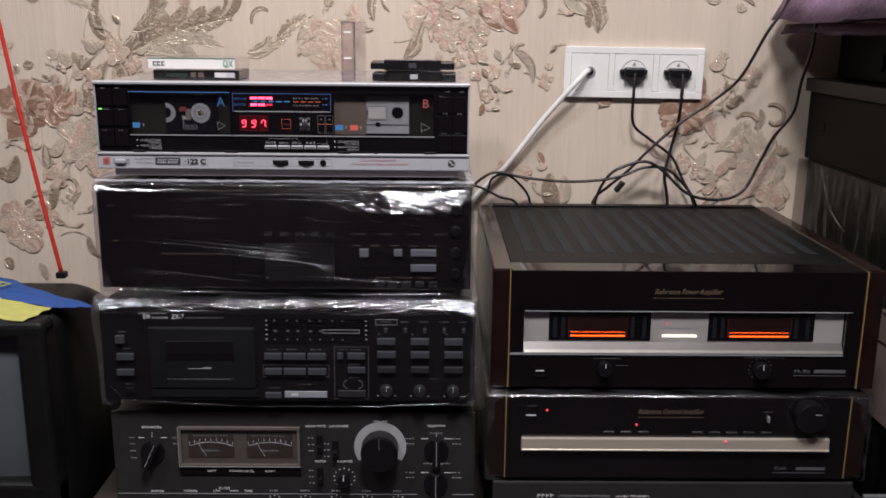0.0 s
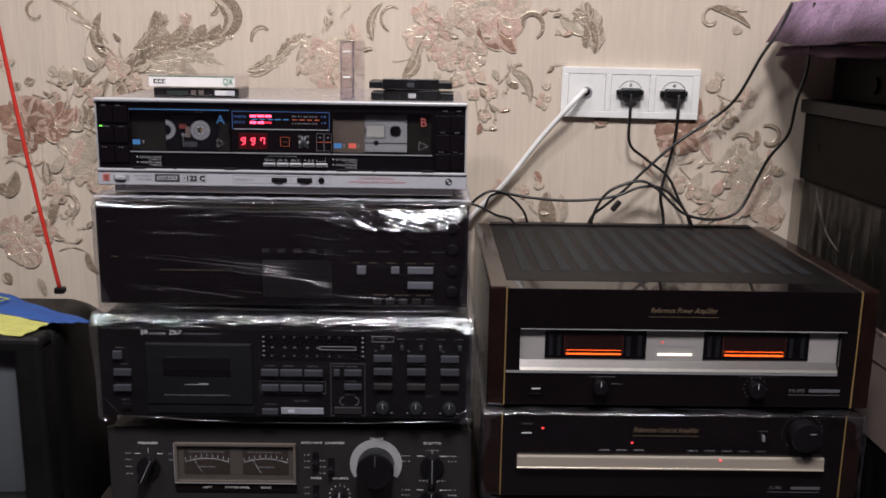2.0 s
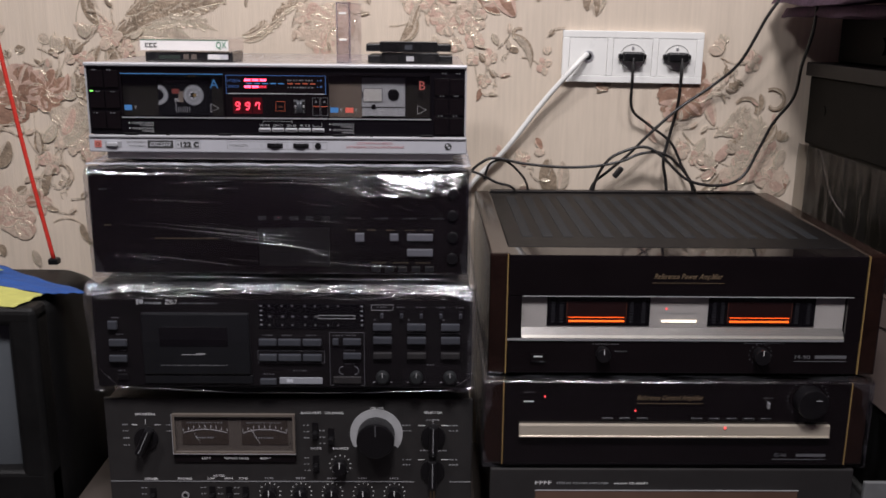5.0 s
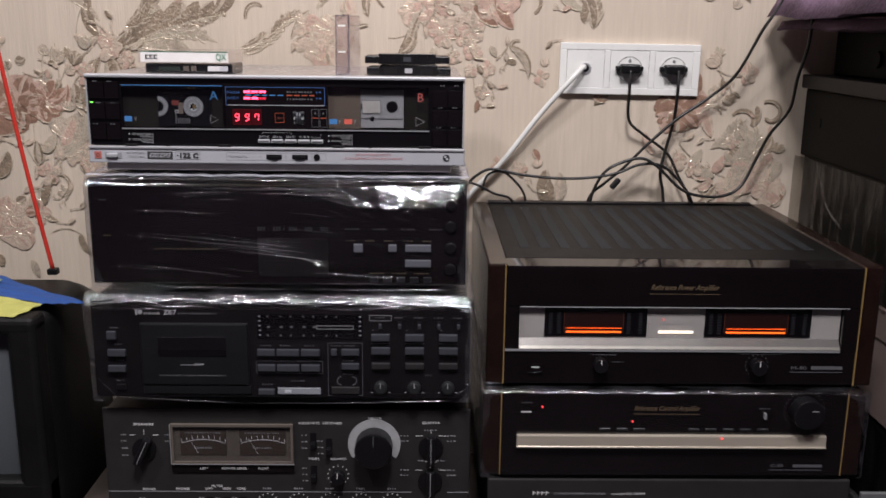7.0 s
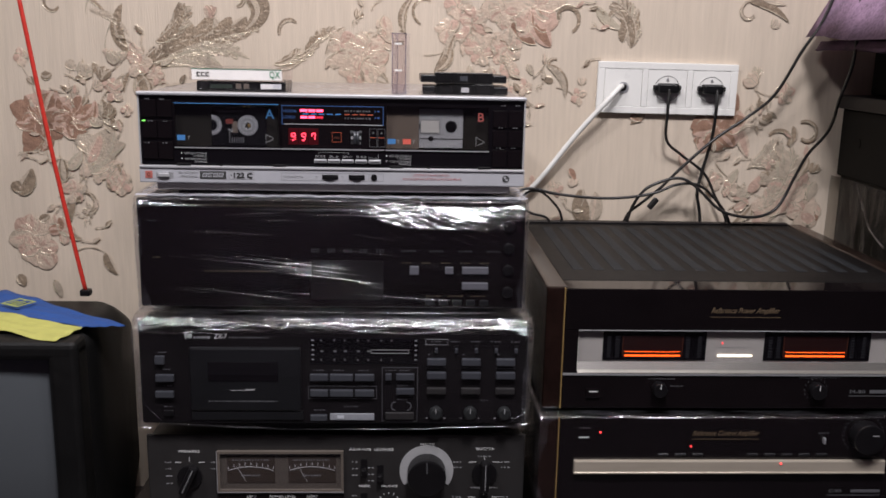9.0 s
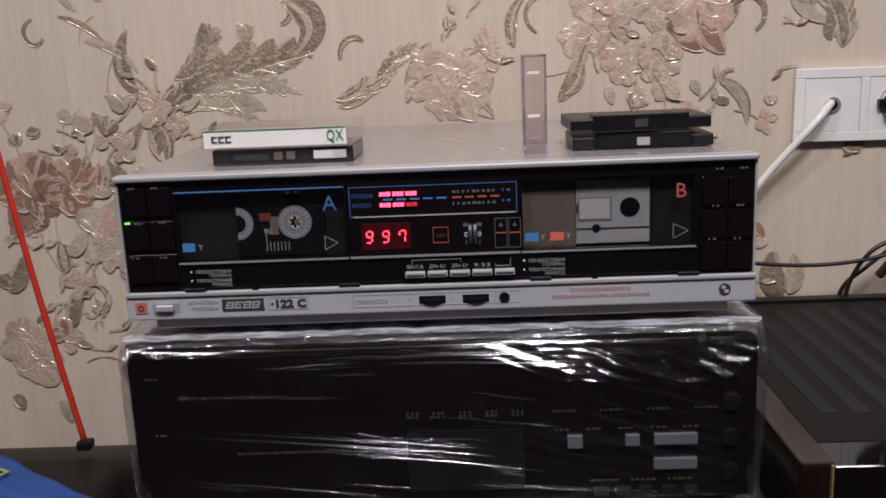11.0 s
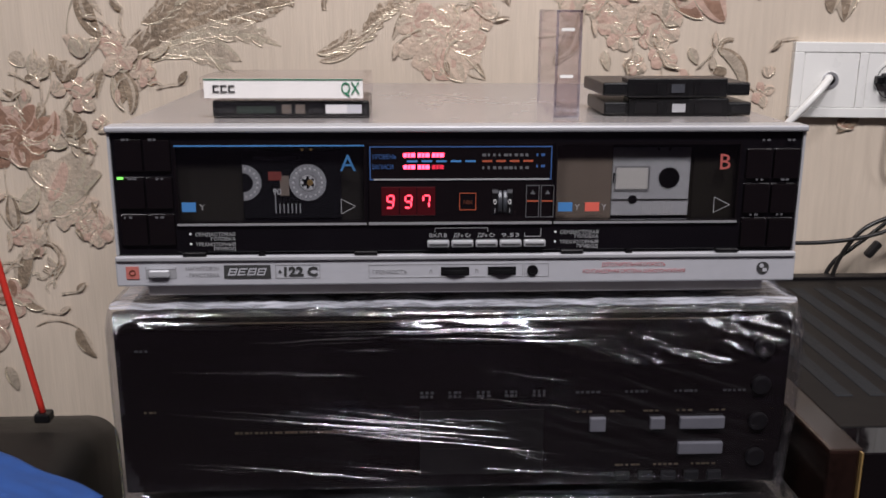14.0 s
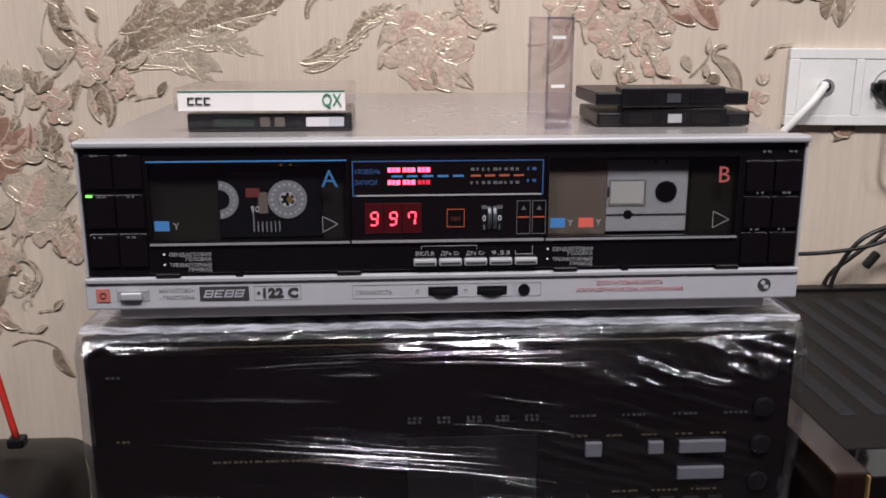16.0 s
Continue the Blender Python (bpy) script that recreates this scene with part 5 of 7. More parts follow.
small_knob(0.0645, -0.3995)
for k, word in enumerate(("BASS", "BASS", "TREBLE", "TREBLE", "MIDDLE")):
    x = -0.0240 + k * 0.0390
    small_knob(x, -0.4375)
    bars("print", x - 0.006, YI, -0.4178, 0.012, 0.0022, 4, M_INKGREY, ia)
part("phones_socket", ring(-0.1300, YI - 0.0010, -0.4415, 0.0030, 0.0048, 0.001, 28), M_CHROME, ia)
part("socket_hole", disc(-0.1300, YI - 0.0004, -0.4415, 0.0031, 0.0004, 20), M_KNOB, ia)
part("gold_mark", box(0.1765, 0.1785, YI - 0.0004, YI, -0.4455, -0.4355), M_INKGOLD, ia)
part("gold_mark", box(0.1805, 0.1825, YI - 0.0004, YI, -0.4455, -0.4355), M_INKGOLD, ia)
bars("print", 0.1610, YI, -0.4490, 0.038, 0.0018, 10, M_INKGREY, ia)
for fx in (-0.18, 0.18):
    for fy in (0.04, 0.27):
        part("foot", disc(fx, fy, -0.4645, 0.016, 0.0140, axis="z"), M_PLASTICBLACK, ia)

# ---- power amplifier ----
pa = thing("power_amplifier", (0.48, 0.18, -0.2740), "glossy black power amplifier with amber bar meters and rosewood sides", "amplifier")
YP = -0.0210
part("chassis", box(0.2690, 0.6880, 0.018, 0.386, -0.2700, -0.1290, 0.001), M_BLACK, pa)
tp = part("top_cover", box(0.2690, 0.6885, 0.018, 0.387, -0.1290, -0.1236, 0.0012), M_TOPCOVER, pa, "black perforated top cover")
for k in range(15):
    x = 0.2905 + k * 0.0258
    part("vent_slat", box(x, x + 0.0135, 0.070, 0.345, -0.1244, -0.1230, 0.0005, 1), M_GRILLE, tp)
part("rear_lip", box(0.2690, 0.6885, 0.375, 0.390, -0.1240, -0.1205, 0.001), M_BLACK, pa)
for x0, x1 in ((0.2450, 0.2690), (0.6885, 0.7125)):
    part("side_cheek", box(x0, x1, YP + 0.002, 0.385, -0.2720, -0.1225, 0.0025), M_WOOD, pa, "dark rosewood side cheek")
for x in (0.2652, 0.6892):
    part("gold_edge", box(x, x + 0.0013, YP - 0.0010, YP + 0.004, -0.2700, -0.1235), M_BRASS, pa, "thin gold edge line")
part("upper_front", box(0.2672, 0.6890, YP, 0.0175, -0.1735, -0.1240, 0.0008, 1), M_BLACKGLOSS, pa, "glossy black upper front")
part("lower_front", box(0.2672, 0.6890, YP, -0.012, -0.2700, -0.2285, 0.0008, 1), M_BLACKGLOSS, pa, "glossy black lower front")
part("left_front", box(0.2672, 0.2835, YP, -0.012, -0.2285, -0.1735), M_BLACKGLOSS, pa)
part("right_front", box(0.6700, 0.6890, YP, -0.012, -0.2285, -0.1735), M_BLACKGLOSS, pa)
part("silver_line", box(0.2672, 0.6690, YP - 0.0016, YP + 0.001, -0.2285, -0.2262), M_CHROME, pa)
part("inner_panel", box(0.2672, 0.6890, -0.0120, 0.0175, -0.2700, -0.1740), M_BLACK, pa)
win = part("meter_window", box(0.2840, 0.6690, -0.0150, -0.0130, -0.2262, -0.1735), M_LITPANEL, pa, "pale silver meter panel behind glass")
part("sloping_sill", box(0.2840, 0.6690, -0.0005, 0.0005, -0.0080, 0.0080, turn=Matrix.Translation((0, -0.0178, -0.2190)) @ Matrix.Rotation(radians(-35), 4, "X")), M_SILL, win)
for x0, x1, dim in ((0.3139, 0.4364, 0), (0.5058, 0.6337, 1)):
    w = part("meter", box(x0, x1, -0.0160, -0.0150, -0.2115, -0.1758), M_BLACKGLASS, win, "black meter window with amber bar")
    a0, a1 = x0 + 0.0240, x1 - 0.0285
    part("amber_field", box(a0, a1, -0.0163, -0.0160, -0.2090, -0.1815), M_AMBERDIM, w)
    part("amber_bar", box(a0 + 0.002, a1 - 0.002, -0.0170, -0.0162, -0.2066, -0.2048), M_AMBER, w)
    part("amber_bar", box(a0 + 0.002, a1 - 0.002, -0.0170, -0.0162, -0.2013, -0.2009), M_AMBER, w)
    for sx in (a0 - 0.0008, a1):
        part("amber_edge", box(sx, sx + 0.0008, -0.0164, -0.0160, -0.2060, -0.1815), M_ORANGE, w)
    for sx in (x0 + 0.005, x0 + 0.015, x1 - 0.024, x1 - 0.010):
        bm = bmesh.new()
        for k in range(8):
            box(sx, sx + 0.0045, -0.0163, -0.0160, -0.2075 + k * 0.0034, -0.2062 + k * 0.0034, bm=bm)
        part("meter_print", bm, M_FAINT, w)
part("white_lamp", box(0.4510, 0.4925, -0.0160, -0.0148, -0.2072, -0.2046), M_LAMPWHITE, win, "glowing white level bar")
part("red_lamp", disc(0.4560, -0.0156, -0.1905, 0.0010, 0.001, 10), M_REDLED, win)
bars("print", 0.4480, -0.0150, -0.1830, 0.046, 0.0010, 9, M_INKGREY, win)
bars("print", 0.4480, -0.0150, -0.1960, 0.046, 0.0010, 9, M_INKGREY, win)
part("window_edge", box(0.2840, 0.6760, YP - 0.0004, YP + 0.0010, -0.1742, -0.1735), M_DIAL, pa)
part("window_glass", box(0.2840, 0.6690, YP + 0.0004, YP + 0.0006, -0.2262, -0.1735), M_PANE, pa).visible_shadow = False
letters("letters", "Reference Power Amplifier", 0.4375, YP - 0.0004, -0.1520, 0.0095, M_INKGOLD, pa, width=0.0810, shear=0.45)
part("gold_rule", box(0.4360, 0.5200, YP - 0.0003, YP, -0.1572, -0.1568), M_INKGOLD, pa)
part("power_button", box(0.2950, 0.3130, YP - 0.0030, YP, -0.2560, -0.2440, 0.0015), M_BLACKGLOSS, pa)
part("button_line", box(0.2990, 0.3090, YP - 0.0034, YP - 0.0030, -0.2486, -0.2474), M_INK, pa)
kn = part("speaker_knob", disc(0.3815, YP - 0.012, -0.2440, 0.0085, 0.012, 28, bevel=0.001), M_KNOB, pa)
part("knob_line", box(0.3811, 0.3819, YP - 0.0124, YP - 0.012, -0.2420, -0.2360), M_INK, kn)
bars("print", 0.3690, YP, -0.2330, 0.032, 0.0010, 7, M_INKDIM, pa)
bars("print", 0.3960, YP, -0.2420, 0.016, 0.0010, 4, M_INKDIM, pa)
kn = part("level_knob", disc(0.5710, YP - 0.012, -0.2455, 0.0095, 0.012, 28, bevel=0.001), M_KNOB, pa)
part("knob_line", box(0.5706, 0.5714, YP - 0.0124, YP - 0.012, -0.2430, -0.2365), M_INK, kn)
bm = bmesh.new()
for k in range(13):
    a = radians(-50 + 280 * k / 12)
    px, pz = 0.5710 + 0.0135 * math.cos(a), -0.2455 + 0.0135 * math.sin(a)
    box(px - 0.0005, px + 0.0005, YP - 0.0004, YP, pz - 0.0005, pz + 0.0005, bm=bm)
part("dial_marks", bm, M_INKDIM, pa)
bars("print", 0.5500, YP, -0.2310, 0.050, 0.0010, 10, M_INKDIM, pa)
letters("letters", "M-90", 0.6130, YP - 0.0004, -0.2505, 0.0065, M_INKDIM, pa, width=0.0185)
part("name_bar", box(0.6370, 0.6750, YP - 0.0004, YP, -0.2502, -0.2462), M_INKDIM, pa)
part("thin_rule", box(0.6120, 0.6750, YP - 0.0004, YP, -0.2540, -0.2534), M_INKDIM, pa)
for fx in (0.31, 0.65):
    for fy in (0.03, 0.33):
        part("foot", disc(fx, fy, -0.2690, 0.016, 0.0055, axis="z"), M_PLASTICBLACK, pa)

# ---- control amplifier ----
ca = thing("control_amplifier", (0.47, 0.18, -0.3870), "black control amplifier with silver bar, rosewood sides and stretch film", "amplifier")
YC = -0.0310
part("chassis", box(0.2660, 0.6830, -0.020, 0.370, -0.3840, -0.2790, 0.001), M_BLACK, ca)
part("front_panel", box(0.2650, 0.6825, YC, -0.020, -0.3850, -0.2775, 0.0010, 1), M_BLACKGLOSS, ca, "glossy black front panel")
for x0, x1 in ((0.2420, 0.2650), (0.6830, 0.7050)):
    part("side_cheek", box(x0, x1, YC + 0.001, 0.365, -0.3850, -0.2765, 0.0025), M_WOOD, ca, "dark rosewood side cheek")
for x in (0.2632, 0.6815):
    part("gold_edge", box(x, x + 0.0013, YC - 0.0010, YC + 0.004, -0.3840, -0.2780), M_BRASS, ca, "thin gold edge line")
part("silver_bar", box(0.2830, 0.6590, YC - 0.0060, YC, -0.3470, -0.3300, 0.0015), M_BARSILVER, ca, "long brushed silver bar")
part("bar_highlight_edge", box(0.2830, 0.6590, YC - 0.0068, YC - 0.0056, -0.3462, -0.3440, 0.0004, 1), M_BARSILVER, ca)
letters("letters", "Reference Control Amplifier", 0.4240, YC - 0.0004, -0.3000, 0.0090, M_INKGOLD, ca, width=0.0800, shear=0.45)
part("gold_rule", box(0.4240, 0.5040, YC - 0.0003, YC, -0.3048, -0.3044), M_INKGOLD, ca)
part("button_line", box(0.2880, 0.3000, YC - 0.0006, YC, -0.3030, -0.3018), M_INK, ca)
bars("print", 0.2890, YC, -0.2905, 0.013, 0.0010, 3, M_INKDIM, ca)
for x, z in ((0.3135, -0.2960), (0.4230, -0.3140)):
    part("red_lamp", disc(x, YC - 0.0008, z, 0.0010, 0.001, 10), M_REDLED, ca)
part("red_lamp", disc(0.5310, YC - 0.0075, -0.3330, 0.0009, 0.001, 10), M_REDLED, ca)
for k in range(3):
    part("small_key", box(0.383 + k * 0.021, 0.396 + k * 0.021, YC - 0.002, YC, -0.3255, -0.3225, 0.0005, 1), M_DOORDARK, ca)
for k in range(5):
    part("small_key", box(0.491 + k * 0.021, 0.504 + k * 0.021, YC - 0.002, YC, -0.3255, -0.3225, 0.0005, 1), M_DOORDARK, ca)
kn = part("volume_knob", disc(0.6300, YC - 0.018, -0.2985, 0.0185, 0.018, 40, bevel=0.0015), M_KNOB, ca, "black volume knob")
part("knob_line", box(0.6325, 0.6400, YC - 0.0184, YC - 0.018, -0.2935, -0.2925), M_INKGREY, kn)
bm = bmesh.new()
for k in range(21):
    a = radians(-45 + 270 * k / 20)
    px, pz = 0.6300 + 0.0245 * math.cos(a), -0.2985 + 0.0235 * math.sin(a)
    box(px - 0.0005, px + 0.0005, YC - 0.0004, YC, pz - 0.0005, pz + 0.0005, bm=bm)
part("dial_marks", bm, M_INKDIM, ca)
part("input_switch", box(0.5810, 0.5835, YC - 0.006, YC, -0.3090, -0.3015, 0.0008), M_CHROME, ca)
bars("print", 0.576, YC, -0.2970, 0.013, 0.0010, 3, M_INKDIM, ca)
letters("letters", "C-90", 0.5960, YC - 0.0004, -0.3735, 0.0060, M_INKDIM, ca, width=0.0150)
part("name_bar", box(0.6230, 0.6590, YC - 0.0004, YC, -0.3735, -0.3700), M_INKDIM, ca)
part("thin_rule", box(0.5940, 0.6590, YC - 0.0004, YC, -0.3775, -0.3769), M_INKDIM, ca)
for fx in (0.31, 0.64):
    for fy in (0.03, 0.33):
        part("foot", disc(fx, fy, -0.3830, 0.016, 0.0060, axis="z"), M_PLASTICBLACK, ca)
wrap(ca, 0.2390, 0.7080, -0.0375, 0.372, -0.3885, -0.2745, 3.0, amp=0.0020, rnd=0.004,
     win=lambda p: abs((p.x - 0.4735) / 0.240) ** 12 + abs((p.z + 0.3320) / 0.058) ** 14)

# ---- second power amplifier at the bottom ----
ba = thing("power_amplifier", (0.475, 0.18, -0.5520), "matt black power amplifier with brown meter window", "amplifier")
YA = -0.0290
part("body", box(0.2530, 0.6950, -0.020, 0.360, -0.5350, -0.3950, 0.002), M_BLACK, ba)
part("front_panel", box(0.2500, 0.6980, YA, -0.020, -0.5380, -0.3915, 0.0020), M_PANELDARK, ba, "charcoal front panel")
bm = bmesh.new()
for k in range(4):
    box(0.3058 + k * 0.0053, 0.3070 + k * 0.0053, YA - 0.0004, YA, -0.4128, -0.4080, bm=bm)
    box(0.3070 + k * 0.0053, 0.3098 + k * 0.0053, YA - 0.0004, YA, -0.4104, -0.4094, bm=bm)
part("logo_mark", bm, M_INK, ba)
letters("letters", "STEREO POWER AMPLIFIER", 0.3320, YA - 0.0004, -0.4122, 0.0036, M_INKGREY, ba, width=0.0640)
letters("letters", "model PS-200M", 0.4030, YA - 0.0004, -0.4122, 0.0038, M_INK, ba, width=0.0410)
mw = part("meter_window", box(0.3060, 0.6310, YA - 0.0014, YA, -0.5100, -0.4200, 0.0006, 1), principled("brown tinted window", (0.10, 0.060, 0.045), 0.16, vary=0.15, scale=20), ba, "brown tinted meter window")
part("bright_edge", box(0.3055, 0.6315, YA - 0.0020, YA - 0.0010, -0.4204, -0.4196), M_DIAL, mw)
for x0, x1 in ((0.3320, 0.4350), (0.4760, 0.5960)):
    part("meter_face", box(x0, x1, YA - 0.0019, YA - 0.0014, -0.5000, -0.4340), principled("beige meter face", (0.20, 0.145, 0.11), 0.5, vary=0.08, scale=30), mw, "beige meter face")
for fx in (0.30, 0.65):
    for fy in (0.03, 0.31):
        part("foot", disc(fx, fy, -0.5345, 0.016, 0.0180, axis="z"), M_PLASTICBLACK, ba)


# ---- stack of wrapped boxes beside the amplifiers ----
def film_side(parent, x, y0, y1, z0, z1, seed, material=None):
    """Loose film hanging over the left side of a box, drawn into upright folds."""
    bm = bmesh.new()
    ny, nz = 60, 24
    rows = []
    for i in range(ny + 1):
        y = y0 + (y1 - y0) * i / ny
        rows.append([bm.verts.new((x - 0.009 + 0.0040 * noise.noise(Vector((y * 60, (z0 + (z1 - z0) * j / nz) * 8, seed))) + 0.0025 * noise.noise(Vector((y * 170, (z0 + (z1 - z0) * j / nz) * 25, seed))), y, z0 + (z1 - z0) * j / nz)) for j in range(nz + 1)])
    for p, q in zip(rows, rows[1:]):
        for j in range(nz):
            bm.faces.new((p[j], q[j], q[j + 1], p[j + 1]))
    o = part("film", bm, material or M_FILMGREY, parent, "loose crinkled stretch film", smooth=True)
    o.visible_shadow = False


RX = 0.768
b1 = thing("wrapped_box", (0.95, 0.15, -0.5520), "grey metal case at the bottom of the side stack", "case")
part("body", box(RX - 0.005, 1.14, -0.005, 0.360, -0.5520, -0.4760, 0.003), M_METALGREY, b1)
part("plate", box(RX - 0.055, RX - 0.006, -0.030, -0.024, -0.5500, -0.4090, 0.001), M_METALGREY, b1, "light galvanised bracket plate")
part("plate_hole", box(RX - 0.034, RX - 0.020, -0.0312, -0.0298, -0.4480, -0.4360), M_BLACK, b1)
part("plate_arm", box(RX - 0.010, RX - 0.004, -0.030, 0.02, -0.5500, -0.4760, 0.001), M_METALGREY, b1)
b2 = thing("wrapped_box", (0.95, 0.15, -0.4760), "dark case wrapped in crinkled clear film", "case")
part("body", box(RX + 0.002, 1.13, 0.02, 0.360, -0.4755, -0.3540, 0.003), M_GREYDARK, b2)
film_side(b2, RX - 0.002, 0.015, 0.36, -0.4755, -0.3530, 1.5)
b3 = thing("cardboard_box", (0.95, 0.15, -0.3540), "pinkish brown cardboard box in the side stack", "box")
part("body", box(RX, 1.12, 0.03, 0.370, -0.3535, -0.2050, 0.002), M_CARD, b3)
part("flap", box(RX - 0.0012, RX + 0.0005, 0.03, 0.370, -0.2450, -0.2050), M_CARD, b3)
b4 = thing("wrapped_box", (0.95, 0.15, -0.2050), "dark case in crinkled clear film, dulled with dust", "case")
part("body", box(RX + 0.004, 1.15, 0.06, 0.395, -0.2045, -0.0440, 0.003), principled("dusty brown case", (0.018, 0.0155, 0.0115), 0.6, vary=0.5, scale=14), b4)
film_side(b4, RX, 0.055, 0.398, -0.2045, -0.0440, 5.5)
part("film_cord", tube([(RX - 0.006, 0.320, -0.046), (RX - 0.008, 0.290, -0.075), (RX - 0.010, 0.255, -0.105), (RX - 0.008, 0.21, -0.125)], 0.0016), M_FILMBUNCH, b4)
b5 = thing("grey_case", (0.95, 0.15, -0.0440), "plain dark grey equipment case in the side stack", "case")
part("body", box(RX - 0.002, 1.16, 0.00, 0.397, -0.0435, 0.0610, 0.003), M_GREYDARK, b5)
part("vent_hole", disc(RX - 0.0024, 0.335, 0.012, 0.0075, 0.001, 16, axis="x"), M_GREYDARK, b5)
sh = thing("shelf_board", (0.95, 0.15, 0.0610), "black shelf board lying on the side stack", "shelf")
part("board", box(RX - 0.012, 1.2, -0.02, 0.392, 0.0615, 0.0820, 0.002), M_BLACK, sh)
tb = thing("dark_case", (0.98, 0.2, 0.0820), "dark case on the shelf under the towel", "case")
part("body", box(RX + 0.030, 1.18, 0.02, 0.380, 0.0825, 0.1480, 0.003), M_GREYDARK, tb)
part("knob", disc(RX + 0.0285, 0.235, 0.110, 0.012, 0.006, 20, axis="x"), M_GREYDARK, tb)

# towel folded over the edge
tw = thing("towel", (0.95, 0.15, 0.1480), "lilac terry towel folded and hanging over the edge", "towel")


def towel_layer(z, drop, edge, thick, seed):
    """A soft folded layer; its near-left edge sags over the side."""
    bm = bmesh.new()
    nx, ny = 40, 34
    top = []
    for i in range(nx + 1):
        x = edge + (1.22 - edge) * (i / nx) ** 1.4
        row = []
        for j in range(ny + 1):
            y = -0.10 + 0.480 * j / ny
            s = max(0.0, 1 - (x - edge) / 0.075)
            wav = 0.006 * noise.noise(Vector((x * 12, y * 14, seed))) + 0.0015 * noise.noise(Vector((x * 120, y * 120, seed)))
            row.append(bm.verts.new((x + 0.010 * noise.noise(Vector((y * 9, seed, 0))), y, z - drop * s * s + wav)))
        top.append(row)
    for p, q in zip(top, top[1:]):
        for j in range(ny):
            bm.faces.new((p[j], q[j], q[j + 1], p[j + 1]))
    r = bmesh.ops.extrude_face_region(bm, geom=bm.faces[:])
    for v in r["geom"]:
        if isinstance(v, bmesh.types.BMVert):
            v.co.z += thick
            v.co.x += thick * 0.55
    bmesh.ops.recalc_face_normals(bm, faces=bm.faces[:])
    return bm


part("lower_fold", towel_layer(0.1490, 0.001, 0.705, 0.014, 1.0), M_TOWELEDGE, tw, "dark purple under fold", smooth=True)
part("upper_fold", towel_layer(0.1700, 0.004, 0.688, 0.060, 2.0), M_TOWEL, tw, "lilac upper fold", smooth=True)
part("loose_thread", tube([(0.760, 0.10, 0.172), (0.752, 0.092, 0.160), (0.750, 0.090, 0.142), (0.751, 0.089, 0.130)], 0.0006, 5), M_TOWEL, tw)

# ---- triple wall socket ----
S_X, S_Z, S_W, S_H = 0.3803, 0.1262, 0.2190, 0.0790
turn_s = Matrix.Translation((S_X, wall_y(S_X), S_Z)) @ Matrix.Rotation(math.atan(WALL_SLOPE), 4, "Z") @ Matrix.Rotation(radians(0.45), 4, "Y")
so = thing("wall_socket", (S_X + 0.11, wall_y(S_X + 0.11), S_Z - S_H), "white triple socket frame with one cable outlet and two plugs", "wall socket")
bm = bmesh.new()
for a in ((0, S_W, -0.0105, 0), (0, S_W, -S_H, -S_H + 0.0105), (0, 0.0110, -S_H + 0.0105, -0.0105), (S_W - 0.0110, S_W, -S_H + 0.0105, -0.0105), (0.0700, 0.0790, -S_H + 0.0105, -0.0105), (0.1400, 0.1490, -S_H + 0.0105, -0.0105)):
    box(a[0], a[1], -0.0095, 0.0, a[2], a[3], 0.0008, bm=bm, turn=turn_s)
fr_ = part("cover_frame", bm, M_WHITE, so)
for k in range(3):
    x0, x1 = 0.0112 + k * 0.0690, 0.0698 + k * 0.0690
    if k:
        x0, x1 = 0.0792 + (k - 1) * 0.0700, 0.1398 + (k - 1) * 0.0682
    cxs, czs = (x0 + x1) / 2, -S_H / 2
    ins = part("insert", box(x0 + 0.0001, x1 - 0.0001, -0.0086, 0.0, -S_H + 0.0107, -0.0107, 0.0006, turn=turn_s), M_WHITE, so, "white socket insert")
    if k:
        bm = ring(cxs, -0.0090, czs, 0.0195, 0.0225, 0.003, 40)
        bm.transform(turn_s)
        part("socket_rim", bm, M_WHITE, ins)
        bm = disc(cxs, -0.0089, czs, 0.0196, 0.001, 40)
        bm.transform(turn_s)
        part("socket_well", bm, M_WHITE, ins)
        # black ring painted as the shade round a recessed well; the disc is flush
        bm = ring(cxs, -0.0093, czs, 0.0190, 0.0197, 0.001, 40)
        bm.transform(turn_s)
        part("well_shade_ring", bm, M_KNOB, ins)
        pl = part("plug", box(cxs - 0.0165, cxs + 0.0150, -0.0270, -0.0085, czs - 0.0062, czs + 0.0085, 0.003, turn=turn_s), M_PLASTICBLACK, so, "flat black mains plug")
        part("plug_wing", box(cxs - 0.0225, cxs + 0.0205, -0.0180, -0.0090, czs - 0.0025, czs + 0.0055, 0.0015, turn=turn_s), M_PLASTICBLACK, pl)
        bm = disc(cxs, -0.0105, czs + 0.0140, 0.0022, 0.002, 12)
        bm.transform(turn_s)
        part("earth_clip", bm, M_CHROME, ins)
        bm = disc(cxs, -0.0105, czs - 0.0150, 0.0022, 0.002, 12)
        bm.transform(turn_s)
        part("earth_clip", bm, M_CHROME, ins)
    else:
        bm = ring(cxs, -0.0100, czs, 0.0055, 0.0088, 0.003, 28)
        bm.transform(turn_s)
        part("cable_outlet", bm, M_CHROME, ins)
        bm = disc(cxs, -0.0088, czs, 0.0058, 0.001, 24)
        bm.transform(turn_s)
        part("outlet_hole", bm, M_KNOB, ins)


def cable(name, pts, r, material, label, hang=1.0):
    """pts: x, distance in front of the wall, z; hang draws a cable that stands off the wall in towards the room's middle."""
    P = [(x + (0.17 - x) * hang * d / 1.5, wall_y(x) - d, z + (0.155 - z) * hang * d / 1.5) for x, d, z in pts]
    t = thing(name, P[-1], label, "cable")
    part("sheath", tube(P, r if material is M_WHITE else r * 0.8), material, t, smooth=True)
    return t


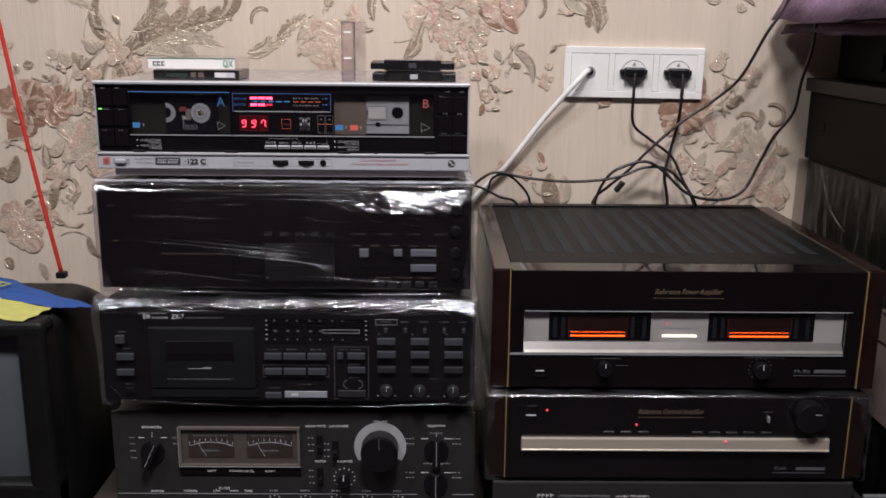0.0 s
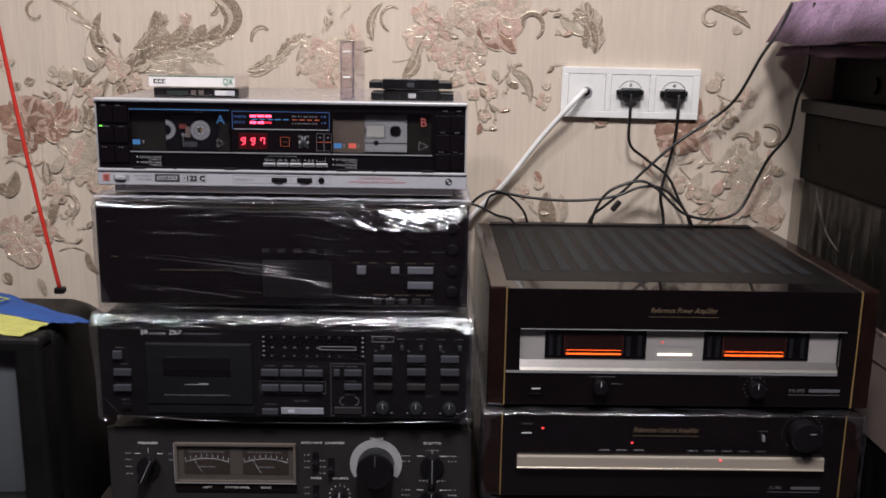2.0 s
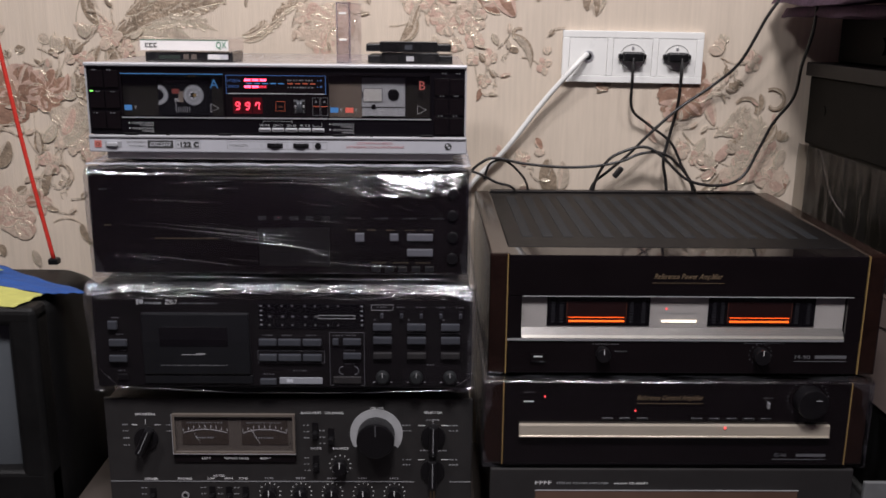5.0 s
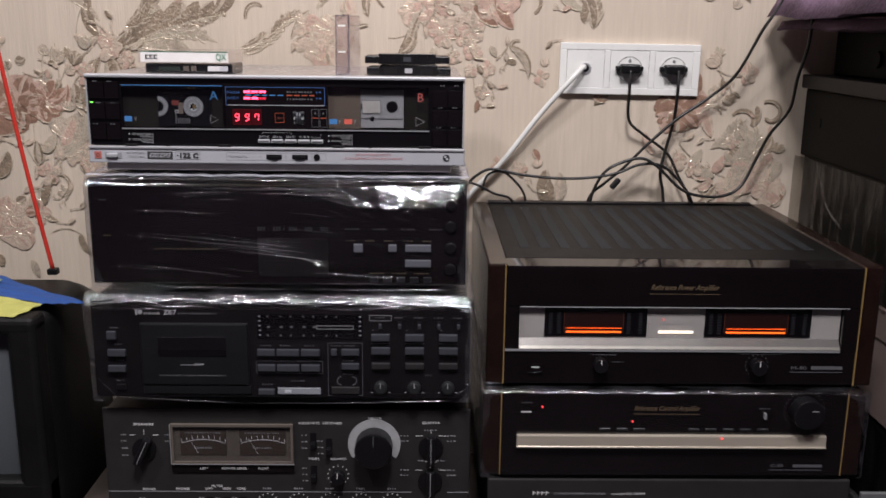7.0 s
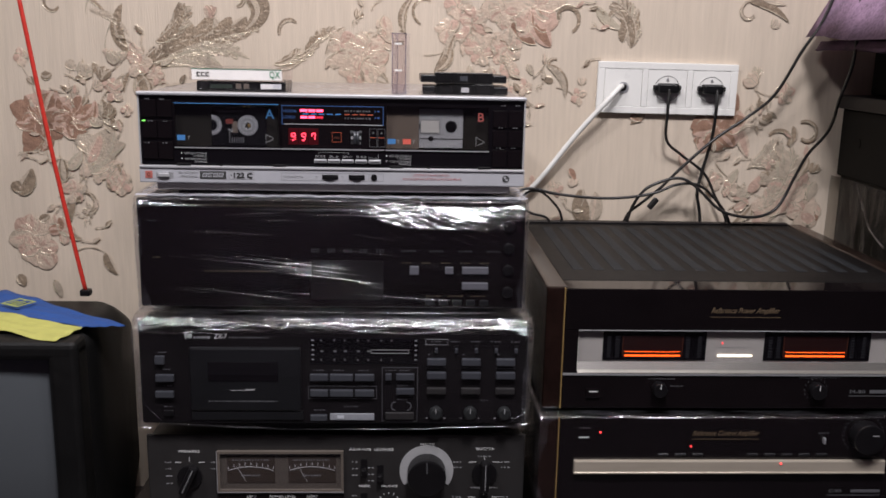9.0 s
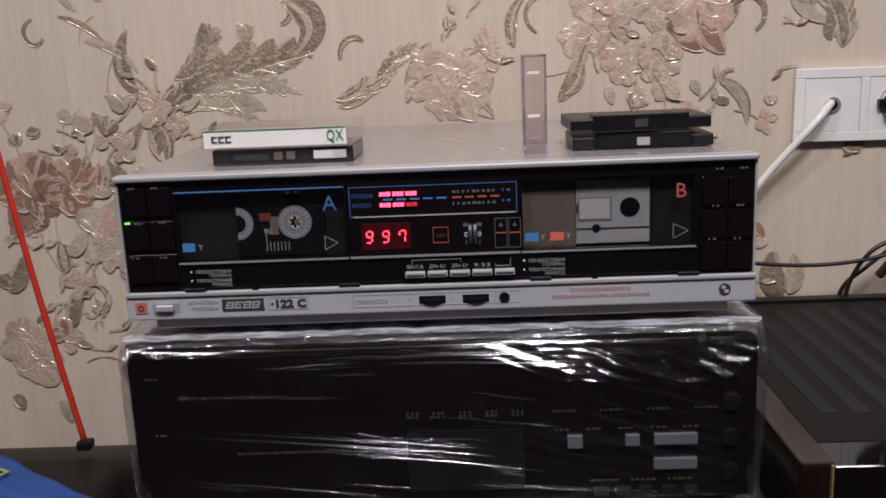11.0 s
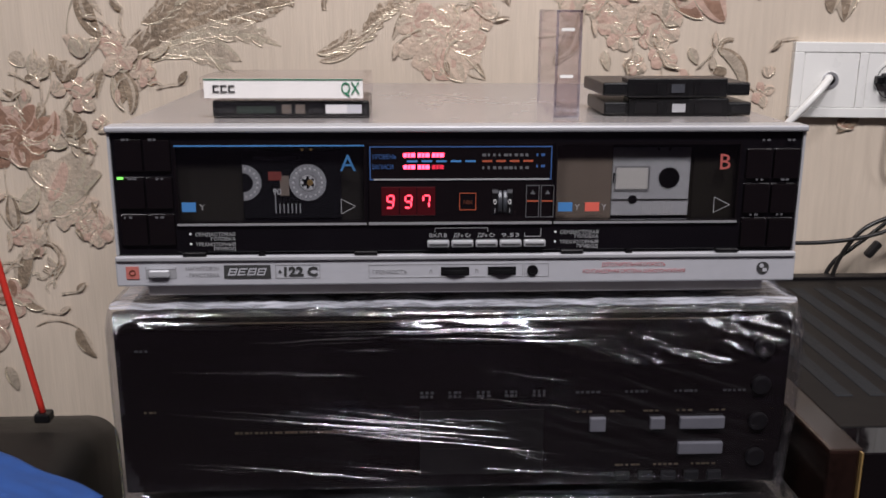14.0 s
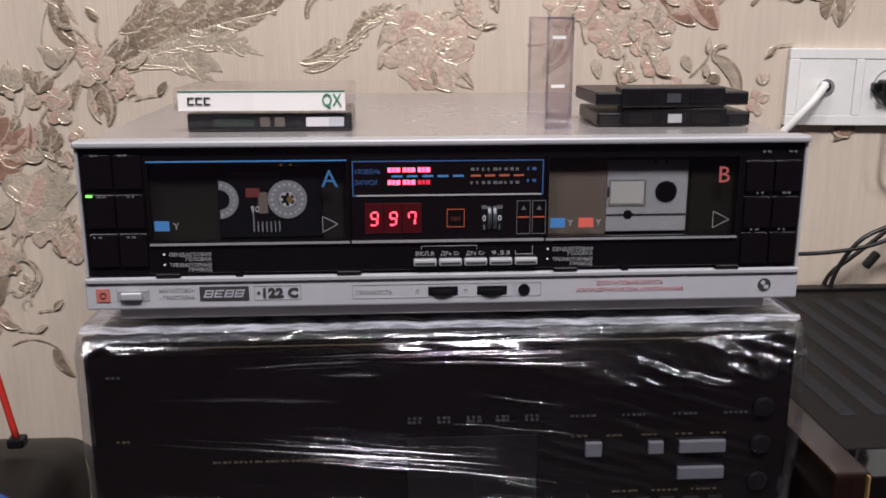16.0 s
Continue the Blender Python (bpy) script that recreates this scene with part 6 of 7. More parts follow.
cable("white_cable", [(0.4200, 0.006, 0.0875), (0.4160, 0.020, 0.0860), (0.3960, 0.030, 0.0640), (0.3500, 0.022, 0.0100), (0.2950, 0.016, -0.0630), (0.2450, 0.014, -0.1160), (0.2250, 0.014, -0.1600), (0.2200, 0.020, -0.3500)], 0.0042, M_WHITE, "thick white cable running down from the socket")
cable("mains_cable", [(0.4935, 0.028, 0.0840), (0.4930, 0.033, 0.0500), (0.4950, 0.024, 0.0050), (0.5200, 0.016, -0.0180), (0.5590, 0.016, -0.0470), (0.5800, 0.020, -0.0850), (0.5990, 0.024, -0.1200), (0.6050, 0.020, -0.1600)], 0.0029, M_CABLE, "black mains cord hanging from a plug")
cable("mains_cable", [(0.5690, 0.028, 0.0840), (0.5695, 0.034, 0.0500), (0.5660, 0.026, 0.0050), (0.5560, 0.022, -0.0420), (0.5500, 0.026, -0.0780), (0.5560, 0.026, -0.1100), (0.5620, 0.022, -0.1600)], 0.0032, M_CABLE, "black mains cord hanging from a plug")
cable("signal_cable", [(0.7350, 0.060, 0.2300), (0.7180, 0.060, 0.1850), (0.6950, 0.055, 0.1480), (0.6600, 0.040, 0.0800), (0.6200, 0.028, 0.0430), (0.5700, 0.034, 0.0070), (0.5250, 0.036, -0.0350), (0.4900, 0.032, -0.0720), (0.4600, 0.030, -0.0980), (0.4380, 0.028, -0.1200), (0.4250, 0.024, -0.1700)], 0.0030, M_CABLE, "black cable swinging down across the wall")
cable("signal_cable", [(0.7700, 0.140, 0.2300), (0.7690, 0.145, 0.1350), (0.7560, 0.120, 0.0750), (0.7480, 0.070, 0.0250), (0.7200, 0.045, -0.0150), (0.7020, 0.040, -0.0550), (0.6820, 0.044, -0.0980), (0.6560, 0.050, -0.1150), (0.6200, 0.055, -0.1165), (0.5850, 0.055, -0.1050), (0.5450, 0.050, -0.0690), (0.5180, 0.046, -0.0560), (0.4850, 0.046, -0.0640), (0.4600, 0.046, -0.0800), (0.4420, 0.040, -0.1150), (0.4350, 0.036, -0.1650)], 0.0030, M_CABLE, "black looped cable behind the amplifier")
cable("signal_cable", [(0.2050, 0.050, -0.1700), (0.2330, 0.050, -0.1000), (0.2560, 0.048, -0.0760), (0.2780, 0.046, -0.0700), (0.3200, 0.046, -0.0780), (0.3800, 0.046, -0.0830), (0.4300, 0.046, -0.0810), (0.4720, 0.046, -0.0730), (0.5050, 0.044, -0.0600), (0.5380, 0.044, -0.0600), (0.5650, 0.044, -0.0800), (0.5900, 0.044, -0.1140), (0.6000, 0.040, -0.1600)], 0.0028, M_CABLE, "black cable lying along behind the amplifier", 0.0)
cable("signal_cable", [(0.2600, 0.040, -0.1050), (0.2680, 0.042, -0.0800), (0.2900, 0.042, -0.0740), (0.3120, 0.040, -0.0900), (0.3280, 0.038, -0.1140), (0.3330, 0.036, -0.1600)], 0.0025, M_CABLE, "thin black cable loop", 0.0)
cable("signal_cable", [(0.2200, 0.060, -0.0850), (0.2500, 0.058, -0.0930), (0.2780, 0.056, -0.1070), (0.3060, 0.052, -0.1180), (0.3200, 0.046, -0.1600)], 0.0025, M_CABLE, "thin black cable behind the stack", 0.0)
kn_ = thing("cable_tie", (0.468, wall_y(0.468) - 0.048, -0.092), "black cable tie bunching two cables", "cable tie")
part("tie", box(-0.0045, 0.0045, -0.004, 0.004, -0.010, 0.010, 0.0025, turn=Matrix.Translation((0.4690, wall_y(0.469) - 0.046, -0.0900)) @ Matrix.Rotation(radians(38), 4, "Y")), M_CABLE, kn_)

# ---- television with flag and rod ----
tv = thing("television", (-0.49, 0.18, -0.5800), "old dark tube television with grey screen", "television")
TX0, TX1, TY, TT, TBm = -0.716, -0.3035, 0.0150, -0.2030, -0.5800


def loft(sections):
    """A body through rounded rectangles (y, x0, x1, z0, z1, corner)."""
    bm = bmesh.new()
    rows = []
    for y, x0, x1, z0, z1, r in sections:
        row = []
        for qx, qz, a0 in ((x1 - r, z1 - r, 0), (x0 + r, z1 - r, 90), (x0 + r, z0 + r, 180), (x1 - r, z0 + r, 270)):
            for k in range(7):
                a = radians(a0 + 15 * k)
                row.append(bm.verts.new((qx + r * math.cos(a), y, qz + r * math.sin(a))))
        rows.append(row)
    for p, q in zip(rows, rows[1:]):
        n = len(p)
        for k in range(n):
            bm.faces.new((p[k], p[(k + 1) % n], q[(k + 1) % n], q[k]))
    bm.faces.new(rows[0][::-1])
    bm.faces.new(rows[-1])
    bmesh.ops.recalc_face_normals(bm, faces=bm.faces[:])
    return bm


part("cabinet", loft([(TY + 0.034, TX0 + 0.004, TX1 - 0.004, TBm, TT - 0.002, 0.022), (0.11, TX0 + 0.006, TX1 - 0.002, TBm, TT - 0.001, 0.022), (0.205, TX0 + 0.012, TX1 - 0.008, TBm, TT - 0.004, 0.030), (0.30, TX0 + 0.07, TX1 - 0.030, TBm + 0.01, TT - 0.035, 0.03), (0.385, TX0 + 0.10, TX1 - 0.045, TBm + 0.03, TT - 0.07, 0.03)]), M_TVBODY, tv, "tapering dark plastic cabinet", smooth=True)
bz = bmesh.new()
for a in ((TX0, TX1, TT - 0.024, TT), (TX0, TX1, TBm, -0.4180)):
    box(a[0], a[1], TY - 0.004, TY + 0.036, a[2], a[3], 0.008, 3, bm=bz)
for a in ((TX0, TX0 + 0.036), (TX1 - 0.036, TX1)):
    box(a[0], a[1], TY - 0.0038, TY + 0.0358, TBm + 0.004, TT - 0.004, 0.008, 3, bm=bz)
part("bezel", bz, M_TVBODY, tv, "dark bezel")
sc = bmesh.new()
rows = []
for i in range(25):
    u = i / 24 * 2 - 1
    rows.append([sc.verts.new(((TX0 + TX1) / 2 + u * 0.178, TY + 0.004 + 0.007 * (u * u + (j / 8 - 1) ** 2), -0.3205 + (j / 8 - 1) * 0.1005)) for j in range(17)])
for p, q in zip(rows, rows[1:]):
    for j in range(16):
        sc.faces.new((p[j], q[j], q[j + 1], p[j + 1]))
part("screen", sc, M_SCREEN, tv, "switched-off grey picture tube", smooth=True)

fl = thing("flag", (-0.36, 0.10, -0.2020), "small blue and yellow flag draped on the television", "flag")


def cloth(corners, seed, lift, n=22, hang=0.0):
    """A cloth patch between four corners that rests on the set and ripples slightly."""
    a, b, c, d = (Vector(v) for v in corners)
    bm = bmesh.new()
    rows = []
    for i in range(n + 1):
        u = i / n
        row = []
        for j in range(n + 1):
            v = j / n
            p = (a * (1 - u) + b * u) * (1 - v) + (d * (1 - u) + c * u) * v
            p = p + Vector((0.004 * noise.noise(Vector((u * 4, v * 4, seed))), 0.004 * noise.noise(Vector((u * 4, v * 4, seed + 9))), lift + 0.0035 * (0.6 + noise.noise(Vector((u * 5, v * 5, seed + 3))))))
            row.append(bm.verts.new(p))
        rows.append(row)
    for p, q in zip(rows, rows[1:]):
        for j in range(n):
            bm.faces.new((p[j], q[j], q[j + 1], p[j + 1]))
    r = bmesh.ops.extrude_face_region(bm, geom=bm.faces[:])
    for v in r["geom"]:
        if isinstance(v, bmesh.types.BMVert):
            v.co.z += 0.0008
    bmesh.ops.recalc_face_normals(bm, faces=bm.faces[:])
    return bm


FB = [(-0.470, 0.225, -0.2005), (-0.268, 0.088, -0.2090), (-0.312, 0.060, -0.2025), (-0.520, 0.165, -0.2015)]
FY = [(-0.520, 0.165, -0.2015), (-0.312, 0.060, -0.2025), (-0.328, 0.012, -0.2045), (-0.545, 0.105, -0.2025)]
part("blue_half", cloth(FB, 1.0, 0.0008), M_FLAGBLUE, fl, "blue half of the flag", smooth=True)
part("yellow_half", cloth(FY, 4.0, 0.0008), M_FLAGYELLOW, fl, "yellow half of the flag", smooth=True)
em = Matrix.Translation((-0.425, 0.150, -0.1945)) @ Matrix.Rotation(radians(-30), 4, "Z")
bm = bmesh.new()
for a in ((-0.016, -0.013, -0.014, 0.016), (0.013, 0.016, -0.014, 0.016), (-0.0015, 0.0015, -0.010, 0.013), (-0.013, 0.013, -0.014, -0.011), (-0.008, -0.0055, -0.011, 0.006), (0.0055, 0.008, -0.011, 0.006), (-0.013, 0.013, 0.013, 0.016)):
    box(a[0], a[1], a[2], a[3], 0, 0.0006, bm=bm, turn=em)
part("emblem", bm, M_FLAGEMBLEM, fl, "yellow outlined shield emblem")

rod = thing("flag_rod", (-0.361, 0.222, -0.2000), "thin red plastic rod standing on the television", "rod")
part("stick", tube([(-0.3610, 0.222, -0.1985), (-0.3930, 0.226, -0.02), (-0.4265, 0.230, 0.2060)], 0.0030, 10), M_REDROD, rod, smooth=True)
part("holder", box(-0.3680, -0.3540, 0.215, 0.229, -0.2035, -0.1945, 0.002), M_PLASTICBLACK, rod)


# ---- raised floral print of the wallpaper ----
paper = bmesh.new()
PAPER_MATS = [M_LEAF, M_LEAFLIGHT, M_ROSE, M_ROSEPALE, M_BROWN, M_GOLD]
layer = [0]
prand = random.Random(11)


def spot(x, z, h):
    return paper.verts.new((x, wall_y(x) - 0.0004 - layer[0] * 0.0000012 - h, z))


def strip(mid, widths, material, relief=0.0004, edge=True, ragged=0.0):
    """A raised ribbon along a line: a ridge in the middle, thin at both edges, gilt along one side."""
    layer[0] += 1
    rows = []
    for i, (p, w) in enumerate(zip(mid, widths)):
        d = (mid[min(i + 1, len(mid) - 1)] - mid[max(i - 1, 0)]).normalized()
        n = Vector((-d.y, d.x))
        a, b = p + n * w * 0.5, p - n * w * 0.5
        q, r = p + n * w * 0.25, p - n * w * 0.25
        k = min(1, w / 0.012)
        rows.append([spot(a.x, a.y, 0), spot(q.x, q.y, relief * 0.8 * k), spot(p.x, p.y, relief * 0.45 * k), spot(r.x, r.y, relief * k), spot(b.x, b.y, 0)])
    idx = PAPER_MATS.index(material)
    lighter = PAPER_MATS.index({M_LEAF: M_LEAFLIGHT, M_LEAFLIGHT: M_GOLD, M_ROSE: M_ROSEPALE, M_ROSEPALE: M_LEAFLIGHT, M_BROWN: M_ROSE, M_GOLD: M_GOLD}[material])
    tone = [(-1, 999) if prand.random() < 0.3 else (0, 0) for k in range(4)]
    for k0, (p, q) in enumerate(zip(rows, rows[1:])):
        for j in range(4):
            f = paper.faces.new((p[j], p[j + 1], q[j + 1], q[j]))
            f.material_index, f.smooth = lighter if tone[j][0] < k0 < tone[j][1] else idx, True
    if edge:
        layer[0] += 1
        line = [Vector((r[4].co.x, r[4].co.z)) for r in rows]
        gold = [[spot(v.x, v.y, 0.0003), spot(v.x + 0.0005, v.y + 0.0008, 0.0009), spot(v.x + 0.0002, v.y + 0.0016, 0.0003)] for v in line]
        lo = prand.randint(0, len(gold) // 3)
        hi = prand.randint(len(gold) * 2 // 3, len(gold)) - 1
        for p, q in zip(gold[lo:hi], gold[lo + 1:hi + 1]):
            for j in range(2):
                f = paper.faces.new((p[j], p[j + 1], q[j + 1], q[j]))
                f.material_index, f.smooth = 5, True


def arc(x0, z0, x1, z1, bend, n):
    a, b = Vector((x0, z0)), Vector((x1, z1))
    d = b - a
    side = Vector((-d.y, d.x)).normalized() if d.length else Vector((0, 1))
    c = (a + b) / 2 + side * bend * 2
    return [a * (1 - t) ** 2 + c * 2 * t * (1 - t) + b * t * t for t in (k / n for k in range(n + 1))]


def leaf(x0, z0, x1, z1, w, bend, material, lobed=False):
    """A leaf; a lobed one has a feathered outline made of curved side leaflets."""
    n = 16
    mid = arc(x0, z0, x1, z1, bend, n)
    prof = [w * (0.12 + 0.88 * math.sin(math.pi * min(1, (k / n) ** 0.75)) ** 0.8) for k in range(n + 1)]
    prof[-1] = w * 0.03
    if not lobed:
        strip(mid, prof, material)
        strip(mid, [w * 0.06] * (n + 1), M_LEAFLIGHT if material is M_LEAF else M_LEAF, relief=0.0008, edge=False)
        return
    lob = 7
    for k in range(lob):
        t = 0.10 + 0.80 * k / lob
        i = min(n - 1, int(t * n))
        d = (mid[i + 1] - mid[i]).normalized()
        for s in (1, -1):
            size = w * (0.75 + 0.25 * prand.random()) * math.sin(math.pi * (0.18 + 0.72 * t))
            tip = mid[i] + (d * 1.05 + Vector((-d.y, d.x)) * s * 0.62) * size * 1.05
            m2 = arc(mid[i].x, mid[i].y, tip.x, tip.y, -s * size * 0.12, 7)
            strip(m2, [size * 0.66 * (0.5 + 0.5 * math.sin(math.pi * (j / 7) ** 0.8)) * (1 if j < 7 else 0.05) for j in range(8)], material if s > 0 or material is not M_LEAF or k % 3 else M_LEAFLIGHT, relief=0.0005, edge=s < 0)
    strip(mid, [v * 0.72 for v in prof], material, relief=0.0006)
    strip(mid, [w * 0.05] * (n + 1), M_GOLD, relief=0.0009, edge=False)


def stem(x0, z0, x1, z1, bend):
    strip(arc(x0, z0, x1, z1, bend, 12), [0.0016 + 0.0006 * math.sin(k) for k in range(13)], M_LEAFLIGHT, relief=0.0006, edge=False)


def hook(cx, cz, r0, r1, a0, a1, w, material):
    """A tapering scroll round a centre."""
    n = 20
    mid = [Vector((cx, cz)) + (r0 + (r1 - r0) * k / n) * Vector((math.cos(radians(a0 + (a1 - a0) * k / n)), math.sin(radians(a0 + (a1 - a0) * k / n)))) for k in range(n + 1)]
    strip(mid, [w * (0.35 + 0.65 * math.sin(math.pi * (0.15 + 0.7 * k / n))) for k in range(n + 1)], material)


def petal(x, z, ang, ln, w, material):
    a = Vector((x, z))
    d = Vector((math.cos(ang), math.sin(ang)))
    n = 8
    wob = prand.uniform(-0.15, 0.15) * ln
    mid = arc(a.x, a.y, a.x + d.x * ln, a.y + d.y * ln, wob, n)
    strip(mid, [w * (0.25, 0.55, 0.8, 0.95, 1.0, 0.98, 0.88, 0.62, 0.12)[k] * (1 + 0.08 * prand.uniform(-1, 1)) for k in range(n + 1)], material, relief=0.0005, edge=prand.random() < 0.6)


def gilt_curl(x, z, r, a0, a1):
    n = 14
    layer[0] += 1
    mid = [Vector((x + r * math.cos(a0 + (a1 - a0) * k / n) * (1 + 0.10 * math.sin(3 * k)), z + r * 0.85 * math.sin(a0 + (a1 - a0) * k / n))) for k in range(n + 1)]
    strip(mid, [0.0014 * (0.3 + 0.7 * math.sin(math.pi * k / n)) for k in range(n + 1)], M_GOLD, relief=0.0008, edge=False)


def flower(x, z, r, n, start, material):
    other = {M_ROSE: M_ROSEPALE, M_ROSEPALE: M_ROSE, M_BROWN: M_ROSE}[material]
    if material is M_BROWN and n > 5:
        other = M_BROWN
    for k in range(n):
        a = radians(start) + 2 * math.pi * k / n + prand.uniform(-0.25, 0.25)
        petal(x, z, a, r * prand.uniform(0.75, 1.05), r * prand.uniform(0.62, 0.9), material if k % 3 else other)
    for k in range(max(3, n - 2)):
        a = radians(start + 40) + 2 * math.pi * k / max(3, n - 2)
        petal(x, z, a, r * 0.55, r * 0.45, other if k % 2 else material)
    for k in range(4):
        a = prand.uniform(0, 6.28)
        gilt_curl(x + 0.45 * r * math.cos(a), z + 0.45 * r * math.sin(a), r * prand.uniform(0.2, 0.4), a - 1.2, a + 1.0)


def rose(x, z, r, material):
    flower(x, z, r, 7, 10, M_ROSE if material is M_ROSE else M_ROSEPALE)
    for k in range(7):
        petal(x, z, 2 * math.pi * k / 7, r * 0.55, r * 0.5, M_ROSE if k % 2 else M_ROSEPALE)
    for k in range(9):
        a = prand.uniform(0, 6.28)
        gilt_curl(x, z, r * (0.10 + 0.085 * k), a, a + prand.uniform(1.8, 4.2))


def bud(x, z, r, material):
    a = prand.uniform(0.8, 2.4)
    for s in (-0.5, 0.5, 0.0):
        petal(x - r * 0.8 * math.cos(a), z - r * 0.8 * math.sin(a), a + s, r * 1.9, r * 1.15, material)
    gilt_curl(x, z, r * 0.7, a - 1, a + 1.2)


hook(-0.462, 0.197, 0.0181, 0.0076, 100, 330, 0.0053, M_LEAF)
leaf(-0.435, 0.217, -0.379, 0.180, 0.0075, 0.0060, M_LEAF)
leaf(-0.408, 0.189, -0.348, 0.150, 0.0120, 0.0090, M_LEAFLIGHT)
leaf(-0.352, 0.127, -0.357, 0.199, 0.0196, 0.0135, M_LEAF)
leaf(-0.368, 0.178, -0.350, 0.132, 0.0120, -0.0060, M_LEAFLIGHT)
stem(-0.376, 0.169, -0.386, 0.115, -0.0045)
stem(-0.392, 0.216, -0.413, 0.182, -0.0075)
leaf(-0.426, 0.257, -0.412, 0.221, 0.0134, -0.0060, M_LEAFLIGHT)
leaf(-0.393, 0.255, -0.384, 0.230, 0.0163, -0.0000, M_ROSE)
leaf(-0.327, 0.103, -0.158, 0.158, 0.0420, 0.0110, M_LEAF)
leaf(-0.300, 0.110, -0.205, 0.103, 0.0300, 0.0140, M_LEAFLIGHT)
leaf(-0.321, 0.109, -0.147, 0.164, 0.0391, 0.0165, M_LEAF, True)
leaf(-0.308, 0.142, -0.261, 0.202, 0.0254, -0.0104, M_LEAF, True)
leaf(-0.296, 0.115, -0.162, 0.119, 0.0254, 0.0194, M_LEAFLIGHT, True)
leaf(-0.303, 0.112, -0.212, 0.092, 0.0180, 0.0105, M_LEAFLIGHT, True)
leaf(-0.182, 0.230, -0.177, 0.155, 0.0317, 0.0346, M_LEAF)
hook(-0.184, 0.206, 0.0217, 0.0087, 100, -70, 0.0065, M_LEAF)
leaf(-0.154, 0.170, -0.148, 0.159, 0.0087, -0.0000, M_LEAF)
bud(-0.222, 0.188, 0.0105, M_ROSE)
leaf(-0.245, 0.135, -0.226, 0.098, 0.0104, -0.0037, M_LEAFLIGHT)
leaf(-0.275, 0.132, -0.263, 0.107, 0.0089, -0.0037, M_LEAFLIGHT)
flower(-0.340, 0.124, 0.0195, 4, 20, M_ROSE)
leaf(-0.351, 0.121, -0.375, 0.111, 0.0120, -0.0030, M_ROSEPALE)
leaf(-0.337, 0.113, -0.337, 0.057, 0.0196, 0.0060, M_LEAF)
leaf(-0.350, 0.096, -0.361, 0.063, 0.0106, -0.0030, M_LEAF)
flower(-0.310, 0.087, 0.0196, 4, 60, M_ROSEPALE)
bud(-0.383, 0.123, 0.0082, M_ROSEPALE)
bud(-0.404, 0.099, 0.0082, M_LEAF)
bud(-0.383, 0.075, 0.0110, M_ROSE)
leaf(-0.421, 0.043, -0.387, 0.044, 0.0123, -0.0039, M_LEAF)
leaf(-0.448, 0.111, -0.434, 0.097, 0.0168, -0.0000, M_LEAFLIGHT)
stem(-0.410, 0.105, -0.424, 0.050, 0.0076)
stem(-0.441, 0.102, -0.440, 0.051, -0.0061)
bud(-0.424, 0.050, 0.0074, M_LEAFLIGHT)
leaf(-0.489, 0.090, -0.473, 0.092, 0.0154, -0.0031, M_LEAF)
flower(-0.518, 0.117, 0.0170, 4, 10, M_ROSE)
bud(-0.504, 0.079, 0.0074, M_LEAF)
stem(-0.520, 0.103, -0.499, 0.045, 0.0046)
flower(-0.495, 0.019, 0.0516, 7, 15, M_BROWN)
leaf(-0.535, 0.013, -0.492, 0.007, 0.0205, -0.0000, M_BROWN)
leaf(-0.435, 0.024, -0.492, 0.007, 0.0201, -0.0031, M_BROWN)
leaf(-0.525, -0.034, -0.484, 0.007, 0.0206, -0.0000, M_BROWN)
leaf(-0.469, 0.067, -0.488, 0.011, 0.0263, -0.0000, M_ROSE)
leaf(-0.506, 0.053, -0.492, 0.011, 0.0234, -0.0000, M_LEAFLIGHT)
leaf(-0.447, 0.055, -0.476, 0.007, 0.0216, -0.0000, M_BROWN)
leaf(-0.448, -0.013, -0.416, 0.020, 0.0203, -0.0000, M_LEAFLIGHT)
leaf(-0.430, -0.033, -0.379, 0.011, 0.0312, -0.0047, M_LEAFLIGHT)
leaf(-0.393, -0.046, -0.440, -0.018, 0.0265, -0.0000, M_ROSEPALE)
stem(-0.466, -0.001, -0.462, -0.063, -0.0047)
stem(-0.446, -0.033, -0.441, -0.087, 0.0047)
hook(-0.095, 0.166, 0.0231, 0.0101, 205, 60, 0.0065, M_LEAF)
leaf(-0.122, 0.110, -0.042, 0.168, 0.0146, -0.0117, M_LEAF, True)
leaf(-0.077, 0.131, -0.021, 0.165, 0.0145, 0.0087, M_LEAF, True)
leaf(-0.122, 0.104, -0.077, 0.124, 0.0088, -0.0044, M_LEAF)
leaf(-0.014, 0.170, -0.045, 0.126, 0.0114, -0.0028, M_LEAF)
rose(0.017, 0.137, 0.0342, M_ROSEPALE)
for k in range(9):
    petal(0.014, 0.124, 2 * math.pi * k / 9 + 0.2, 0.040 + 0.005 * (k % 2), 0.030, M_ROSEPALE if k % 3 else M_ROSE)
for k in range(7):
    petal(0.012, 0.126, 2 * math.pi * k / 7, 0.026, 0.022, M_ROSE if k % 2 else M_ROSEPALE)
for k in range(6):
    gilt_curl(0.009, 0.127, 0.0035 + 0.0036 * k, 1.1 * k, 1.1 * k + 4.6 - 0.35 * k)
flower(-0.022, 0.146, 0.0243, 4, 30, M_ROSEPALE)
bud(-0.027, 0.118, 0.0112, M_ROSEPALE)
leaf(0.027, 0.116, 0.054, 0.086, 0.0086, 0.0029, M_LEAF)
leaf(0.047, 0.188, 0.060, 0.160, 0.0183, -0.0028, M_ROSE)
bud(0.006, 0.189, 0.0076, M_LEAF)
flower(0.050, 0.153, 0.0198, 4, 10, M_ROSE)
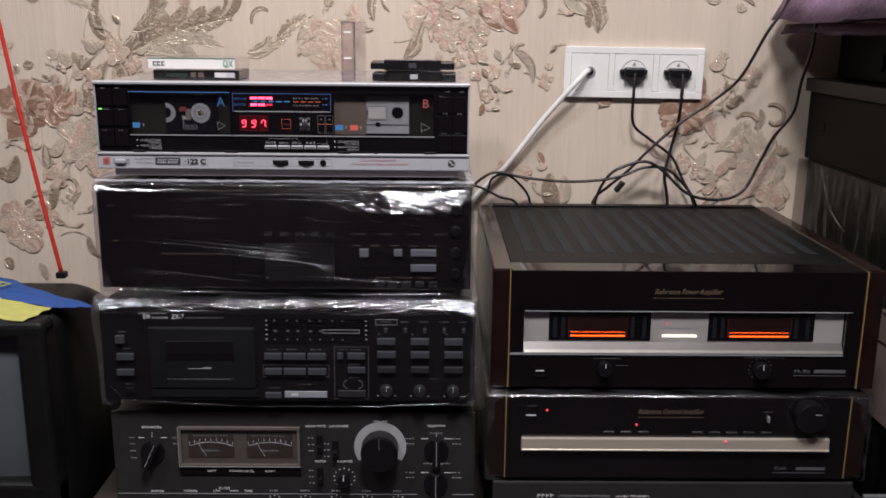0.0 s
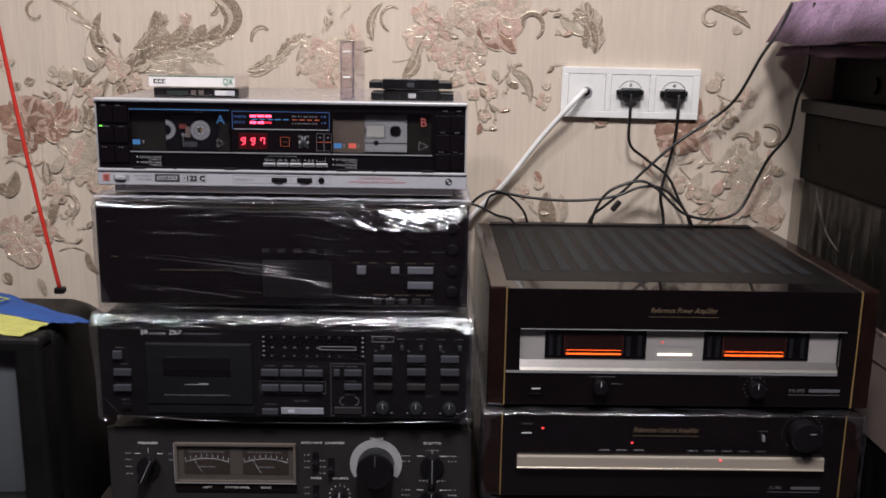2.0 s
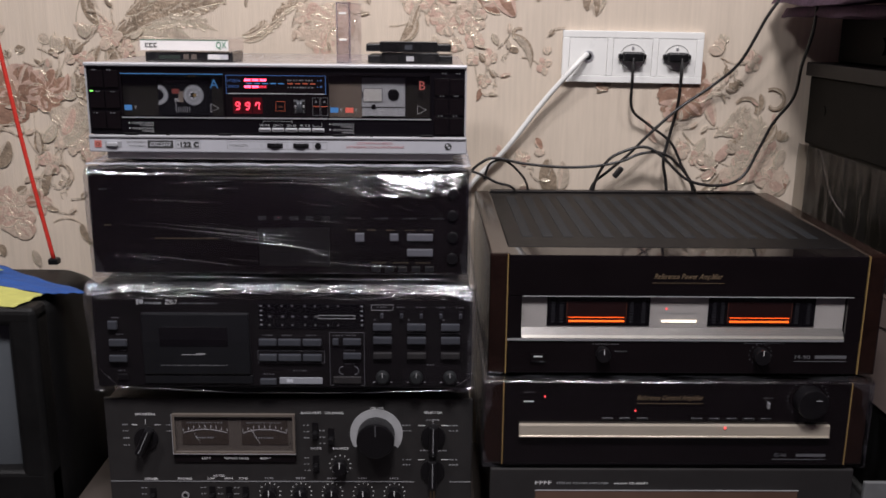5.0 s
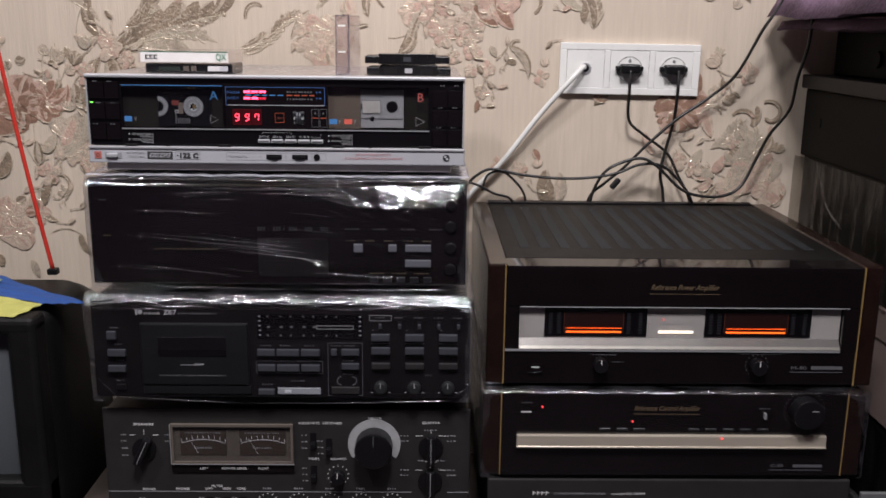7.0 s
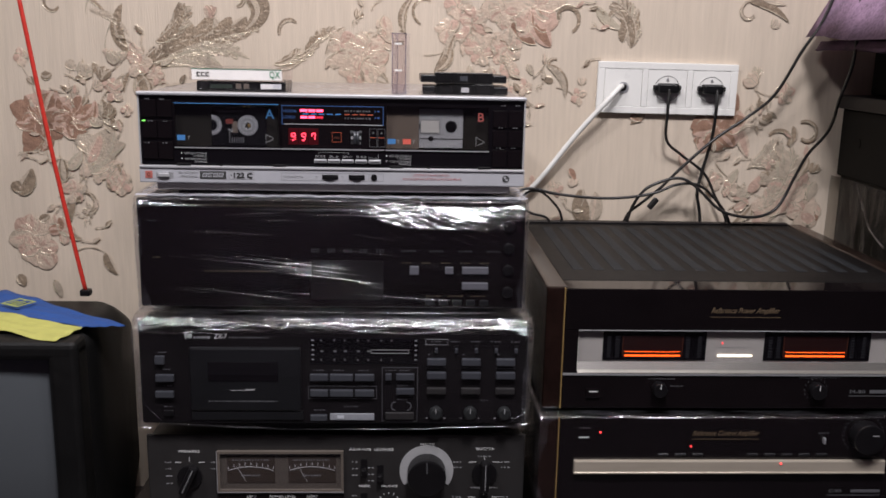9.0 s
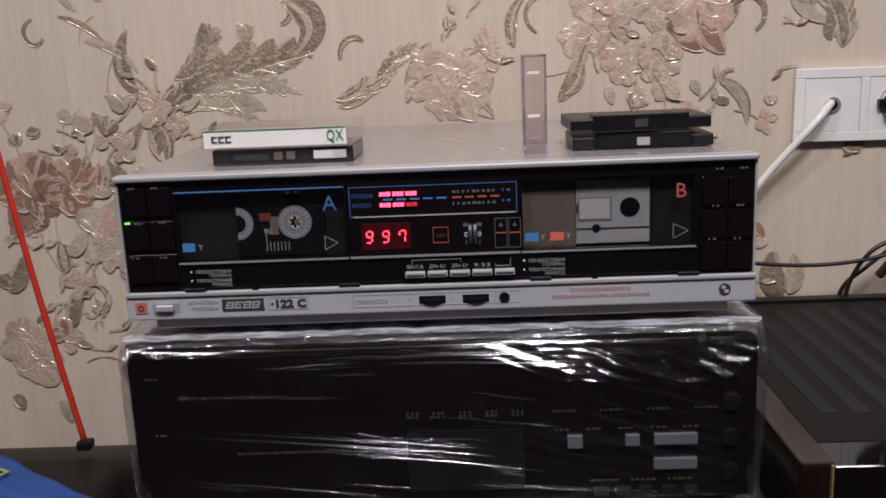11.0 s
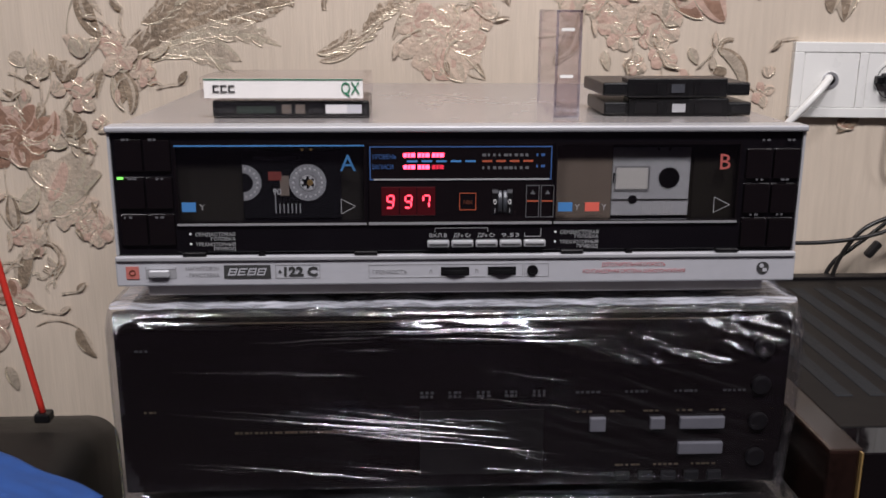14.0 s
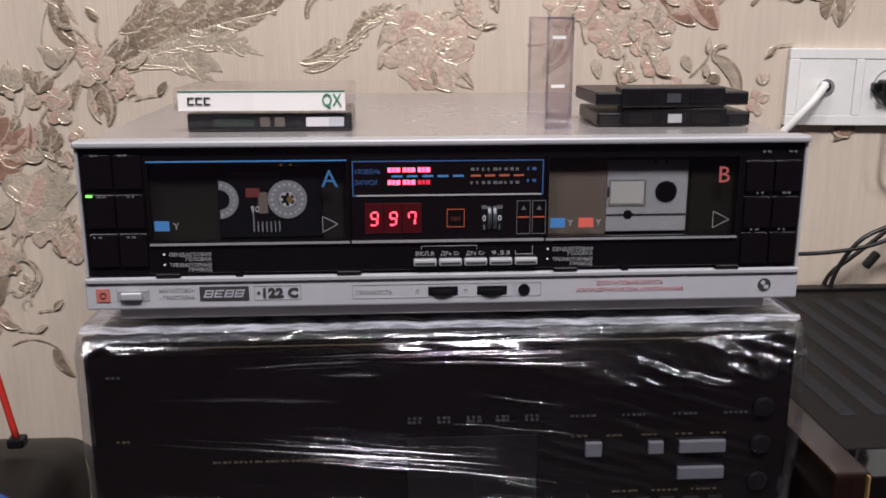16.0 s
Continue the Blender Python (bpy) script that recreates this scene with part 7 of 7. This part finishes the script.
flower(-0.006, 0.099, 0.0144, 4, 0, M_ROSEPALE)
bud(0.008, 0.093, 0.0069, M_ROSEPALE)
stem(0.019, 0.102, 0.054, 0.085, -0.0029)
hook(0.111, 0.199, 0.0236, 0.0139, 250, 60, 0.0042, M_LEAF)
leaf(0.078, 0.162, 0.094, 0.220, 0.0126, 0.0112, M_LEAF)
leaf(0.071, 0.166, 0.081, 0.193, 0.0084, -0.0000, M_LEAF)
flower(0.159, 0.203, 0.0234, 5, 0, M_ROSE)
flower(0.145, 0.170, 0.0222, 5, 30, M_ROSEPALE)
flower(0.183, 0.181, 0.0276, 5, 20, M_ROSE)
leaf(0.126, 0.101, 0.141, 0.142, 0.0141, -0.0042, M_LEAF)
leaf(0.144, 0.121, 0.155, 0.152, 0.0112, 0.0028, M_LEAF)
stem(0.109, 0.130, 0.158, 0.148, -0.0056)
flower(0.196, 0.143, 0.0277, 6, 10, M_ROSEPALE)
leaf(0.179, 0.116, 0.185, 0.095, 0.0112, -0.0000, M_LEAFLIGHT)
leaf(0.220, 0.132, 0.224, 0.118, 0.0125, -0.0000, M_ROSE)
flower(0.241, 0.212, 0.0476, 6, 20, M_ROSE)
leaf(0.241, 0.209, 0.282, 0.149, 0.0313, -0.0068, M_BROWN)
leaf(0.248, 0.212, 0.296, 0.183, 0.0231, -0.0041, M_ROSE)
flower(0.238, 0.117, 0.0166, 5, 0, M_ROSEPALE)
flower(0.213, 0.101, 0.0139, 5, 30, M_ROSEPALE)
leaf(-0.125, 0.112, -0.083, 0.137, 0.0147, -0.0055, M_LEAF, True)
hook(0.416, 0.187, 0.0249, 0.0124, 200, -20, 0.0080, M_LEAF)
leaf(0.431, 0.148, 0.397, 0.217, 0.0304, -0.0125, M_LEAF, True)
leaf(0.417, 0.156, 0.438, 0.200, 0.0179, 0.0071, M_LEAF)
leaf(0.375, 0.208, 0.417, 0.174, 0.0160, -0.0053, M_LEAFLIGHT)
hook(0.311, 0.118, 0.0108, 0.0045, 60, 300, 0.0054, M_LEAF)
leaf(0.302, 0.118, 0.331, 0.068, 0.0144, 0.0108, M_LEAF)
stem(0.317, 0.084, 0.354, 0.062, 0.0054)
leaf(0.312, 0.093, 0.294, 0.097, 0.0090, -0.0000, M_LEAF)
flower(0.352, 0.071, 0.0145, 4, 20, M_ROSE)
bud(0.357, 0.094, 0.0065, M_ROSEPALE)
flower(0.238, 0.145, 0.0306, 6, 10, M_ROSEPALE)
flower(0.244, 0.110, 0.0163, 5, 0, M_ROSEPALE)
flower(0.267, 0.083, 0.0145, 5, 30, M_ROSE)
flower(0.259, 0.047, 0.0128, 5, 10, M_ROSEPALE)
flower(0.240, 0.079, 0.0127, 4, 40, M_ROSEPALE)
stem(0.243, 0.128, 0.255, 0.020, -0.0054)
leaf(0.254, 0.034, 0.248, 0.015, 0.0091, -0.0000, M_BROWN)
leaf(0.271, 0.119, 0.280, 0.102, 0.0108, -0.0000, M_LEAFLIGHT)
flower(0.198, 0.132, 0.0181, 5, 0, M_ROSEPALE)
flower(0.171, 0.158, 0.0180, 5, 20, M_ROSE)
leaf(0.130, 0.108, 0.148, 0.149, 0.0164, -0.0073, M_LEAF)
leaf(0.144, 0.126, 0.161, 0.171, 0.0145, 0.0036, M_LEAF)
flower(0.279, 0.207, 0.0535, 6, 15, M_ROSE)
leaf(0.282, 0.207, 0.306, 0.146, 0.0356, -0.0071, M_BROWN)
flower(0.228, 0.198, 0.0268, 5, 5, M_ROSEPALE)
hook(0.327, 0.190, 0.0232, 0.0107, -60, 200, 0.0062, M_LEAF)
hook(0.612, 0.204, 0.0194, 0.0070, 60, 330, 0.0053, M_LEAF)
leaf(0.608, 0.221, 0.673, 0.190, 0.0123, 0.0070, M_LEAF)
bud(0.651, 0.187, 0.0074, M_LEAFLIGHT)
leaf(0.630, 0.224, 0.666, 0.216, 0.0088, -0.0000, M_LEAFLIGHT)
bud(0.630, 0.114, 0.0075, M_LEAFLIGHT)
stem(0.635, 0.102, 0.642, 0.071, -0.0054)
bud(0.643, 0.062, 0.0075, M_LEAF)
bud(0.651, 0.040, 0.0086, M_LEAF)
flower(0.677, 0.080, 0.0179, 5, 20, M_ROSEPALE)
flower(0.565, 0.016, 0.0308, 6, 10, M_BROWN)
leaf(0.576, 0.052, 0.602, 0.012, 0.0216, -0.0000, M_BROWN)
leaf(0.547, 0.020, 0.574, 0.016, 0.0218, -0.0000, M_BROWN)
leaf(0.566, -0.004, 0.598, 0.002, 0.0200, -0.0000, M_ROSE)
leaf(0.610, 0.025, 0.627, -0.020, 0.0199, -0.0000, M_ROSE)
hook(0.679, 0.004, 0.0235, 0.0108, 150, -20, 0.0072, M_LEAF)
leaf(0.695, 0.031, 0.692, -0.002, 0.0108, 0.0054, M_LEAF)
leaf(0.632, -0.029, 0.685, -0.005, 0.0237, -0.0073, M_LEAFLIGHT, True)
leaf(0.628, -0.038, 0.674, 0.013, 0.0164, -0.0036, M_LEAFLIGHT, True)
bud(0.680, -0.028, 0.0131, M_LEAF)
bud(0.664, -0.050, 0.0120, M_LEAF)
bud(0.735, -0.037, 0.0087, M_LEAF)
leaf(0.598, -0.067, 0.614, -0.039, 0.0165, -0.0000, M_LEAFLIGHT)
rose(0.704, -0.070, 0.0383, M_ROSE)
flower(0.686, -0.079, 0.0274, 5, 40, M_ROSE)
flower(0.729, -0.102, 0.0312, 5, 10, M_ROSEPALE)
flower(0.669, -0.098, 0.0257, 4, 0, M_ROSE)
leaf(0.749, -0.120, 0.709, -0.083, 0.0220, -0.0000, M_BROWN)
hook(0.633, -0.108, 0.0166, 0.0064, 100, 400, 0.0055, M_LEAF)
leaf(0.612, -0.128, 0.642, -0.094, 0.0111, -0.0055, M_LEAF)
stem(0.577, -0.030, 0.655, -0.084, -0.0073)
flower(0.579, -0.058, 0.0165, 4, 10, M_ROSE)
flower(0.603, -0.071, 0.0165, 4, 50, M_ROSE)
leaf(0.521, -0.013, 0.537, -0.049, 0.0128, -0.0036, M_ROSE)
leaf(0.375, -0.132, 0.364, -0.076, 0.0280, 0.0056, M_LEAF)
leaf(0.384, -0.127, 0.387, -0.080, 0.0205, -0.0037, M_ROSEPALE)
bud(0.351, -0.066, 0.0067, M_ROSEPALE)
flower(0.322, -0.076, 0.0148, 4, 20, M_ROSEPALE)
flower(0.285, -0.068, 0.0130, 4, 20, M_ROSE)
leaf(0.344, -0.043, 0.354, -0.062, 0.0111, -0.0000, M_BROWN)
leaf(0.459, 0.046, 0.437, 0.030, 0.0109, -0.0000, M_LEAF)
leaf(0.436, 0.043, 0.455, 0.034, 0.0127, -0.0000, M_BROWN)
rose(-0.515, -0.188, 0.0388, M_ROSEPALE)
flower(-0.523, -0.164, 0.0406, 6, 20, M_ROSE)
flower(-0.474, -0.158, 0.0232, 4, 0, M_BROWN)
leaf(-0.545, -0.193, -0.505, -0.183, 0.0292, -0.0000, M_ROSE)
leaf(-0.494, -0.222, -0.515, -0.188, 0.0331, -0.0000, M_ROSE)
hook(-0.432, -0.116, 0.0230, 0.0096, 110, -120, 0.0077, M_LEAF)
leaf(-0.462, -0.148, -0.440, -0.095, 0.0193, 0.0077, M_LEAF)
leaf(-0.460, -0.158, -0.441, -0.172, 0.0135, -0.0039, M_LEAF)
bud(-0.459, -0.090, 0.0092, M_ROSE)
leaf(-0.443, -0.010, -0.394, -0.042, 0.0321, 0.0057, M_LEAFLIGHT)
leaf(-0.438, -0.066, -0.392, -0.018, 0.0266, -0.0057, M_ROSEPALE)
leaf(-0.537, -0.101, -0.514, -0.058, 0.0250, -0.0038, M_LEAF)
leaf(-0.550, -0.087, -0.521, -0.091, 0.0192, -0.0000, M_LEAF)
stem(-0.488, -0.029, -0.450, -0.095, -0.0076)
stem(-0.427, -0.038, -0.444, -0.085, 0.0057)
stem(-0.452, -0.192, -0.404, -0.195, 0.0078)
leaf(-0.490, -0.242, -0.481, -0.271, 0.0137, -0.0000, M_LEAFLIGHT)
leaf(-0.548, -0.233, -0.540, -0.253, 0.0176, -0.0000, M_LEAF)
leaf(-0.507, -0.144, -0.491, -0.134, 0.0154, -0.0000, M_LEAF)
flower(-0.378, -0.084, 0.0133, 4, 0, M_ROSE)
bud(-0.410, -0.075, 0.0080, M_ROSEPALE)
leaf(-0.404, -0.195, -0.387, -0.230, 0.0155, -0.0039, M_LEAF)
flower(-0.445, 0.027, 0.0440, 7, 15, M_BROWN)
flower(-0.450, 0.015, 0.0298, 5, 40, M_BROWN)
leaf(-0.422, 0.009, -0.407, 0.051, 0.0179, -0.0036, M_BROWN)
bud(-0.424, 0.096, 0.0119, M_LEAFLIGHT)
leaf(-0.422, 0.115, -0.422, 0.100, 0.0023, -0.0000, M_LEAFLIGHT)
bud(-0.392, 0.091, 0.0120, M_LEAF)
bud(-0.374, 0.116, 0.0112, M_LEAFLIGHT)
flower(-0.335, 0.107, 0.0222, 5, 20, M_ROSE)
flower(-0.311, 0.091, 0.0153, 4, 0, M_ROSEPALE)
leaf(-0.331, 0.091, -0.326, 0.048, 0.0141, 0.0059, M_LEAF)
leaf(-0.341, 0.086, -0.333, 0.051, 0.0082, -0.0035, M_LEAFLIGHT)
flower(-0.375, 0.065, 0.0189, 4, 60, M_ROSE)
bud(-0.392, 0.036, 0.0135, M_LEAF)
leaf(-0.416, 0.023, -0.396, 0.015, 0.0179, -0.0024, M_LEAFLIGHT)
bud(-0.376, 0.013, 0.0093, M_LEAF)
leaf(-0.422, -0.064, -0.379, 0.004, 0.0353, -0.0061, M_LEAFLIGHT)
leaf(-0.418, -0.053, -0.363, -0.016, 0.0304, 0.0049, M_LEAFLIGHT)
leaf(-0.423, -0.047, -0.403, -0.004, 0.0243, -0.0036, M_ROSE)
leaf(-0.414, -0.072, -0.368, -0.047, 0.0269, 0.0037, M_ROSEPALE)
stem(-0.431, -0.010, -0.425, -0.097, -0.0048)
stem(-0.422, -0.064, -0.435, -0.104, -0.0024)
flower(-0.447, -0.094, 0.0221, 5, 20, M_ROSE)
flower(-0.373, -0.081, 0.0233, 5, 40, M_ROSE)
flower(-0.390, -0.064, 0.0183, 4, 10, M_ROSEPALE)
leaf(-0.455, -0.059, -0.433, -0.028, 0.0182, -0.0024, M_LEAFLIGHT)
leaf(-0.463, -0.078, -0.465, -0.040, 0.0159, -0.0000, M_LEAF)
stem(-0.352, 0.126, -0.391, 0.092, 0.0046)
stem(-0.361, 0.092, -0.401, 0.045, -0.0035)
stem(-0.308, 0.138, -0.330, 0.109, -0.0035)
leaf(-0.434, 0.074, -0.442, 0.053, 0.0118, -0.0000, M_LEAFLIGHT)
leaf(-0.418, 0.056, -0.427, 0.042, 0.0095, -0.0000, M_LEAF)
bud(-0.403, 0.074, 0.0078, M_ROSEPALE)
flower(-0.358, 0.036, 0.0107, 4, 0, M_ROSE)
leaf(-0.301, 0.109, -0.280, 0.121, 0.0082, -0.0018, M_LEAFLIGHT)
flower(0.577, 0.027, 0.0463, 6, 15, M_BROWN)
leaf(0.566, 0.031, 0.536, 0.015, 0.0267, -0.0000, M_BROWN)
leaf(0.588, 0.040, 0.602, 0.080, 0.0249, -0.0000, M_BROWN)
leaf(0.571, 0.018, 0.560, -0.007, 0.0214, -0.0000, M_BROWN)
leaf(0.653, -0.104, 0.698, -0.003, 0.0309, -0.0091, M_LEAFLIGHT, True)
leaf(0.663, -0.058, 0.700, -0.026, 0.0234, -0.0036, M_LEAFLIGHT)
bud(0.624, 0.101, 0.0116, M_ROSEPALE)
stem(0.628, 0.088, 0.677, 0.080, -0.0053)
flower(0.675, 0.083, 0.0158, 4, 10, M_ROSE)
flower(0.696, -0.080, 0.0379, 6, 20, M_ROSE)
flower(0.723, -0.108, 0.0308, 5, 50, M_ROSE)
flower(0.660, -0.108, 0.0272, 5, 10, M_ROSEPALE)
leaf(0.632, -0.075, 0.648, -0.049, 0.0163, -0.0036, M_ROSE)
bud(0.624, -0.081, 0.0098, M_LEAFLIGHT)
leaf(0.612, -0.104, 0.631, -0.090, 0.0145, -0.0027, M_ROSE)
hook(0.717, 0.019, 0.0213, 0.0089, 120, -140, 0.0062, M_LEAF)
leaf(0.707, -0.048, 0.723, -0.016, 0.0162, -0.0036, M_LEAF)
stem(0.603, -0.104, 0.661, -0.040, -0.0073)
stem(0.668, -0.122, 0.703, -0.057, 0.0055)
leaf(0.739, -0.057, 0.730, -0.089, 0.0162, -0.0000, M_LEAFLIGHT)
flower(0.660, -0.026, 0.0143, 4, 0, M_ROSEPALE)

# thin sprigs and tiny leaves between the large motifs
for cx, cz, n in ((-0.43, 0.06, 9), (-0.40, -0.05, 9), (-0.44, -0.16, 8), (-0.50, -0.05, 6), (-0.30, 0.10, 5), (0.02, 0.15, 6), (0.20, 0.16, 8), (0.27, 0.06, 7), (0.38, 0.17, 4), (0.63, 0.02, 8), (0.67, -0.06, 9), (0.58, -0.07, 5), (0.35, -0.09, 3)):
    for k in range(n):
        a, d = prand.uniform(0, 6.28), prand.uniform(0.01, 0.055)
        x, z = cx + d * math.cos(a), cz + d * math.sin(a)
        ln, b = prand.uniform(0.012, 0.030), prand.uniform(0, 6.28)
        stem(x, z, x + ln * math.cos(b), z + ln * math.sin(b), prand.uniform(-0.004, 0.004))
        leaf(x + ln * math.cos(b), z + ln * math.sin(b), x + (ln + 0.013) * math.cos(b + 0.3), z + (ln + 0.013) * math.sin(b + 0.3), prand.uniform(0.004, 0.008), 0.001, prand.choice((M_LEAFLIGHT, M_ROSEPALE, M_LEAF, M_ROSE)))
        if k % 2:
            gilt_curl(x, z, prand.uniform(0.004, 0.009), b, b + prand.uniform(1.5, 3.5))
tagged(part("wallpaper_pattern", paper, PAPER_MATS, None), "raised bronze leaves, dusty roses and gilt lines of wallpaper", "wallpaper pattern", kind="structure")
